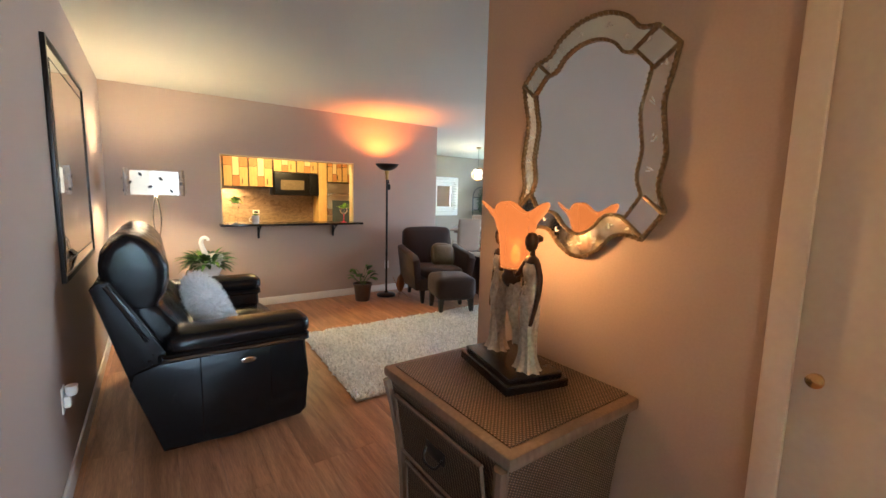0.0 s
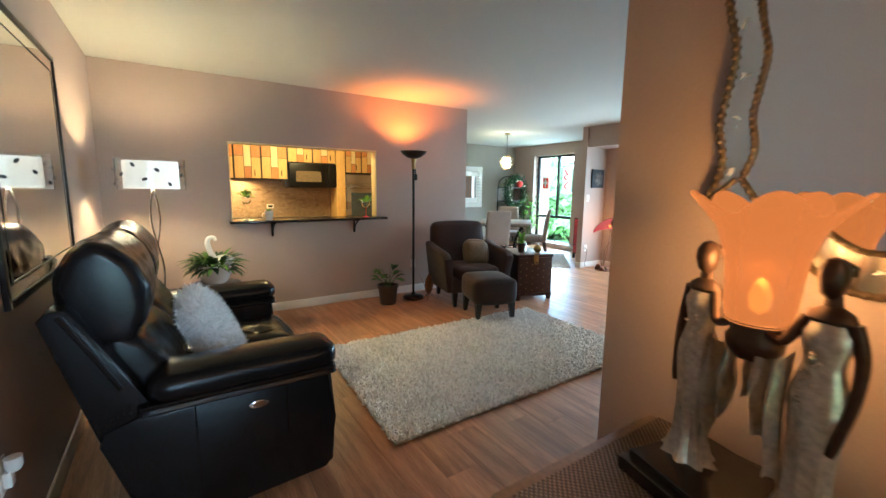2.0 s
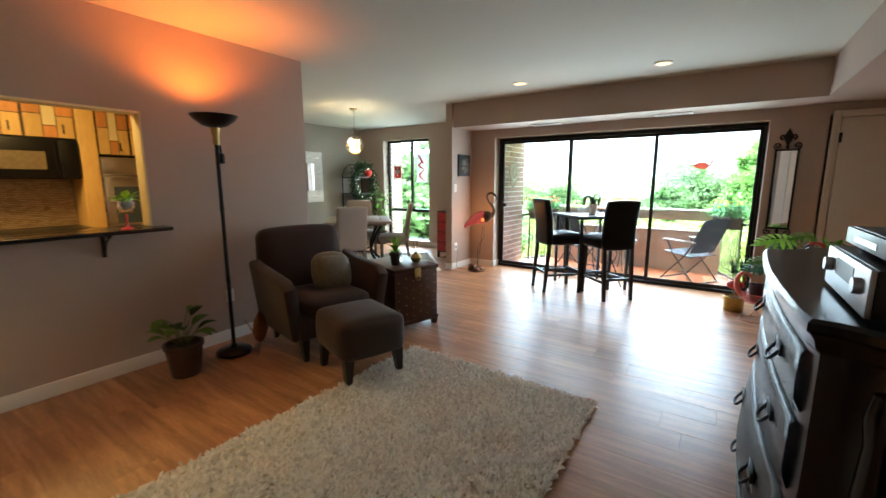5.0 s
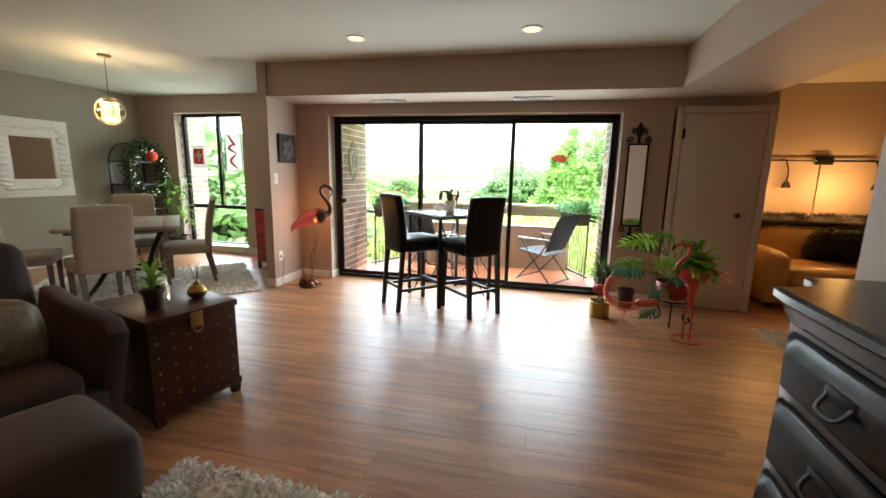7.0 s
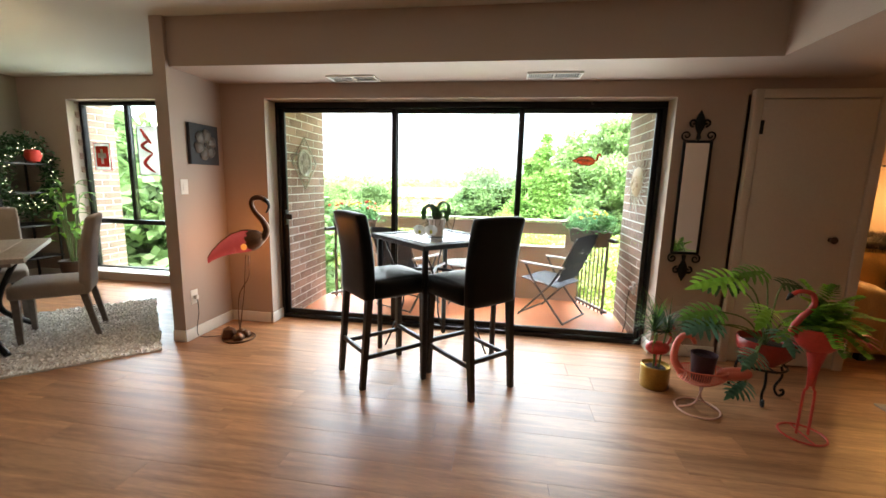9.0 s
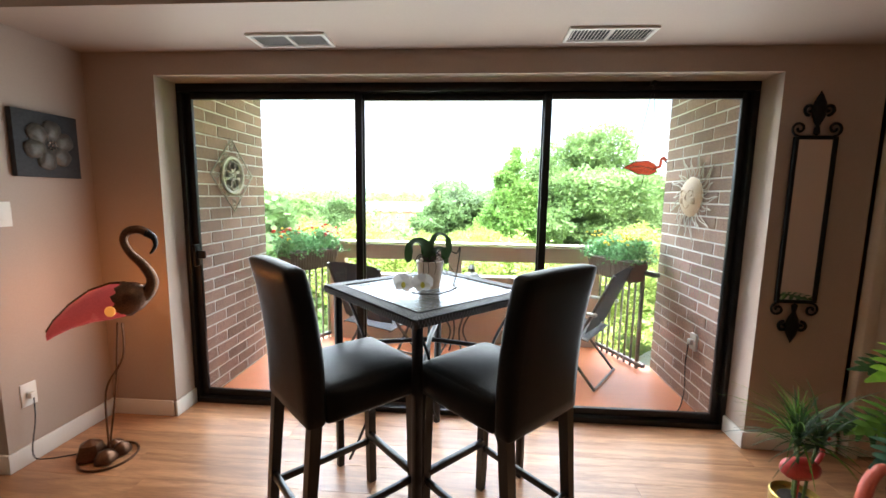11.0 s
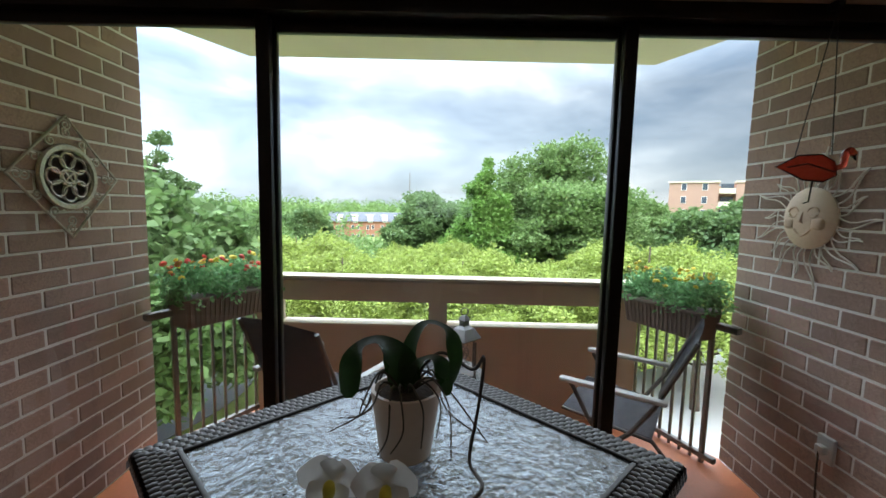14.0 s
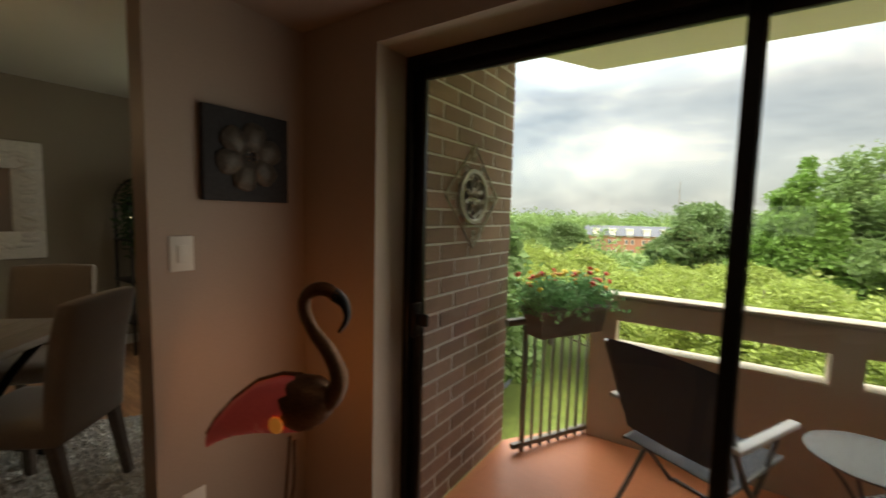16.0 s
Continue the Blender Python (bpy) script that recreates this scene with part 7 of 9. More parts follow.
def folding_chair():
    t = thing("folding_chair", "grey folding sling patio chair on the balcony", "chair", (8.60, 2.79, -0.08), 56, "chairs on the balcony")
    for s in (-0.25, 0.25):
        part("rear_leg", tube(bmesh.new(), [(-0.27, s, 0.0), (0.10, s, 0.40), (0.22, s, 0.60)], 0.012, 8), M["grey_tube"], t)
        part("front_leg", tube(bmesh.new(), [(0.27, s * 1.06, 0.0), (-0.10, s * 1.06, 0.40), (-0.20, s * 1.06, 0.56), (-0.36, s * 1.06, 0.92)], 0.012, 8), M["grey_tube"], t)
        part("armrest", boxes((-0.26, 0.26, s * 1.14 - 0.024, s * 1.14 + 0.024, 0.595, 0.62), bevel=0.009), M["light_arm"], t, "pale grey armrest")
        part("seat_rail", tube(bmesh.new(), [(-0.20, s, 0.385), (0.25, s, 0.43)], 0.010, 8), M["grey_tube"], t)
    for z, x in ((0.015, -0.27), (0.015, 0.27)):
        part("foot_bar", tube(bmesh.new(), [(x, -0.25, z), (x, 0.25, z)], 0.010, 8), M["grey_tube"], t)
    bm = bmesh.new()
    box(bm, -0.20, 0.25, -0.24, 0.24, -0.004, 0.004, bevel=0.002, m=pose(0, 0, 0.41, 0, -5.5, 0))
    part("seat", bm, M["sling"], t)
    bm = bmesh.new()
    rows = []
    for i in range(9):
        u = i / 8
        rows.append([bm.verts.new((-0.17 - 0.19 * u - 0.012 * math.sin(math.pi * v), -0.255 + 0.51 * v, 0.44 + 0.49 * u + 0.015 * math.sin(math.pi * v) * (u > 0.9))) for v in [k / 6 for k in range(7)]])
    for a, b in zip(rows, rows[1:]):
        for k in range(6):
            bm.faces.new((a[k], a[k + 1], b[k + 1], b[k]))
    bmesh.ops.solidify(bm, geom=bm.faces[:], thickness=0.010)
    part("backrest", bm, M["sling"], t)
    return t


fc = folding_chair()
copy_thing(fc, pose(8.62, 4.46, -0.08, 0, 0, -26.6))

tb = thing("side_table", "round wire-mesh patio side table", "table", (8.78, 3.80, -0.08))
part("tabletop", lathe(bmesh.new(), [(0.0, 0.495), (0.235, 0.495), (0.245, 0.50), (0.25, 0.51), (0.24, 0.515), (0.0, 0.513)], sides=40), M["light_mesh"] if "light_mesh" in M else weave("pale_wire_mesh", (0.42, 0.42, 0.40), (0.2, 0.2, 0.19), 800, 0.5), tb)
for k in range(4):
    a = k * math.pi / 2 + 0.4
    part("leg", tube(bmesh.new(), curve_through([(0.20 * math.cos(a), 0.20 * math.sin(a), 0.5), (0.06 * math.cos(a), 0.06 * math.sin(a), 0.26), (0.20 * math.cos(a), 0.20 * math.sin(a), 0.0)], 6), 0.009, 6), M["grey_tube"], tb)


def lantern():
    t = thing("lantern", "pewter metal lantern with pierced glass sides on the patio table", "lantern", (8.74, 3.68, 0.436))
    P = material("pewter", (0.16, 0.15, 0.14), 0.4, 0.8, 0.25, 20, 90, 0.1)
    part("base", boxes((-0.075, 0.075, -0.075, 0.075, 0, 0.02), bevel=0.004), P, t)
    for x in (-1, 1):
        for y in (-1, 1):
            part("post", boxes((x * 0.065 - 0.006, x * 0.065 + 0.006, y * 0.065 - 0.006, y * 0.065 + 0.006, 0.02, 0.22)), P, t, soft=0)
    part("roof", lathe(bmesh.new(), [(0.10, 0.22), (0.105, 0.228), (0.06, 0.285), (0.03, 0.30), (0.03, 0.33), (0.038, 0.335), (0.02, 0.36), (0.0, 0.365)], sides=4), P, t, soft=0)
    part("ring", tube(bmesh.new(), arc((0, 0, 0.385), 0.022, 0, 345, 16, "yz"), 0.004, 6, closed=True), P, t)
    for k in range(4):
        bm = bmesh.new()
        rot = Matrix.Rotation(k * math.pi / 2, 4, "Z")
        for j in range(6):
            a = j * math.tau / 6
            tube(bm, [(0.066, 0.022 * math.cos(a) + 0.016 * math.cos(q), 0.12 + 0.04 * math.sin(a) + 0.016 * math.sin(q)) for q in [i * math.tau / 10 for i in range(10)]], 0.0022, 4, closed=True)
        bmesh.ops.transform(bm, matrix=rot, verts=bm.verts)
        part("fretwork", bm, P, t)


lantern()

M["planter_brown"] = material("brown_plastic_planter", (0.17, 0.12, 0.095), 0.55, 0, 0.1, 6, 80, 0.1)
M["red_flower"] = material("red_flower", (0.65, 0.05, 0.03), 0.6)
M["orange_flower"] = material("orange_flower", (0.75, 0.26, 0.04), 0.6)
M["yellow_flower"] = material("yellow_flower", (0.75, 0.55, 0.05), 0.6)
M["flower_leaf"] = leafy("fine_flower_leaf", (0.15, 0.36, 0.13), (0.30, 0.56, 0.24), 0.6, 0.3)


def planter_box(place, rz, seed, reds):
    t = thing("planter_box", "brown ribbed planter box with red and yellow flowers" if reds else "brown ribbed planter box with small yellow flowers", "planter", place, rz, "planters on the railings")
    L = 0.27
    bm = bmesh.new()
    v0 = [bm.verts.new(p) for p in ((-L * 0.92, -0.075, 0), (L * 0.92, -0.075, 0), (L * 0.92, 0.075, 0), (-L * 0.92, 0.075, 0))]
    v1 = [bm.verts.new(p) for p in ((-L, -0.095, 0.16), (L, -0.095, 0.16), (L, 0.095, 0.16), (-L, 0.095, 0.16))]
    bm.faces.new(list(reversed(v0)))
    bm.faces.new(v1)
    for k in range(4):
        bm.faces.new((v0[k], v0[(k + 1) % 4], v1[(k + 1) % 4], v1[k]))
    part("box", bm, M["planter_brown"], t, soft=20)
    part("rim", boxes((-L - 0.01, L + 0.01, -0.105, 0.105, 0.155, 0.175), bevel=0.006), M["planter_brown"], t)
    for s in (-1, 1):
        for k in range(17):
            x = -L * 0.9 + 1.8 * L * k / 16
            part("rib", tube(bmesh.new(), [(x * 0.95, s * 0.078, 0.01), (x, s * 0.096, 0.15)], 0.006, 5), M["planter_brown"], t)
    rng = np.random.default_rng(seed)
    n = 3400
    p = np.stack([rng.uniform(-L * 1.15, L * 1.15, n), rng.normal(0, 0.075, n), 0.165 + 0.19 * rng.beta(1.6, 2.0, n)], axis=1)
    p[:, 2] += 0.035 * np.sin(p[:, 0] * 21 + seed) - 0.25 * np.maximum(0, np.abs(p[:, 1]) - 0.09)
    a = rng.normal(0, 1, (n, 3))
    a /= np.linalg.norm(a, axis=1)[:, None]
    b = np.cross(a, rng.normal(0, 1, (n, 3)))
    b /= np.linalg.norm(b, axis=1)[:, None]
    s_ = 0.018 * rng.uniform(0.5, 1.3, (n, 1))
    v = np.stack([p - a * s_, p + b * s_ * 0.5, p + a * s_, p - b * s_ * 0.5], axis=1).reshape(-1, 3)
    part("foliage", card_mesh("foliage", v), M["flower_leaf"], t, soft=0)["kind"] = "stuff"
    bl = bmesh.new()
    lathe(bl, [(0.0, -0.004), (0.010, 0.0), (0.011, 0.004), (0.005, 0.009), (0.0, 0.008)], sides=7)
    base = mesh_from(bl, "blossom")
    kinds = []
    for nm in (("red_flower", "orange_flower", "yellow_flower") if reds else ("yellow_flower", "orange_flower")):
        me = base.copy()
        me.materials.append(M[nm])
        kinds.append(me)
    for k in range(46 if reds else 56):
        ob = new("blossom", kinds[int(rng.integers(0, len(kinds))) if (reds or k % 12 == 0) else 0])
        ob.parent = t
        sc = rng.uniform(1.2, 2.1) if reds else rng.uniform(0.9, 1.5)
        ob.matrix_basis = pose(float(rng.uniform(-L * 1.1, L * 1.1)), float(rng.normal(0, 0.075)), float(rng.uniform(0.29, 0.40)), *[float(c) for c in rng.uniform(-50, 50, 3)]) @ Matrix.Scale(sc, 4)


planter_box((8.90, 5.215, 0.70), -29, 5, True)
planter_box((8.90, 2.385, 0.70), 24, 6, False)


def brick_medallion():
    P = material("pale_verdigris_metal", (0.48, 0.44, 0.36), 0.5, 0.5, 0.25, 20, 90, 0.15)
    t = thing("wall_medallion", "diamond-shaped openwork metal medallion on the brick wall", "ornament", (8.26, 5.556, 1.532))
    d = 0.275
    part("diamond_frame", tube(bmesh.new(), [(d, -0.012, 0), (0, -0.012, d), (-d, -0.012, 0), (0, -0.012, -d)], 0.007, 6, closed=True), P, t)
    bm = lathe(bmesh.new(), [(0.145, 0.0), (0.15, 0.01), (0.145, 0.022), (0.128, 0.022), (0.12, 0.012), (0.123, 0.0)], sides=40)
    bmesh.ops.transform(bm, matrix=pose(0, 0, 0, 90, 0, 0), verts=bm.verts)
    part("ring", bm, P, t)
    for k in range(8):
        a = k * math.tau / 8
        c = (0.075 * math.cos(a), -0.012, 0.075 * math.sin(a))
        part("petal", tube(bmesh.new(), arc(c, 0.036, 0, 342, 18, "xz"), 0.006, 5, closed=True), P, t)
    part("petal", tube(bmesh.new(), arc((0, -0.012, 0), 0.03, 0, 342, 18, "xz"), 0.007, 5, closed=True), P, t)
    for k in range(4):
        part("petal", tube(bmesh.new(), [(0, -0.012, 0), (0.045 * math.cos(k * math.pi / 2 + 0.78), -0.012, 0.045 * math.sin(k * math.pi / 2 + 0.78))], 0.006, 5), P, t)
    for k in range(4):
        rot = Matrix.Rotation(k * math.pi / 2, 4, "Y")
        for u, v, s in ((0.20, 0.0, 1), (0.155, 0.08, 1), (0.155, -0.08, -1), (0.235, 0.0, -1)):
            bm = tube(bmesh.new(), [Vector((u, -0.012, v)) + Vector((q.y, 0, q.z)) for q in scroll((0, 0), 0.026, 0, s * 1.4, 0, 18)], 0.0035, 5)
            bmesh.ops.transform(bm, matrix=rot, verts=bm.verts)
            part("scroll", bm, P, t)


brick_medallion()


def sun_plaque():
    C = material("terracotta_cream_plaque", (0.66, 0.50, 0.36), 0.6, 0, 0.12, 10, 80, 0.1)
    Wm = material("pale_wire", (0.62, 0.56, 0.48), 0.5, 0.3)
    t = thing("sun_plaque", "cream sun-shaped wall plaque with wavy wire rays", "ornament", (8.30, 2.08, 1.42))
    bm = lathe(bmesh.new(), [(0.142, 0.0), (0.145, 0.010), (0.125, 0.028), (0.08, 0.040), (0.03, 0.046), (0.0, 0.047)], sides=40)
    bmesh.ops.transform(bm, matrix=pose(0, 0.004, 0, -90, 0, 0), verts=bm.verts)
    part("disc", bm, C, t)
    bm = bmesh.new()
    for s in (-1, 1):
        tube(bm, arc((s * 0.052, 0.046, 0.022), 0.030, 15, 165, 8, "xz"), 0.005, 5)
        tube(bm, arc((s * 0.052, 0.046, 0.028), 0.024, 200, 340, 8, "xz"), 0.0045, 5)
        cushion(bm, s * 0.075 - 0.028, s * 0.075 + 0.028, 0.028, 0.05, -0.05, 0.0, 0.004, edge=0.95, n=5)
    tube(bm, arc((0, 0.044, -0.030), 0.048, 205, 335, 10, "xz"), 0.006, 6)
    tube(bm, arc((0, 0.046, -0.052), 0.03, 210, 330, 8, "xz"), 0.005, 6)
    tube(bm, [(0, 0.046, 0.03), (0.004, 0.056, -0.015), (-0.006, 0.05, -0.022)], 0.006, 6)
    part("relief", bm, material("tan_painted_relief", (0.56, 0.39, 0.27), 0.6), t, "darker painted face relief")
    for k in range(18):
        a = k * math.tau / 18 + 0.05
        L = 0.20 if k % 2 else 0.14
        for s in (-1, 1):
            pts = []
            for i in range(7):
                u = i / 6
                r = 0.13 + L * u
                off = s * 0.022 * (1 - u) + 0.018 * math.sin(u * 5.0)
                pts.append((r * math.cos(a) - off * math.sin(a), 0.012, r * math.sin(a) + off * math.cos(a)))
            part("ray", tube(bmesh.new(), pts, 0.0036, 5), Wm, t)


sun_plaque()


def suncatcher():
    R = bpy.data.materials.new("red_art_glass")
    R.use_nodes = True
    p = R.node_tree.nodes["Principled BSDF"]
    p.inputs["Base Color"].default_value, p.inputs["Transmission Weight"].default_value, p.inputs["Roughness"].default_value = (0.85, 0.12, 0.07, 1), 0.7, 0.25
    t = thing("flamingo_suncatcher", "red stained-glass flamingo suncatcher hung at the glass", "ornament", (7.60, 2.715, 1.575))
    body = [(0.115, 0.0), (0.05, 0.035), (-0.02, 0.04), (-0.06, 0.02), (-0.07, -0.02), (-0.03, -0.04), (0.03, -0.035), (0.075, -0.015)]
    to = Matrix(((0, 0, 1, 0), (1, 0, 0, 0), (0, 1, 0, 0), (0, 0, 0, 1)))
    part("body_glass", prism(bmesh.new(), body, -0.002, 0.002, m=to), R, t, soft=0)
    part("leading", tube(bmesh.new(), [(0, y, z) for y, z in body], 0.0025, 5, closed=True), M["black_metal"], t)
    part("leading", tube(bmesh.new(), [(-0.002, 0.08, 0.0), (-0.002, 0.02, 0.012), (-0.002, -0.06, -0.01)], 0.002, 5), M["black_metal"], t)
    neck = curve_through([(0, -0.06, 0.0), (0, -0.085, 0.01), (0, -0.09, 0.045), (0, -0.105, 0.055), (0, -0.115, 0.04)], 5)
    part("neck", tube(bmesh.new(), neck, 0.009, 6), R, t)
    part("beak", tube(bmesh.new(), [(0, -0.113, 0.042), (0, -0.122, 0.025)], [0.007, 0.002], 6), M["black_metal"], t)
    part("leg", tube(bmesh.new(), [(0, 0.0, -0.04), (0, 0.005, -0.10), (0, 0.02, -0.105)], 0.002, 5), M["black_metal"], t)
    part("cord", tube(bmesh.new(), [(0, -0.05, 0.04), (0, -0.02, 0.46)], 0.0016, 5), M["black_metal"], t)
    part("cord", tube(bmesh.new(), [(0, 0.06, 0.03), (0, -0.02, 0.46)], 0.0016, 5), M["black_metal"], t)
    part("hook", boxes((-0.012, 0.03, -0.03, -0.01, 0.455, 0.475), bevel=0.004), M["black_metal"], t)


suncatcher()
so = thing("wall_outlet", "grey outdoor outlet with a plugged cord on the brick", "outlet", (8.09, 2.08, 0.40))
part("cover_plate", boxes((-0.04, 0.04, 0, 0.02, -0.06, 0.06), bevel=0.005), M["concrete"], so)
part("plug", boxes((-0.02, 0.02, 0.02, 0.05, -0.02, 0.02), bevel=0.006), M["concrete"], so)
part("cord", tube(bmesh.new(), curve_through([(0, 0.045, 0), (-0.03, 0.07, -0.15), (-0.06, 0.08, -0.38), (-0.15, 0.2, -0.474), (-0.2, 0.6, -0.476)], 6), 0.004, 6), M["black_metal"], so)


# ---- ceiling fittings ----
# unseen fitting, added to house the extra warm lamp over the entry
hc = thing("hall_ceiling_light", "frosted glass dome light added over the entry, out of view", "ceiling light", (0.75, -0.55, CEIL))
part("canopy", lathe(bmesh.new(), [(0.10, -0.02), (0.11, -0.012), (0.11, -0.001)], sides=28), M["brass"], hc)
part("dome", lathe(bmesh.new(), [(0.0, -0.17), (0.07, -0.165), (0.13, -0.12), (0.15, -0.06), (0.145, -0.025), (0.10, -0.02)], sides=32), material("frosted_dome_glass", (0.85, 0.8, 0.7), 0.5, glow=((1.0, 0.62, 0.3), 0.10)), hc).visible_shadow = False

for y in (4.58, 3.07):
    d = thing("recessed_light", "recessed ceiling downlight with a white trim ring", "ceiling light", (6.26, y, CEIL), group="recessed ceiling lights")
    part("trim_ring", lathe(bmesh.new(), [(0.062, -0.001), (0.088, -0.001), (0.085, -0.010), (0.064, -0.008)], sides=32), M["white"], d)
    part("lens", lathe(bmesh.new(), [(0.0, -0.009), (0.062, -0.009), (0.062, -0.003), (0.0, -0.003)], sides=24), material("warm_lit_lens", (1, 0.85, 0.6), 0.5, glow=((1.0, 0.52, 0.16), 0.42)), d)
for x, y in ((7.30, 4.62), (7.275, 3.05)):
    v = thing("ceiling_vent", "beige metal air vent in the soffit", "vent", (x, y, SOFF))
    part("frame", boxes((-0.085, 0.085, -0.20, -0.185, -0.012, 0), (-0.085, 0.085, 0.185, 0.20, -0.012, 0), (-0.085, -0.07, -0.185, 0.185, -0.012, 0), (0.07, 0.085, -0.185, 0.185, -0.012, 0), (-0.07, 0.07, -0.008, 0.008, -0.012, 0)), M["white"], v, soft=0)
    part("backing", boxes((-0.07, 0.07, -0.185, 0.185, -0.003, -0.001)), M["black_metal"], v, soft=0)
    for k in range(22):
        yy = -0.176 + 0.352 * k / 21
        if abs(yy) > 0.012:
            bm = bmesh.new()
            box(bm, -0.07, 0.07, -0.005, 0.005, -0.001, 0.001, m=pose(0, yy, -0.008, 40 if y > 4 else -40, 0, 0))
            part("slat", bm, M["white"], v, soft=0)


M["cream_block"] = material("pale_birch_block", (0.78, 0.64, 0.36), 0.4, 0, 0.12, 5, 40, 0.08, random_amount=0.1, stretch=(1, 1, 0.2))


# ---- serving hatch shelf and what stands on it ----
# light wood trim whose honey tone also carries the kitchen's yellow light
hl = thing("hatch_lining", "light wood lining of the serving hatch, toned like its yellow-lit reveal", "trim", kind="structure")
for nm, spec in (("jamb", (1.16, 1.172, 5.968, 6.10, 1.06, 1.88)), ("jamb", (2.818, 2.83, 5.968, 6.10, 1.06, 1.88)), ("head", (1.172, 2.818, 5.968, 6.10, 1.866, 1.88))):
    part(nm, boxes(spec, bevel=0.002), M["cream_block"], hl)

sh = thing("hatch_shelf", "black stone counter shelf through the serving hatch", "shelf", (0, 0, 0), kind="structure")
part("slab", boxes((1.13, 2.90, 5.80, 5.97, 1.032, 1.058), (1.165, 2.825, 5.97, 6.20, 1.032, 1.058), bevel=0.003), material("polished_black_stone", (0.012, 0.011, 0.012), 0.12, 0, 0.3, 30, 120, 0.02), sh)
for x in (1.56, 2.52):
    bm = boxes((x - 0.012, x + 0.012, 5.955, 5.974, 0.87, 1.032), (x - 0.012, x + 0.012, 5.82, 5.955, 1.015, 1.032), bevel=0.003)
    tube(bm, curve_through([(x, 5.958, 0.88), (x, 5.93, 0.95), (x, 5.89, 0.985), (x, 5.83, 1.018)], 6), 0.009, 6)
    part("bracket", bm, M["iron"], sh, "black scroll bracket")
M["clear_glass"] = glass("clear_vase_glass", (0.97, 0.99, 0.98), 0.0)


def stem_vase(place, h, bowl, stem_mat, seed, lab):
    t = thing("glass_vase", lab, "vase", place)
    part("bowl", lathe(bmesh.new(), [(0.0, h - bowl * 1.7), (bowl * 0.6, h - bowl * 1.6), (bowl, h - bowl * 0.8), (bowl * 0.85, h), (bowl * 0.82, h), (bowl * 0.95, h - bowl * 0.8), (bowl * 0.55, h - bowl * 1.5), (0.0, h - bowl * 1.6)], sides=24), M["clear_glass"], t).visible_shadow = False
    part("stem", lathe(bmesh.new(), [(0.04, 0), (0.038, 0.004), (0.006, 0.015), (0.005, h - bowl * 1.7)], sides=16), stem_mat, t)
    rng = random.Random(seed)
    for k in range(11):
        a = rng.uniform(0, math.tau)
        p = Vector((bowl * 0.5 * math.cos(a), bowl * 0.5 * math.sin(a), h - 0.01))
        bm = bmesh.new()
        leaf_mesh(bm, p, p + Vector((0.075 * math.cos(a), 0.075 * math.sin(a), rng.uniform(0.0, 0.09))), 0.024, 0.15, n=5)
        part("leaf", bm, M["leaf_bright" if k % 2 else "leaf_green"], t, soft=80)


stem_vase((1.30, 5.90, 1.058), 0.26, 0.05, M["clear_glass"], 1, "tall clear glass vase with a trailing plant on the hatch shelf")
stem_vase((2.66, 5.92, 1.058), 0.20, 0.055, material("pink_glass_stem", (0.7, 0.08, 0.14), 0.2), 2, "wine-glass vase with a green plant and pink stem")
mg = thing("mug_planter", "white mug with a small succulent on the hatch shelf", "mug", (1.52, 5.90, 1.058))
part("mug", lathe(bmesh.new(), [(0.034, 0), (0.038, 0.006), (0.043, 0.10), (0.039, 0.10), (0.035, 0.085), (0.0, 0.083)], sides=24), M["white"], mg)
part("handle", tube(bmesh.new(), arc((-0.045, 0, 0.05), 0.026, 90, 270, 10, "xz"), 0.006, 6), M["white"], mg)
for k in range(10):
    a = k * math.tau / 10
    bm = bmesh.new()
    leaf_mesh(bm, (0.008 * math.cos(a), 0.008 * math.sin(a), 0.08), (0.035 * math.cos(a), 0.035 * math.sin(a), 0.125), 0.010, 0.1, n=4)
    part("leaf", bm, M["leaf_green"], mg, soft=80)

# ---- kitchen behind the hatch ----
M["honey"] = material("honey_maple_block", (0.62, 0.40, 0.13), 0.4, 0, 0.15, 5, 40, 0.08, random_amount=0.12, stretch=(1, 1, 0.2))
M["orange_block"] = material("orange_stained_block", (0.55, 0.24, 0.07), 0.4, 0, 0.15, 5, 40, 0.08, random_amount=0.15, stretch=(1, 1, 0.2))
M["cab_dark"] = material("dark_cabinet_edge", (0.06, 0.035, 0.02), 0.5, 0, 0.2, 6, 50, 0.1)
M["kitchen_yellow"] = material("honey_wood_panel", (0.66, 0.42, 0.13), 0.45, 0, 0.15, 2, 40, 0.08, stretch=(1, 1, 0.2))


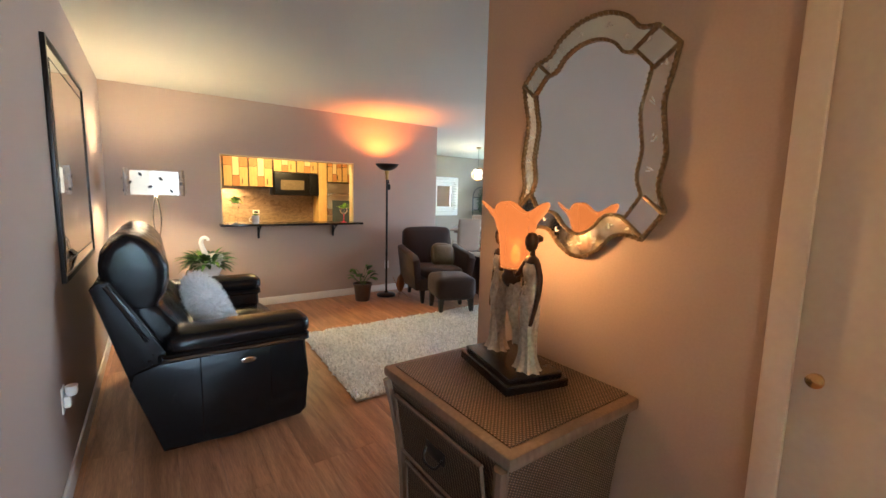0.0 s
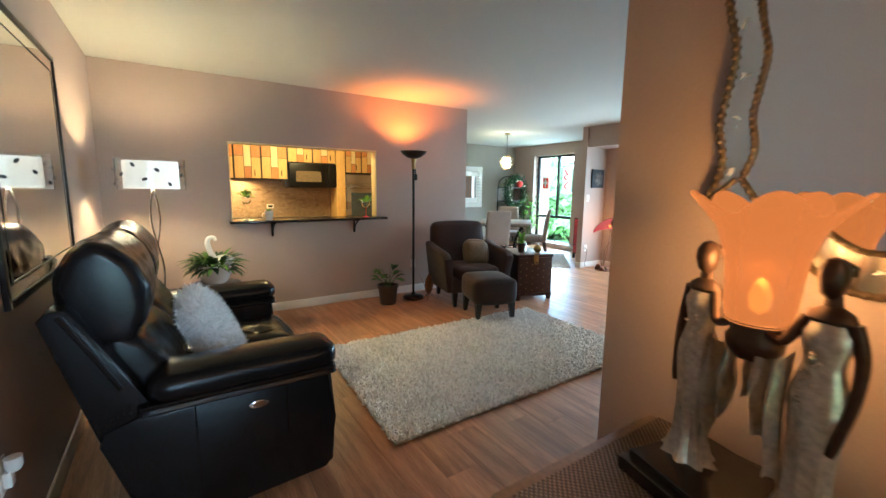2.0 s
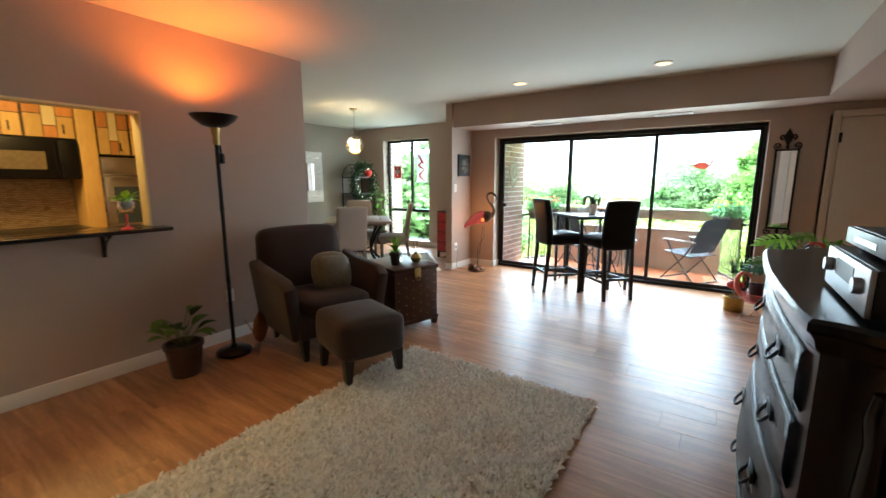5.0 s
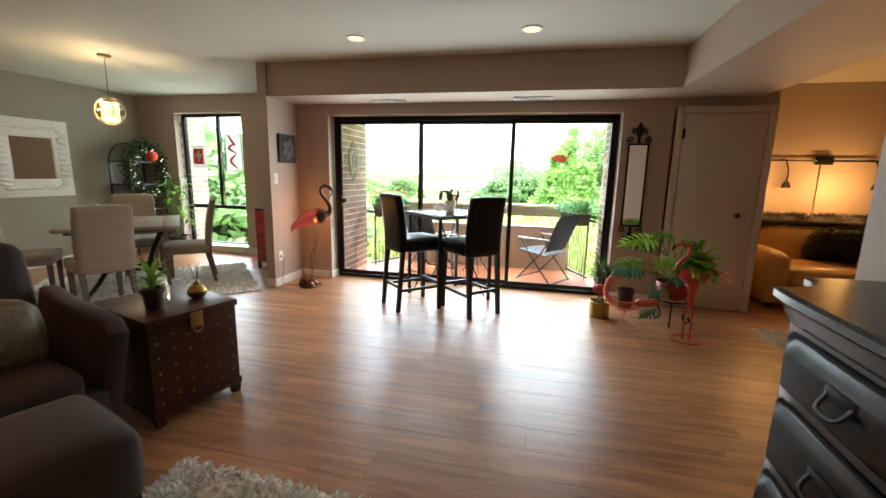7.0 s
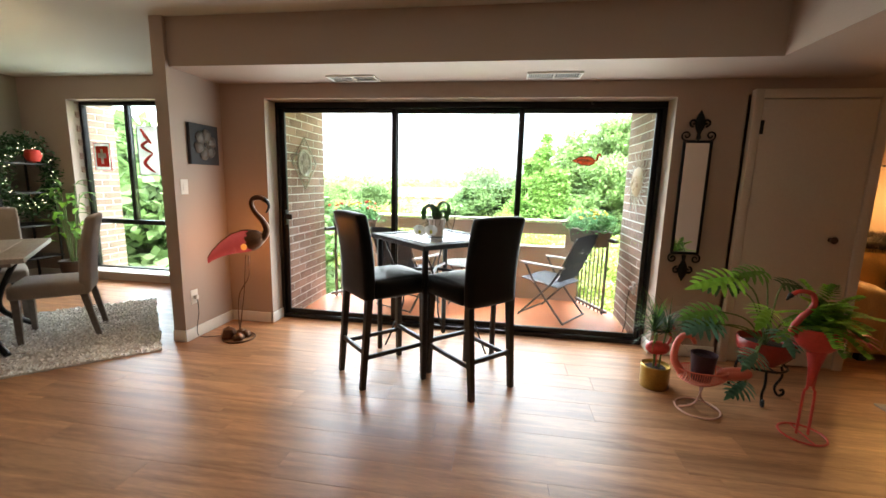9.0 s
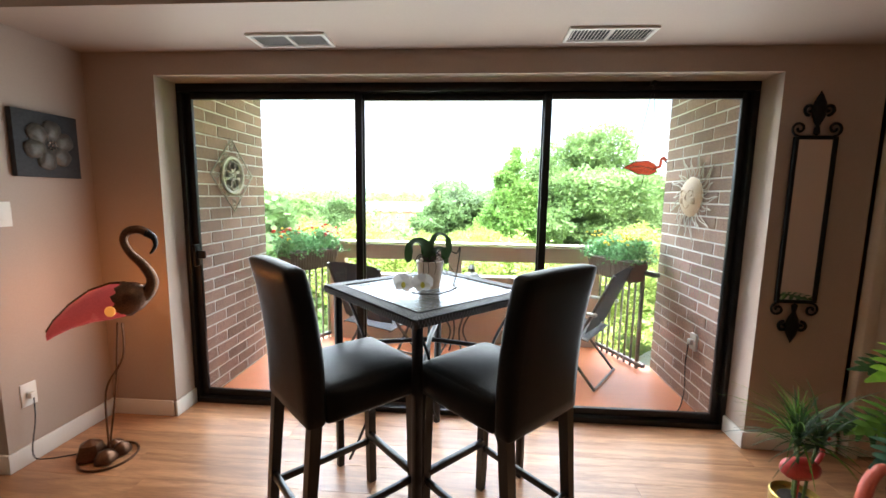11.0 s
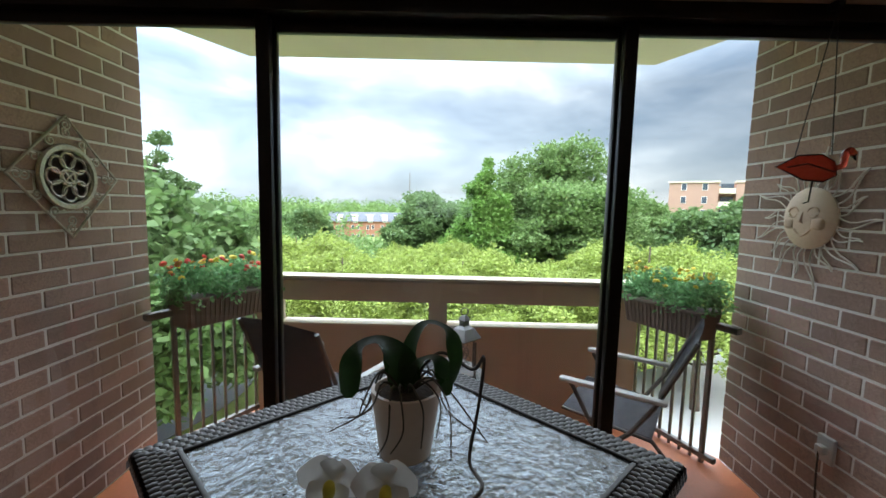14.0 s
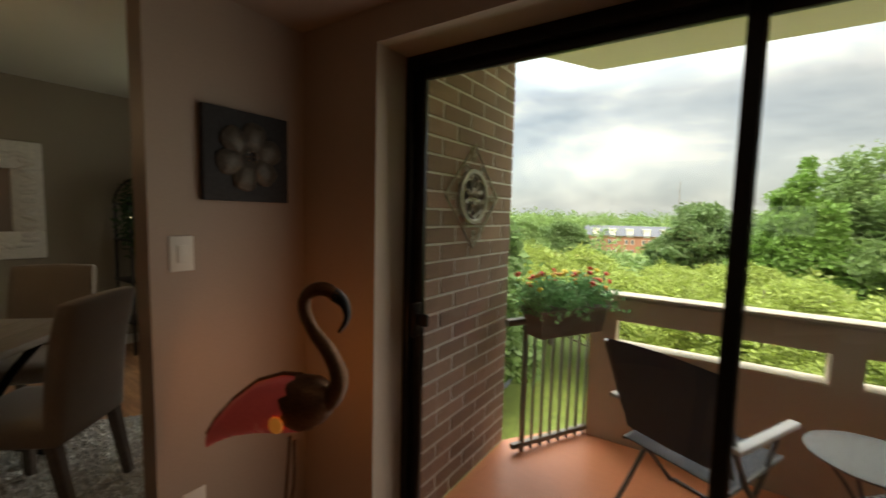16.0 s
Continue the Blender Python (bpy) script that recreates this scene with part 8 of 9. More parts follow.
def upper_cabinet(x0, x1, z0, z1, seed):
    rng = random.Random(seed)
    t = thing("wall_cabinet", "wall cabinet with a patchwork of honey and orange wood blocks", "cabinet", (0, 0, 0), group="patchwork kitchen cabinets")
    part("body", boxes((x0, x1, 7.97, 8.28, z0, z1)), M["cab_dark"], t, soft=0)
    dr = part("door", boxes((x0 + 0.006, x1 - 0.006, 7.955, 7.97, z0 + 0.004, z1 - 0.004)), M["cab_dark"], t, soft=0)
    w = x1 - x0 - 0.016
    cols = (0.36, 0.28, 0.36)
    x = x0 + 0.008
    for c, share in enumerate(cols):
        cw = w * share
        z = z0 + 0.008
        H = z1 - z0 - 0.016
        cuts = ((0.42, 0.30, 0.28), (0.22, 0.52, 0.26), (0.40, 0.24, 0.36))[c] if H > 0.5 else ((0.3, 0.7), (0.55, 0.45), (0.3, 0.7))[c]
        for i, k in enumerate(cuts):
            h = H * k
            mat = M["cream_block"] if c == 1 and i % 2 == 1 else M["orange_block"] if (i + c) % 2 == 1 or (c == 1 and rng.random() < 0.5) else M["honey"]
            part("panel", boxes((x + 0.004, x + cw - 0.004, 7.945, 7.955, z + 0.004, z + h - 0.004)), mat, dr, soft=0)
            z += h
        x += cw
    part("handle", boxes((x1 - 0.10, x1 - 0.088, 7.93, 7.945, z0 + 0.05, z0 + 0.14), bevel=0.003), M["black_metal"], dr)


for k, (a, b) in enumerate(((0.28, 0.66), (0.66, 1.05), (1.05, 1.44), (1.44, 1.82), (1.82, 2.205))):
    upper_cabinet(a, b, 1.53, 2.34, k)
for k, (a, b) in enumerate(((2.21, 2.60), (2.60, 2.985))):
    upper_cabinet(a, b, 1.80, 2.34, 10 + k)
for k, (a, b) in enumerate(((3.15, 3.44), (3.44, 3.73))):
    upper_cabinet(a, b, 1.66, 2.34, 20 + k)
solid("tall_panel", boxes((2.99, 3.14, 7.93, 8.28, 0, 2.34), (3.74, 3.90, 7.93, 8.28, 0, 2.34), bevel=0.003), M["kitchen_yellow"], "honey wood end panels beside the oven", "cabinet", "structure")
solid("cabinet_cornice", boxes((0.28, 3.9, 7.93, 8.28, 2.345, 2.53)), M["kitchen_yellow"], "honey wood filler above the cabinets", "trim", "structure", soft=0)
mw = thing("microwave", "black over-range microwave under the cabinets", "microwave", (2.60, 7.93, 1.41))
part("case", boxes((-0.38, 0.38, 0.0, 0.35, 0, 0.385), bevel=0.006), M["black_metal"], mw)
md = part("door", boxes((-0.375, 0.22, -0.025, -0.002, 0.01, 0.375), bevel=0.005), M["black_metal"], mw)
part("window", boxes((-0.28, 0.12, -0.028, -0.025, 0.09, 0.26)), material("tinted_oven_glass", (0.16, 0.12, 0.07), 0.15, 0, 0.2, 3, 30, 0.0), md, soft=0)
part("handle", tube(bmesh.new(), [(0.19, -0.05, 0.06), (0.19, -0.05, 0.33)], 0.009, 8), M["black_metal"], md)
part("control_panel", boxes((0.225, 0.375, -0.025, -0.002, 0.01, 0.375), bevel=0.004), M["black_metal"], mw)
ov = thing("wall_oven", "stainless steel wall oven with a dark glass door", "oven", (3.44, 7.93, 0.75))
SS = material("stainless_steel", (0.5, 0.5, 0.5), 0.28, 1.0, 0.06, 4, 120, 0.03, stretch=(0.1, 1, 1))
part("case", boxes((-0.29, 0.29, 0.0, 0.34, 0, 0.89)), SS, ov, soft=0)
part("control_panel", boxes((-0.285, 0.285, -0.02, -0.001, 0.74, 0.88), bevel=0.003), SS, ov)
dd = part("door", boxes((-0.285, 0.285, -0.025, -0.001, 0.06, 0.72), bevel=0.004), SS, ov)
part("window", boxes((-0.21, 0.21, -0.028, -0.025, 0.18, 0.58)), M["far_glass"], dd, soft=0)
part("handle", tube(bmesh.new(), [(-0.23, -0.06, 0.66), (0.23, -0.06, 0.66)], 0.011, 8), SS, dd)
solid("oven_housing", boxes((3.145, 3.735, 7.935, 8.28, 0, 0.745)), M["cab_dark"], "dark cabinet housing under the oven", "cabinet", "structure", soft=0)
bc = thing("base_cabinet", "honey wood base cabinets under the kitchen counter", "cabinet")
part("body", boxes((0.3, 2.985, 7.70, 8.28, 0, 0.88)), M["kitchen_yellow"], bc, soft=0)
wt = solid("worktop", boxes((0.28, 2.985, 7.66, 8.28, 0.882, 0.92), bevel=0.004), M["black_wood"], "black kitchen worktop over the cabinets", "worktop")


def mosaic_material():
    m = material("bronze_mosaic_tile", (0.34, 0.24, 0.14), 0.3, 0.2, 0.2, 12, 60, 0.0)
    n, l = m.node_tree.nodes, m.node_tree.links
    p = n["Principled BSDF"]
    co, mp, bk = n.new("ShaderNodeTexCoord"), n.new("ShaderNodeMapping"), n.new("ShaderNodeTexBrick")
    mp.inputs["Rotation"].default_value = (radians(90), 0, 0)
    bk.inputs["Scale"].default_value = 1.0
    bk.inputs["Brick Width"].default_value, bk.inputs["Row Height"].default_value, bk.inputs["Mortar Size"].default_value = 0.05, 0.018, 0.0018
    bk.inputs["Color1"].default_value, bk.inputs["Color2"].default_value, bk.inputs["Mortar"].default_value = (0.46, 0.33, 0.20, 1), (0.30, 0.20, 0.11, 1), (0.10, 0.07, 0.05, 1)
    l.new(co.outputs["Object"], mp.inputs["Vector"])
    l.new(mp.outputs["Vector"], bk.inputs["Vector"])
    l.new(bk.outputs["Color"], p.inputs["Base Color"])
    bp = n.new("ShaderNodeBump")
    bp.inputs["Distance"].default_value = 0.003
    bp.invert = True
    l.new(bk.outputs["Fac"], bp.inputs["Height"])
    l.new(bp.outputs["Normal"], p.inputs["Normal"])
    return m


solid("backsplash", boxes((0.28, 2.985, 8.268, 8.279, 0.922, 1.80)), mosaic_material(), "bronze glass mosaic tile backsplash", "backsplash", "structure", soft=0)
solid("wall_kitchen_tint", boxes((0.102, 0.108, 6.10, 8.28, 0, 2.5)), M["kitchen_yellow"], "honey painted kitchen side wall", "wall", "structure", soft=0)
ko = thing("wall_outlet", "white outlet in the backsplash", "outlet", (1.98, 8.268, 1.10))
part("cover_plate", boxes((-0.055, 0.055, -0.006, 0, -0.035, 0.035), bevel=0.002), M["white"], ko)
part("socket", boxes((-0.035, 0.035, -0.009, -0.006, -0.016, 0.016), bevel=0.002), M["black_metal"], ko)

# ---- dining room ----
M["taupe_cloth"] = material("taupe_linen", (0.33, 0.265, 0.215), 0.9, 0, 0.12, 6, 220, 0.35, sheen=0.2)
M["table_wood"] = material("grey_washed_wood", (0.30, 0.25, 0.20), 0.5, 0, 0.25, 3, 50, 0.12, stretch=(0.25, 2, 1))
M["grey_leg"] = material("weathered_leg_wood", (0.16, 0.125, 0.10), 0.6, 0, 0.2, 5, 50, 0.1)
dt = thing("dining_table", "grey-washed plank dining table on curved iron legs", "table", (6.36, 7.45, 0), 45)
for k in range(6):
    part("plank", boxes((-0.58, 0.58, -0.52 + 0.1735 * k, -0.52 + 0.1735 * (k + 1) - 0.003, 0.735, 0.77), bevel=0.003), M["table_wood"], dt)
part("apron", boxes((-0.5, 0.5, -0.44, 0.44, 0.70, 0.735)), M["grey_leg"], dt, soft=0)
for x in (-1, 1):
    for y in (-1, 1):
        part("leg", tube(bmesh.new(), curve_through([(x * 0.42, y * 0.36, 0.70), (x * 0.30, y * 0.26, 0.50), (x * 0.24, y * 0.2, 0.25), (x * 0.42, y * 0.34, 0.035)], 6), 0.022, 8), M["iron"], dt)
part("stretcher", tube(bmesh.new(), [(-0.25, -0.2, 0.25), (0, 0, 0.22), (0.25, 0.2, 0.25)], 0.014, 8), M["iron"], dt)
part("stretcher", tube(bmesh.new(), [(-0.25, 0.2, 0.25), (0, 0, 0.245), (0.25, -0.2, 0.25)], 0.014, 8), M["iron"], dt)


def dining_chair():
    t = thing("dining_chair", "taupe linen upholstered dining chair with wooden legs", "chair", (6.79, 7.06, 0), 131, "chairs round the dining table")
    bm = bmesh.new()
    cushion(bm, -0.24, 0.24, -0.23, 0.23, 0.38, 0.49, 0.015, edge=0.5)
    part("seat", bm, M["taupe_cloth"], t)
    bm = bmesh.new()
    cushion(bm, -0.035, 0.035, -0.225, 0.225, 0.0, 0.64, 0.008, edge=0.7, n=9)
    for v in bm.verts:
        v.co.x -= 0.22 * max(0, v.co.z - 0.1) ** 2 + 0.035 * v.co.z
    bmesh.ops.transform(bm, matrix=Matrix.Translation((-0.22, 0, 0.38)), verts=bm.verts)
    part("backrest", bm, M["taupe_cloth"], t)
    for x, y in ((-0.21, -0.19), (-0.21, 0.19), (0.20, -0.19), (0.20, 0.19)):
        bm = bmesh.new()
        tapered_leg(bm, x, y, 0.012, 0.39, 0.024, 0.018, (-0.07 if x < 0 else 0, 0))
        part("leg", bm, M["grey_leg"], t)
    return t


dc = dining_chair()
for x, y, a in ((5.79, 7.12, 66), (6.95, 7.95, 235), (5.75, 8.0, 315)):
    copy_thing(dc, pose(x, y, 0, 0, 0, a))
shag_rug("dining_rug", "pale shaggy rug under the dining table", [(6.68, 5.99), (7.84, 7.14), (6.30, 8.70), (5.12, 7.56)], 9000, M["rug"], pile=0.024)

pd = thing("pendant_light", "round glass globe pendant lamp on a thin cord", "pendant lamp", (6.37, 7.48, 0))
part("canopy", lathe(bmesh.new(), [(0.06, CEIL - 0.001), (0.058, CEIL - 0.02), (0.01, CEIL - 0.03)], sides=24), M["brass"], pd)
part("cord", tube(bmesh.new(), [(0, 0, CEIL - 0.02), (0, 0, 2.10)], 0.003, 6), M["black_metal"], pd)
part("globe", lathe(bmesh.new(), [(0.02, 2.105), (0.08, 2.085), (0.125, 2.03), (0.14, 1.96), (0.125, 1.89), (0.08, 1.84), (0.0, 1.82)][::-1], sides=32), M["clear_glass"], pd).visible_shadow = False
for k in range(3):
    bm = tube(bmesh.new(), arc((0, 0, 1.96), 0.143, 0, 350, 36, "xz"), 0.005, 5, closed=True)
    bmesh.ops.transform(bm, matrix=pose(0, 0, 0, 0, 0, 60 * k), verts=bm.verts)
    part("band", bm, M["brass"], pd)
part("inner_shade", lathe(bmesh.new(), [(0.055, 1.90), (0.055, 2.02), (0.052, 2.02), (0.052, 1.90)], sides=24), material("amber_pendant_glass", (0.9, 0.7, 0.4), 0.3, glow=((1.0, 0.66, 0.30), 0.35)), pd).visible_shadow = False

dm = thing("carved_mirror", "white carved driftwood mirror on the dining wall", "mirror", (6.90, 9.5, 1.465))
WC = material("whitewashed_carving", (0.72, 0.70, 0.64), 0.7, 0, 0.2, 30, 90, 0.7)
part("frame", boxes((-0.45, 0.45, -0.03, 0, 0.27, 0.51), (-0.45, 0.45, -0.03, 0, -0.51, -0.27), (-0.45, -0.24, -0.03, 0, -0.27, 0.27), (0.24, 0.45, -0.03, 0, -0.27, 0.27), bevel=0.01), WC, dm)
part("mirror_glass", boxes((-0.24, 0.24, -0.012, -0.004, -0.27, 0.27)), M["mirror"], dm, soft=0)
rng = random.Random(9)
for k in range(44):
    a = k / 44 * math.tau
    x, z = 0.345 * max(-1, min(1, 1.35 * math.cos(a))), 0.39 * max(-1, min(1, 1.35 * math.sin(a)))
    bm = bmesh.new()
    cushion(bm, -0.055, 0.055, -0.012, 0.012, -0.018, 0.018, 0.004, edge=0.9, n=3, m=pose(x, -0.036, z, 0, rng.uniform(-25, 25), 0))
    part("carving", bm, WC, dm)

et = thing("corner_shelf", "dark arched corner shelf stand", "shelf", (8.15, 9.17, 0), 0)
for z in (0.30, 0.70, 1.10, 1.45):
    part("shelf_board", boxes((-0.32, 0.30, -0.15, 0.27, z, z + 0.02), bevel=0.004), M["black_wood"], et)
for x in (-0.31, 0.27):
    for y in (-0.14, 0.25):
        part("post", boxes((x, x + 0.02, y, y + 0.02, 0, 1.47)), M["black_wood"], et, soft=0)
part("arch", tube(bmesh.new(), arc((-0.01, 0.25, 1.45), 0.30, 0, 180, 20, "xz"), 0.011, 6), M["black_wood"], et)
gl = thing("garland", "green garland with small warm fairy lights on the shelf", "garland", (8.15, 9.17, 0))
rg = np.random.default_rng(31)
n = 2600
ang = rg.uniform(0, math.tau, n)
rr = rg.normal(0.30, 0.05, n)
pp = np.stack([rr * np.cos(ang), rg.normal(-0.10, 0.05, n), 1.32 + 1.25 * rr * np.sin(ang)], axis=1)
aa = rg.normal(0, 1, (n, 3))
aa /= np.linalg.norm(aa, axis=1)[:, None]
bb = np.cross(aa, rg.normal(0, 1, (n, 3)))
bb /= np.linalg.norm(bb, axis=1)[:, None]
part("foliage", card_mesh("foliage", np.stack([pp - aa * 0.03, pp + bb * 0.012, pp + aa * 0.03, pp - bb * 0.012], axis=1).reshape(-1, 3)), M["leaf_dark"], gl, soft=0)["kind"] = "stuff"
lb = lathe(bmesh.new(), [(0, -0.006), (0.006, 0), (0, 0.006)], sides=6)
fl = mesh_from(lb, "fairy_light")
fl.materials.append(material("fairy_light_glow", (1, 0.9, 0.7), 0.4, glow=((1.0, 0.85, 0.6), 1.2)))
for k in range(46):
    ob = new("fairy_light", fl)
    ob.parent = gl
    a = k * 2.39996
    ob.location = ((0.22 + 0.012 * (k % 9)) * math.cos(a), -0.19 + 0.01 * (k % 4), 1.32 + (0.30 + 0.013 * (k % 8)) * math.sin(a))
part("red_bauble", lathe(bmesh.new(), [(0, -0.09), (0.06, -0.07), (0.085, 0), (0.065, 0.06), (0.0, 0.075)], centre=(0.06, -0.17, 1.56), sides=20), M["red_flower"], gl)
fp = thing("potted_plant", "tall leafy plant beside the dining window", "plant", (8.30, 8.72, 0))
part("pot", pot_mesh(0.11, 0.14, 0.28), M["brown_pot"], fp)
rng = random.Random(15)
for k in range(46):
    a, h, r = rng.uniform(0, math.tau), rng.uniform(0.45, 1.2), rng.uniform(0.03, 0.16)
    p = Vector((r * math.cos(a), r * math.sin(a), h))
    if k % 4 == 0:
        part("stem", tube(bmesh.new(), [(0.02 * math.cos(a), 0.02 * math.sin(a), 0.25), p], 0.005, 5), M["stalk"], fp)
    bm = bmesh.new()
    leaf_mesh(bm, p, p + Vector((0.17 * math.cos(a), 0.17 * math.sin(a), rng.uniform(-0.05, 0.1))), 0.035, 0.2, n=5)
    part("leaf", bm, M["leaf_bright" if k % 3 == 0 else "leaf_green"], fp, soft=80)
cp = thing("centrepiece_plant", "small green plant in a white pot on the dining table", "plant", (6.15, 7.45, 0.77))
part("pot", pot_mesh(0.05, 0.065, 0.10), M["white"], cp)
for k in range(22):
    a = k * 2.4
    bm = bmesh.new()
    leaf_mesh(bm, (0.02 * math.cos(a), 0.02 * math.sin(a), 0.08), (0.13 * math.cos(a), 0.13 * math.sin(a), 0.13 + 0.1 * (k % 3) / 2), 0.02, 0.2, n=5)
    part("leaf", bm, M["leaf_bright"], cp, soft=80)
rc = thing("red_drawer_stand", "narrow red lacquer drawer stand with dark edges", "cabinet", (7.66, 6.42, 0))
RL = material("red_lacquer", (0.42, 0.03, 0.03), 0.35, 0, 0.15, 6, 60, 0.05)
part("body", boxes((0.0, 0.34, 0.0, 0.34, 0.10, 0.85), bevel=0.006), M["black_wood"], rc)
for k in range(4):
    d = part("drawer", boxes((-0.012, 0.0, 0.02, 0.32, 0.12 + 0.18 * k, 0.285 + 0.18 * k), bevel=0.003), RL, rc)
    part("knob", lathe(bmesh.new(), [(0, -0.01), (0.012, 0), (0, 0.01)], centre=(-0.02, 0.17, 0.20 + 0.18 * k), sides=10), M["brass"], d)
part("side_panel", boxes((0.03, 0.31, 0.34, 0.348, 0.13, 0.82)), RL, rc, soft=0)
for x in (0.02, 0.32):
    for y in (0.02, 0.32):
        part("foot", boxes((x - 0.018, x + 0.018, y - 0.018, y + 0.018, 0, 0.10)), M["black_wood"], rc, soft=0)


def stained_panel(y, z, w, h, seed):
    t = thing("stained_glass_panel", "red and white stained glass panel hung on the window", "ornament", (8.655, y, z))
    part("backing", boxes((-0.004, 0.0, -w, w, -h, h)), M["panel_white"], t, soft=0)
    part("border", tube(bmesh.new(), [(-0.004, -w, -h), (-0.004, w, -h), (-0.004, w, h), (-0.004, -w, h)], 0.006, 5, closed=True), M["panel_red"] if seed else M["black_metal"], t)
    if seed:
        part("cross", boxes((-0.009, -0.005, -w * 0.75, w * 0.75, -h * 0.75, h * 0.75)), M["panel_red"], t, soft=0)
        part("motif", boxes((-0.013, -0.009, -w * 0.14, w * 0.14, -h * 0.55, h * 0.55), (-0.013, -0.009, -w * 0.5, -w * 0.141, -h * 0.12, h * 0.25), (-0.013, -0.009, w * 0.141, w * 0.5, -h * 0.12, h * 0.25)), M["panel_white"], t, soft=0)
    else:
        for k, (a, b, c) in enumerate((((-0.5, -0.9), (0.4, -0.5), (-0.4, -0.1)), ((-0.4, -0.1), (0.55, 0.2), (-0.2, 0.45)), ((-0.3, 0.3), (0.1, 0.55), (0.6, 0.9)))):
            part("petal", tube(bmesh.new(), curve_through([(-0.008, u * w, v * h) for u, v in (a, b, c)], 6), [0.006 + 0.016 * math.sin(math.pi * i / 12) for i in range(13)], 6), M["panel_red"], t)


M["panel_white"] = leafy("milky_glass", (0.75, 0.74, 0.70), (0.8, 0.8, 0.77), 0.3, 0.5)
M["panel_red"] = leafy("red_cathedral_glass", (0.6, 0.04, 0.03), (0.7, 0.07, 0.04), 0.3, 0.5)
stained_panel(8.52, 1.58, 0.12, 0.17, 1)
stained_panel(7.84, 1.66, 0.15, 0.30, 0)

# ---- den beyond the soffit ----
M["tan_leather"] = material("tan_leather", (0.50, 0.30, 0.10), 0.4, 0, 0.2, 5, 120, 0.25)
ds = thing("den_sofa", "tan leather sofa against the den wall", "sofa", (7.62, 0.50, 0))
part("base", boxes((0.05, 0.95, -2.2, -0.02, 0.06, 0.26), bevel=0.02), M["tan_leather"], ds)
for y in (-2.2, -0.26):
    bm = bmesh.new()
    cushion(bm, 0.0, 0.92, y, y + 0.26, 0.05, 0.62, 0.02, edge=0.8)
    part("armrest", bm, M["tan_leather"], ds)
for k in range(2):
    bm = bmesh.new()
    cushion(bm, 0.06, 0.70, -1.94 + 0.84 * k, -1.11 + 0.84 * k, 0.24, 0.46, 0.03, edge=0.6)
    part("seat_cushion", bm, M["tan_leather"], ds)
    bm = bmesh.new()
    cushion(bm, 0.66, 0.94, -1.94 + 0.84 * k, -1.11 + 0.84 * k, 0.36, 0.90, 0.03, edge=0.7)
    part("back_cushion", bm, M["tan_leather"], ds)
for s in (-2.1, -0.12):
    for x in (0.08, 0.88):
        part("foot", boxes((x - 0.03, x + 0.03, s - 0.03, s + 0.03, 0, 0.07)), M["black_wood"], ds, soft=0)
M["black_fur"] = material("black_brown_faux_fur", (0.03, 0.022, 0.018), 0.8, 0, 0.3, 9, 60, 0.1, island=0.5)
fluffy_pillow("fur_throw", "dark brown faux fur throw along the sofa back", (8.42, -0.62, 0.905), (0, 0, 0), (0.14, 0.95, 0.05), 3600, M["black_fur"], 0.06)
fluffy_pillow("fur_pillow", "black faux fur pillow on the tan sofa", (8.14, -0.42, 0.66), (0, 62, 0), (0.20, 0.26, 0.07), 3000, M["black_fur"], 0.05)
tr = thing("wall_track_lamp", "bronze wall track lamp with three gooseneck spots", "wall lamp", (8.62, 0, 1.63))
part("track", tube(bmesh.new(), [(-0.05, 0.30, 0), (-0.05, -1.5, 0)], 0.010, 8), M["black_metal"], tr)
part("mount", boxes((-0.07, 0.0, -0.48, -0.32, -0.05, 0.05), bevel=0.008), M["black_metal"], tr)
part("cord_cover", boxes((-0.02, 0.0, -0.405, -0.385, -0.75, -0.05)), M["wall"], tr, soft=0)
for y in (0.10, -0.80, -1.40):
    sp = part("gooseneck", tube(bmesh.new(), curve_through([(-0.05, y, 0), (-0.16, y - 0.03, 0.0), (-0.22, y - 0.05, -0.12), (-0.22, y - 0.05, -0.25)], 6), 0.008, 6), M["black_metal"], tr)
    part("spot_shade", lathe(bmesh.new(), [(0.05, -0.33), (0.035, -0.28), (0.015, -0.25)], centre=(-0.22, y - 0.05, 0), sides=16), M["black_metal"], sp)
shag_rug("den_rug", "beige patterned rug in the den", [(4.9, -1.6), (6.88, -1.6), (6.88, 0.90), (4.9, 0.90)], 7000, material("beige_rug_wool", (0.55, 0.46, 0.33), 0.95, 0, 0.25, 5, 60, 0.2, island=0.2), pile=0.014)


# ---- plant corner by the closet door ----
M["pink_metal"] = material("coral_pink_enamel", (0.55, 0.055, 0.05), 0.4, 0, 0.15, 10, 80, 0.08)
M["coral_wire"] = material("coral_wire_enamel", (0.72, 0.17, 0.12), 0.45, 0, 0.12, 12, 80, 0.08)
M["pale_pink_wire"] = material("pale_pink_wire", (0.66, 0.40, 0.33), 0.45, 0.2)
M["red_glaze"] = material("dark_red_glaze", (0.28, 0.03, 0.025), 0.25, 0, 0.2, 6, 60, 0.04)
M["gold_pot"] = material("brushed_gold_pot", (0.40, 0.28, 0.08), 0.35, 0.9, 0.2, 10, 90, 0.08)
M["purple_pot"] = material("aubergine_plastic_pot", (0.05, 0.018, 0.03), 0.5)


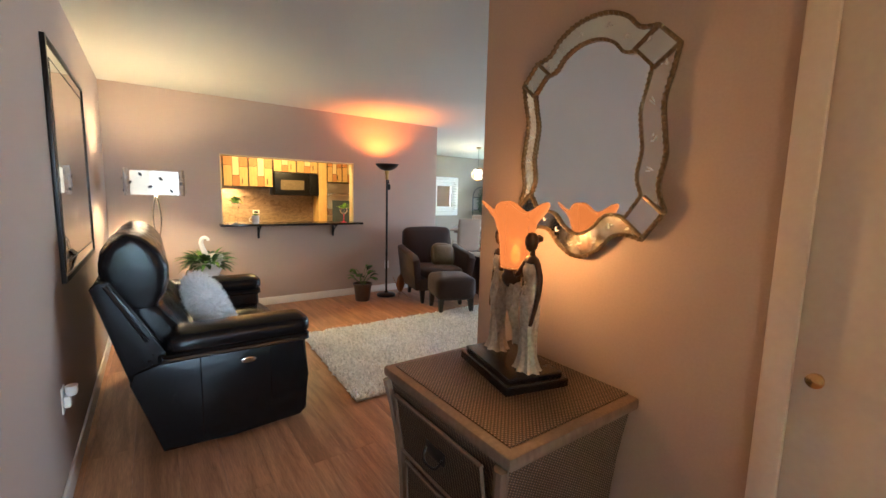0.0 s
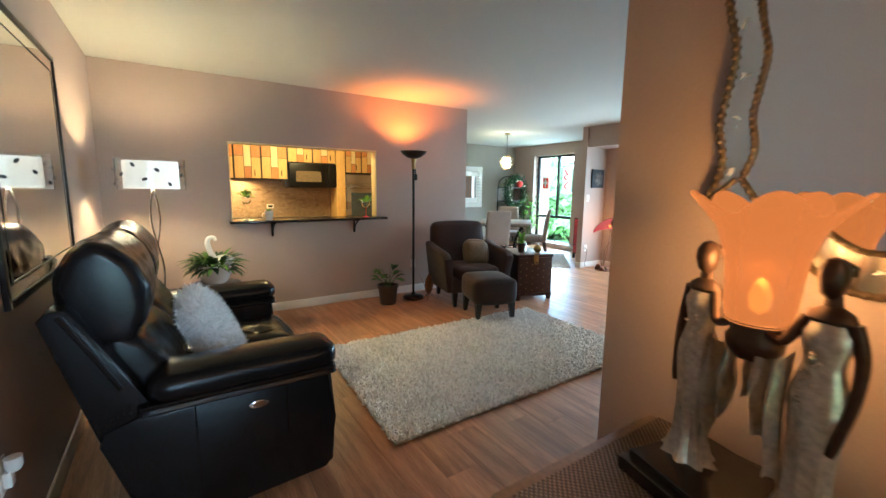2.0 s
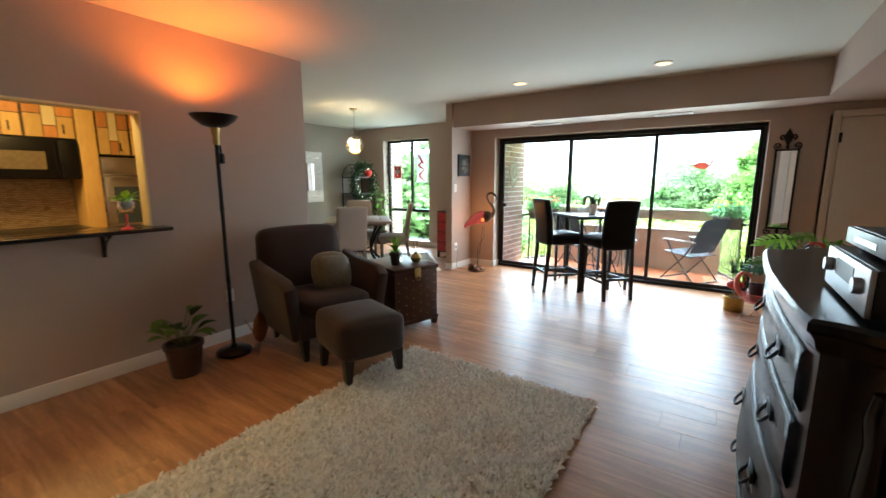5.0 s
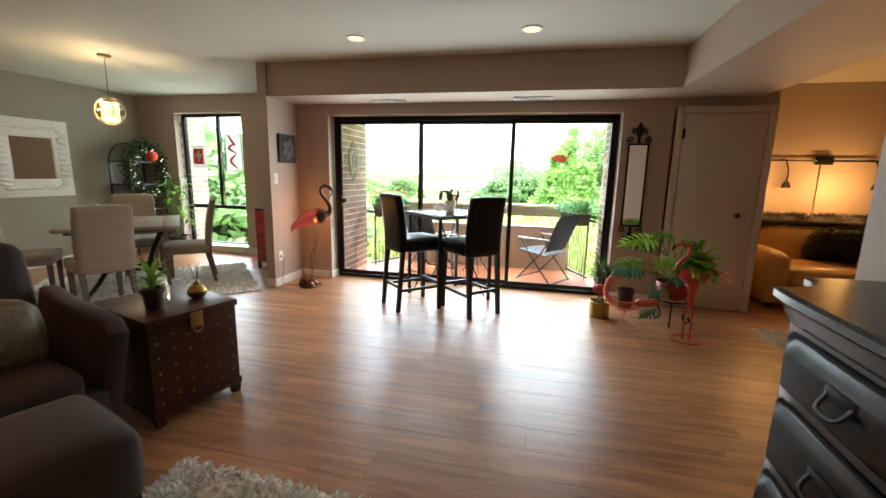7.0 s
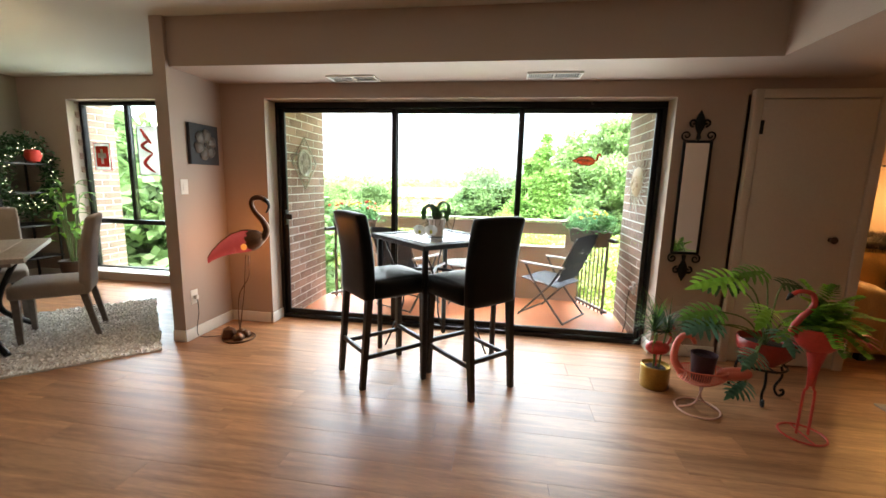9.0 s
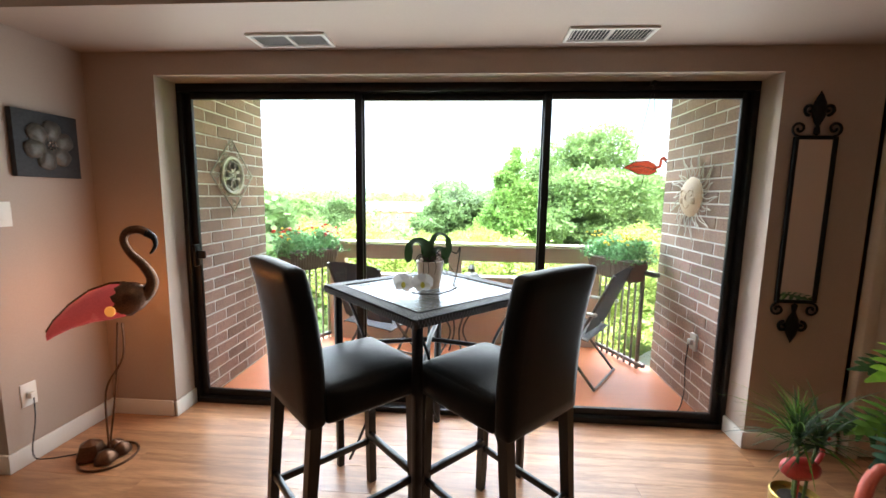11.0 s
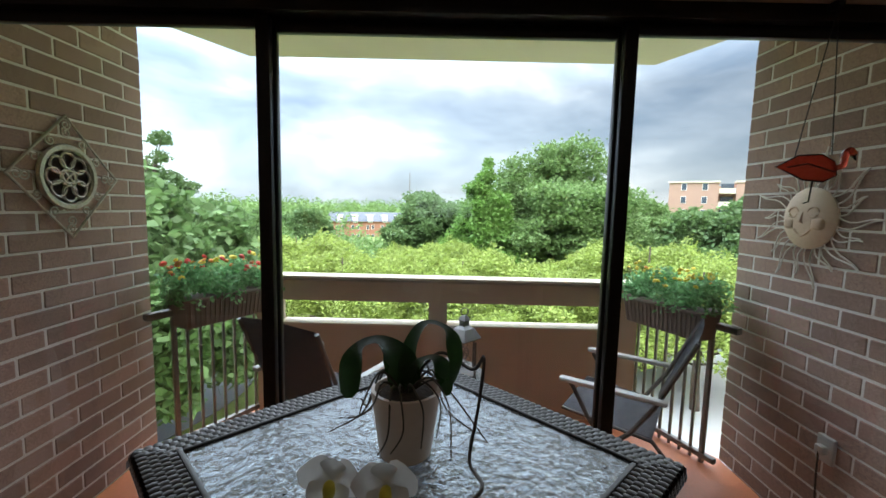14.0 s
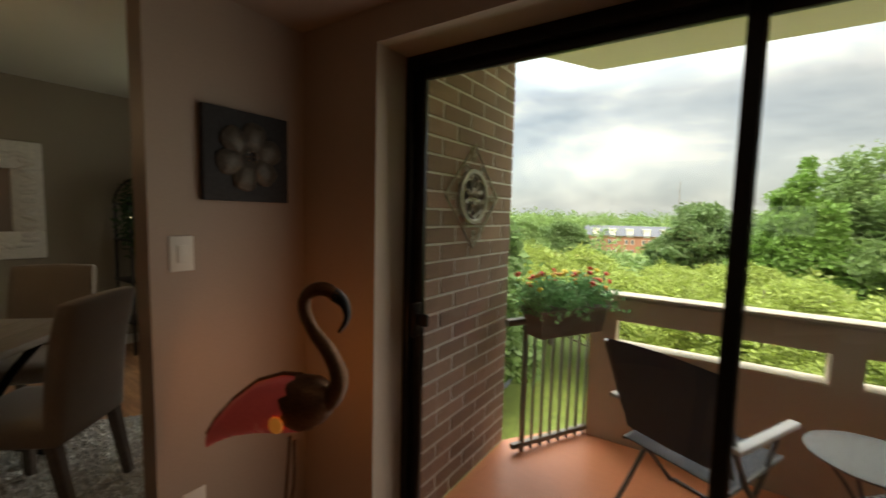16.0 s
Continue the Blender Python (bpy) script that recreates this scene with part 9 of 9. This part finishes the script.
def gold_pot_plant():
    t = thing("potted_plant", "spiky grassy plant in a gold pot on the floor", "plant", (6.865, 2.27, 0))
    part("pot", lathe(bmesh.new(), [(0.088, 0), (0.092, 0.005), (0.095, 0.155), (0.09, 0.16), (0.086, 0.14), (0.0, 0.135)], sides=28), M["gold_pot"], t)
    part("soil", lathe(bmesh.new(), [(0.085, 0.137), (0.0, 0.145)], sides=16), M["soil"], t)
    for k in range(3):
        a = k * 2.1
        part("cane", tube(bmesh.new(), curve_through([(0.02 * math.cos(a), 0.02 * math.sin(a), 0.13), (0.03 * math.cos(a), 0.03 * math.sin(a), 0.30), (0.05 * math.cos(a), 0.05 * math.sin(a), 0.44)], 4), 0.006, 6), M["stalk"], t)
    rng = random.Random(44)
    for k in range(120):
        a, e = rng.uniform(0, math.tau), rng.uniform(-0.2, 1.25)
        c = Vector((0.05 * math.cos(k % 3 * 2.1), 0.05 * math.sin(k % 3 * 2.1), 0.40))
        L = rng.uniform(0.18, 0.34)
        q = c + Vector((L * math.cos(a) * math.cos(e), L * math.sin(a) * math.cos(e), L * math.sin(e)))
        bm = bmesh.new()
        leaf_mesh(bm, c, q, 0.0065, 0.12, n=5, shape=lambda u: 1 - 0.85 * u)
        part("leaf", bm, M["leaf_dark" if k % 3 else "leaf_green"], t, soft=80)
    f = thing("flamingo_pick", "small red flamingo ornament standing in the gold pot", "ornament", (6.865, 2.27, 0.14))
    bm = bmesh.new()
    cushion(bm, -0.035, 0.035, -0.07, 0.07, 0.10, 0.18, 0.01, edge=0.95, n=5)
    part("body", bm, M["pink_metal"], f)
    part("neck", tube(bmesh.new(), curve_through([(0, -0.05, 0.15), (0, -0.08, 0.22), (0, -0.05, 0.28), (0, -0.07, 0.31), (0, -0.095, 0.28)], 5), 0.009, 7), M["pink_metal"], f)
    part("stake", tube(bmesh.new(), [(0, 0, -0.02), (0, 0, 0.11)], 0.004, 6), M["pink_metal"], f)


gold_pot_plant()


def bird_planter():
    t = thing("bird_planter", "coral pink wire bird planter holding a dark pot", "planter", (6.59, 2.10, 0), 0)
    part("base_ring", tube(bmesh.new(), arc((0, 0, 0.006), 0.125, 0, 350, 36, "xy"), 0.006, 6, closed=True), M["pale_pink_wire"], t)
    part("leg", tube(bmesh.new(), curve_through([(0.0, -0.11, 0.008), (0.02, -0.03, 0.06), (0.0, 0.0, 0.16)], 5), 0.006, 6), M["pale_pink_wire"], t)
    part("leg", tube(bmesh.new(), curve_through([(0.0, 0.11, 0.008), (-0.02, 0.03, 0.05), (0.0, -0.02, 0.16)], 5), 0.006, 6), M["pale_pink_wire"], t)
    # wire cage body, breast to the north, tail to the south
    for k in range(22):
        y = 0.13 - 0.26 * k / 21
        w = 0.085 * math.sqrt(max(0.02, 1 - (y / 0.15) ** 2))
        zb = 0.16 + 0.05 * (y / 0.14) ** 2
        pts = [(w * math.cos(a), y, 0.265 + (0.265 - zb) * math.sin(a)) for a in [math.pi + math.pi * i / 10 for i in range(11)]]
        part("wire", tube(bmesh.new(), pts, 0.003, 5), M["coral_wire"], t)
    part("rim", tube(bmesh.new(), [(0.087 * math.cos(a), 0.145 * math.sin(a), 0.268) for a in [i * math.tau / 28 for i in range(28)]], 0.005, 6, closed=True), M["coral_wire"], t)
    bm = bmesh.new()
    cushion(bm, -0.03, 0.03, -0.30, -0.12, 0.20, 0.265, 0.01, edge=0.9, n=5, m=pose(0, 0, 0, -6, 0, 0))
    part("tail", bm, M["coral_wire"], t)
    neck = curve_through([(0, 0.12, 0.24), (0, 0.17, 0.32), (0, 0.165, 0.42), (0, 0.13, 0.475), (0, 0.085, 0.47), (0, 0.06, 0.43)], 6)
    part("neck", tube(bmesh.new(), neck, [0.026 - 0.014 * i / (len(neck) - 1) for i in range(len(neck))], 10), M["coral_wire"], t)
    part("inner_pot", lathe(bmesh.new(), [(0.055, 0.20), (0.072, 0.36), (0.075, 0.37), (0.068, 0.37), (0.062, 0.345), (0.0, 0.34)], sides=22), M["purple_pot"], t, "aubergine plastic pot")


bird_planter()


def split_leaf(bm, root, d, size):
    """A deeply cut leaf: a midrib blade with pairs of pointed fingers, drooping to its tip."""
    side = d.cross(Vector((-0.55, 0.0, 0.83))).normalized()
    up = side.cross(d).normalized()

    def rib(u):
        return root + d * (size * u) + up * (size * (0.10 * u - 0.42 * u * u))

    leaf_mesh(bm, rib(-0.10), rib(1.0), size * 0.11, 0.02, 0.15, up=up, n=8)
    for k in range(7):
        u = -0.04 + 0.13 * k
        reach = size * (0.30, 0.42, 0.46, 0.44, 0.38, 0.30, 0.20)[k]
        for s in (-1, 1):
            way = side * s * (1.0 - 0.07 * k) + d * (-0.35 + 0.19 * k) - up * 0.22
            leaf_mesh(bm, rib(u), rib(u) + way.normalized() * reach, size * 0.062, 0.06, 0.12, up=up, n=5)


def monstera():
    s = thing("plant_stand", "black iron plant stand with scrolled legs", "stand", (6.84, 1.62, 0))
    part("ring", tube(bmesh.new(), arc((0, 0, 0.235), 0.13, 0, 350, 30, "xy"), 0.008, 6, closed=True), M["iron"], s)
    for k in range(3):
        a = k * math.tau / 3 + 2.8
        c, n = math.cos(a), math.sin(a)
        pts = [(0.13 * c, 0.13 * n, 0.235), (0.15 * c, 0.15 * n, 0.15), (0.11 * c, 0.11 * n, 0.07), (0.14 * c, 0.14 * n, 0.012), (0.175 * c, 0.175 * n, 0.02), (0.172 * c, 0.172 * n, 0.05), (0.15 * c, 0.15 * n, 0.045)]
        part("leg", tube(bmesh.new(), curve_through(pts, 5), 0.008, 6), M["iron"], s)
    part("cross_bar", tube(bmesh.new(), [(-0.13, 0, 0.237), (0.13, 0, 0.237)], 0.006, 6), M["iron"], s)
    t = thing("split_leaf_plant", "large split-leaf philodendron in a dark red bowl", "plant", (6.84, 1.62, 0.243))
    part("bowl", lathe(bmesh.new(), [(0.07, 0), (0.10, 0.01), (0.15, 0.08), (0.165, 0.16), (0.16, 0.17), (0.15, 0.165), (0.135, 0.13), (0.0, 0.125)], sides=32), M["red_glaze"], t)
    part("soil", lathe(bmesh.new(), [(0.138, 0.128), (0.0, 0.138)], sides=18), M["soil"], t)
    # (reach along y, reach along x, height, size, tone)
    for dy, dx, h, sz, tone in ((0.27, -0.08, 0.58, 0.31, "leaf_bright"), (0.10, -0.03, 0.62, 0.22, "leaf_green"), (0.36, -0.10, 0.36, 0.26, "leaf_green"), (0.40, -0.18, 0.30, 0.25, "leaf_sky_sheen"),
                                (0.12, -0.18, 0.42, 0.27, "leaf_bright"), (0.06, -0.24, 0.30, 0.24, "leaf_sky_sheen"), (0.16, -0.20, 0.14, 0.22, "leaf_sky_sheen"), (-0.06, 0.02, 0.54, 0.20, "leaf_dark"),
                                (0.20, -0.20, -0.06, 0.22, "leaf_sky_sheen"), (0.22, 0.05, 0.50, 0.22, "leaf_dark"), (-0.12, -0.08, 0.34, 0.20, "leaf_green"), (0.30, 0.04, 0.24, 0.22, "leaf_dark")):
        tip = Vector((dx, dy, h))
        part("stem", tube(bmesh.new(), curve_through([(0, 0, 0.13), (dx * 0.45, dy * 0.45, 0.13 + max(0.06, (h - 0.13) * 0.75)), tip], 5), 0.0055, 6), M["stalk"], t)
        d = Vector((dx, dy, 0)).normalized()
        bm = bmesh.new()
        split_leaf(bm, tip, d, sz)
        part("leaf", bm, M[tone], t, soft=80)


monstera()


def tall_flamingo():
    t = thing("flamingo_planter", "tall coral pink metal flamingo planter on thin legs", "planter", (6.41, 1.62, 0))
    part("base_ring", tube(bmesh.new(), arc((0, 0, 0.006), 0.11, 0, 350, 32, "xy"), 0.006, 6, closed=True), M["pink_metal"], t)
    part("base_ring", tube(bmesh.new(), [(-0.11, 0, 0.006), (0.11, 0, 0.006)], 0.005, 6), M["pink_metal"], t)
    for s in (-1, 1):
        part("leg", tube(bmesh.new(), curve_through([(0, s * 0.03, 0.006), (0, s * 0.028, 0.25), (0, s * 0.015, 0.30), (0, s * 0.03, 0.50)], 5), 0.007, 6), M["pink_metal"], t)
    part("thigh", lathe(bmesh.new(), [(0.012, 0.30), (0.028, 0.42), (0.05, 0.52)], sides=14), M["pink_metal"], t)
    bm = bmesh.new()
    lathe(bm, [(0.04, 0.50), (0.085, 0.54), (0.105, 0.60), (0.11, 0.64), (0.10, 0.64), (0.09, 0.60), (0.0, 0.57)], sides=28, squash=(0.85, 1.2))
    part("body_pot", bm, M["pink_metal"], t)
    for k in range(6):
        bm = bmesh.new()
        a = -1.9 + 0.14 * k
        leaf_mesh(bm, (0, -0.10, 0.61), (0.09 * math.cos(a * 3), -0.28, 0.60 - 0.03 * (k % 3)), 0.028, 0.08, n=5)
        part("tail_feather", bm, M["pink_metal"], t)
    neck = curve_through([(0, 0.10, 0.585), (-0.01, 0.145, 0.62), (-0.01, 0.115, 0.69), (-0.01, 0.062, 0.76), (-0.01, 0.075, 0.825), (-0.01, 0.135, 0.84), (-0.01, 0.18, 0.815)], 6)
    part("neck", tube(bmesh.new(), neck, [0.019 - 0.008 * i / (len(neck) - 1) for i in range(len(neck))], 10), M["pink_metal"], t)
    part("beak", tube(bmesh.new(), [(-0.01, 0.175, 0.82), (-0.01, 0.20, 0.785)], [0.016, 0.004], 8), M["black_metal"], t, "black beak tip")
    part("soil", lathe(bmesh.new(), [(0.09, 0.615), (0.0, 0.63)], sides=16, squash=(0.85, 1.2)), M["soil"], t)
    f = thing("potted_fern", "bright green fern with arching fronds in the flamingo planter", "plant", (6.41, 1.62, 0.62))
    rng = random.Random(77)
    for k in range(44):
        a, e, L = rng.uniform(0, math.tau), rng.uniform(-0.1, 1.35), rng.uniform(0.14, 0.29)
        end = Vector((L * math.cos(a) * math.cos(e), L * math.sin(a) * math.cos(e), L * math.sin(e) * 1.05 - 0.05 * math.cos(e)))
        mid = end * 0.5 + Vector((0, 0, 0.05))
        c = curve_through([(0, 0, 0.0), mid, end], 7)
        bm = bmesh.new()
        for i, p in enumerate(c[2:]):
            u = i / (len(c) - 2)
            d = (c[min(i + 3, len(c) - 1)] - c[i + 1]).normalized()
            side = d.cross(Vector((0, 0, 1)))
            side = side.normalized() if side.length > 0.01 else Vector((1, 0, 0))
            for sg in (-1, 1):
                leaf_mesh(bm, p, p + side * sg * 0.062 * (1 - 0.7 * u) + d * 0.018, 0.014, 0.05, n=3)
        part("frond", bm, M["leaf_bright" if k % 4 else "leaf_green"], f, soft=80)


tall_flamingo()

# ---- things on the studded trunk ----
for x, y, kind in ((4.45, 5.0, "cup"), (4.56, 5.08, "jar"), (4.68, 4.93, "pot")):
    if kind == "cup":
        t = thing("bamboo_pot", "small brown pot with green leaves on the trunk", "plant", (x, y, 0.60))
        part("pot", pot_mesh(0.04, 0.05, 0.12), M["brown_pot"], t)
        for k in range(16):
            a = k * 2.4
            bm = bmesh.new()
            leaf_mesh(bm, (0, 0, 0.10), (0.09 * math.cos(a), 0.09 * math.sin(a), 0.15 + 0.07 * (k % 3)), 0.018, 0.15, n=4)
            part("leaf", bm, M["leaf_bright"], t, soft=80)
    elif kind == "jar":
        t = thing("glass_jar", "clear glass jar beside the plant", "jar", (x, y, 0.60))
        part("jar", lathe(bmesh.new(), [(0.05, 0), (0.055, 0.01), (0.055, 0.10), (0.04, 0.12), (0.037, 0.12), (0.05, 0.098), (0.05, 0.012), (0.0, 0.008)], sides=20), M["clear_glass"], t).visible_shadow = False
        part("lid", lathe(bmesh.new(), [(0.042, 0.12), (0.042, 0.135), (0.0, 0.137)], sides=18), M["white"], t)
    else:
        t = thing("brass_pot", "round bronze diffuser pot with thin reeds", "ornament", (x, y, 0.60))
        part("pot", lathe(bmesh.new(), [(0.03, 0), (0.05, 0.02), (0.055, 0.045), (0.035, 0.075), (0.018, 0.085), (0.02, 0.10), (0.0, 0.10)], sides=22), M["gold_pot"], t)
        for k in range(3):
            part("reed", tube(bmesh.new(), [(0, 0, 0.08), (0.03 * math.cos(k * 2.1), 0.03 * math.sin(k * 2.1), 0.21)], 0.002, 5), M["black_wood"], t)


# ---- brickwork ----
COURSE, BRICK_L, BRICK_H = 0.0855, 0.262, 0.0755


def brick_mesh(length):
    bm = bmesh.new()
    box(bm, -length / 2, length / 2, -0.03, 0.03, -BRICK_H / 2, BRICK_H / 2, bevel=0.004, seg=1)
    me = mesh_from(bm, "brick")
    me.materials.append(M["brick"])
    return me


WHOLE, HALF = brick_mesh(BRICK_L - 0.010), brick_mesh(BRICK_L / 2 - 0.010)


def brick_wall(name, y_face, sign, x0, x1, z0, z1, label):
    """A brick pier whose face lies at y_face, outward side sign; bricks proud of the mortar."""
    back = y_face + sign * 0.22
    ya, yb = sorted((y_face + sign * 0.0035, back))
    w = solid(name, boxes((x0, x1 - 0.006, ya, yb, z0, z1)), M["mortar"], label, "wall", "structure", soft=0)
    row = 0
    z = z0 + COURSE / 2
    while z < z1:
        x = x1 + (0 if row % 2 else 0)
        first = True
        while x > x0:
            half = row % 2 == 0 and first
            L = BRICK_L / 2 if half else BRICK_L
            first = False
            if x - L > x0 - 0.2:
                ob = new("brick", HALF if half else WHOLE)
                ob.parent = w
                ob.matrix_basis = pose(x - L / 2, y_face + sign * (0.03 + random.uniform(-0.0015, 0.0015)), z, 0, random.uniform(-0.25, 0.25), 0)
            x -= L
        z += COURSE
        row += 1
    return w


brick_wall("brick_wall_north", 5.56, 1, 7.742, 8.77, -0.08, 2.45, "grey-brown brick balcony wall with pale mortar")
brick_wall("brick_wall_south", 2.08, -1, 7.742, 8.77, -0.08, 2.45, "grey-brown brick balcony wall with pale mortar")
brick_wall("brick_wall_dining", 8.79, 1, 8.76, 9.12, -0.6, 2.75, "brick return beside the dining window")

# ---- floor boards ----
floor = solid("floor", boxes((-0.05, 7.72, -3.12, 9.65, -0.2, -0.012), (7.72, 8.75, -3.12, 2.0, -0.2, -0.012), (7.72, 8.75, 5.8, 9.65, -0.2, -0.012)), M["subfloor"], "reddish brown laminate plank floor", "floor", "structure", soft=0)
PW, PL = 0.193, 1.28


def plank_mesh(length):
    bm = bmesh.new()
    box(bm, -PW / 2 + 0.0006, PW / 2 - 0.0006, -length / 2 + 0.0006, length / 2 - 0.0006, -0.012, 0.0)
    me = mesh_from(bm, "plank")
    me.materials.append(M["plank"])
    return me


full_plank = plank_mesh(PL)
rest_v, rest_f, n_planks = [], [], 0
ix = 0
x = -0.05 + PW / 2
while x < 8.75:
    y = -3.12 - random.uniform(0, PL)
    while y < 9.65:
        cy = y + PL / 2
        near = 0.1 < x < 7.5 and 1.2 < cy < 6.3
        y0, y1 = max(y, -3.12), min(y + PL, 9.65)
        if near and n_planks < 300 and y1 - y0 > PL - 0.01:
            ob = new("plank", full_plank)
            ob.parent = floor
            ob.location = (x, cy, 0)
            n_planks += 1
        elif y1 - y0 > 0.01 and not (x > 7.6 and y1 > 2.0 and y0 < 5.8):
            b = len(rest_v)
            e = 0.0006
            for zz in (-0.012, 0.0):
                rest_v += [(x - PW / 2 + e, y0 + e, zz), (x + PW / 2 - e, y0 + e, zz), (x + PW / 2 - e, y1 - e, zz), (x - PW / 2 + e, y1 - e, zz)]
            rest_f += [(b + 4, b + 5, b + 6, b + 7), (b, b + 1, b + 5, b + 4), (b + 1, b + 2, b + 6, b + 5), (b + 2, b + 3, b + 7, b + 6), (b + 3, b, b + 4, b + 7)]
        y += PL
    x += PW
    ix += 1
rest = part("planks", quads_mesh("planks", rest_v, rest_f), M["plank"], floor, soft=0)
rest["kind"] = "stuff"
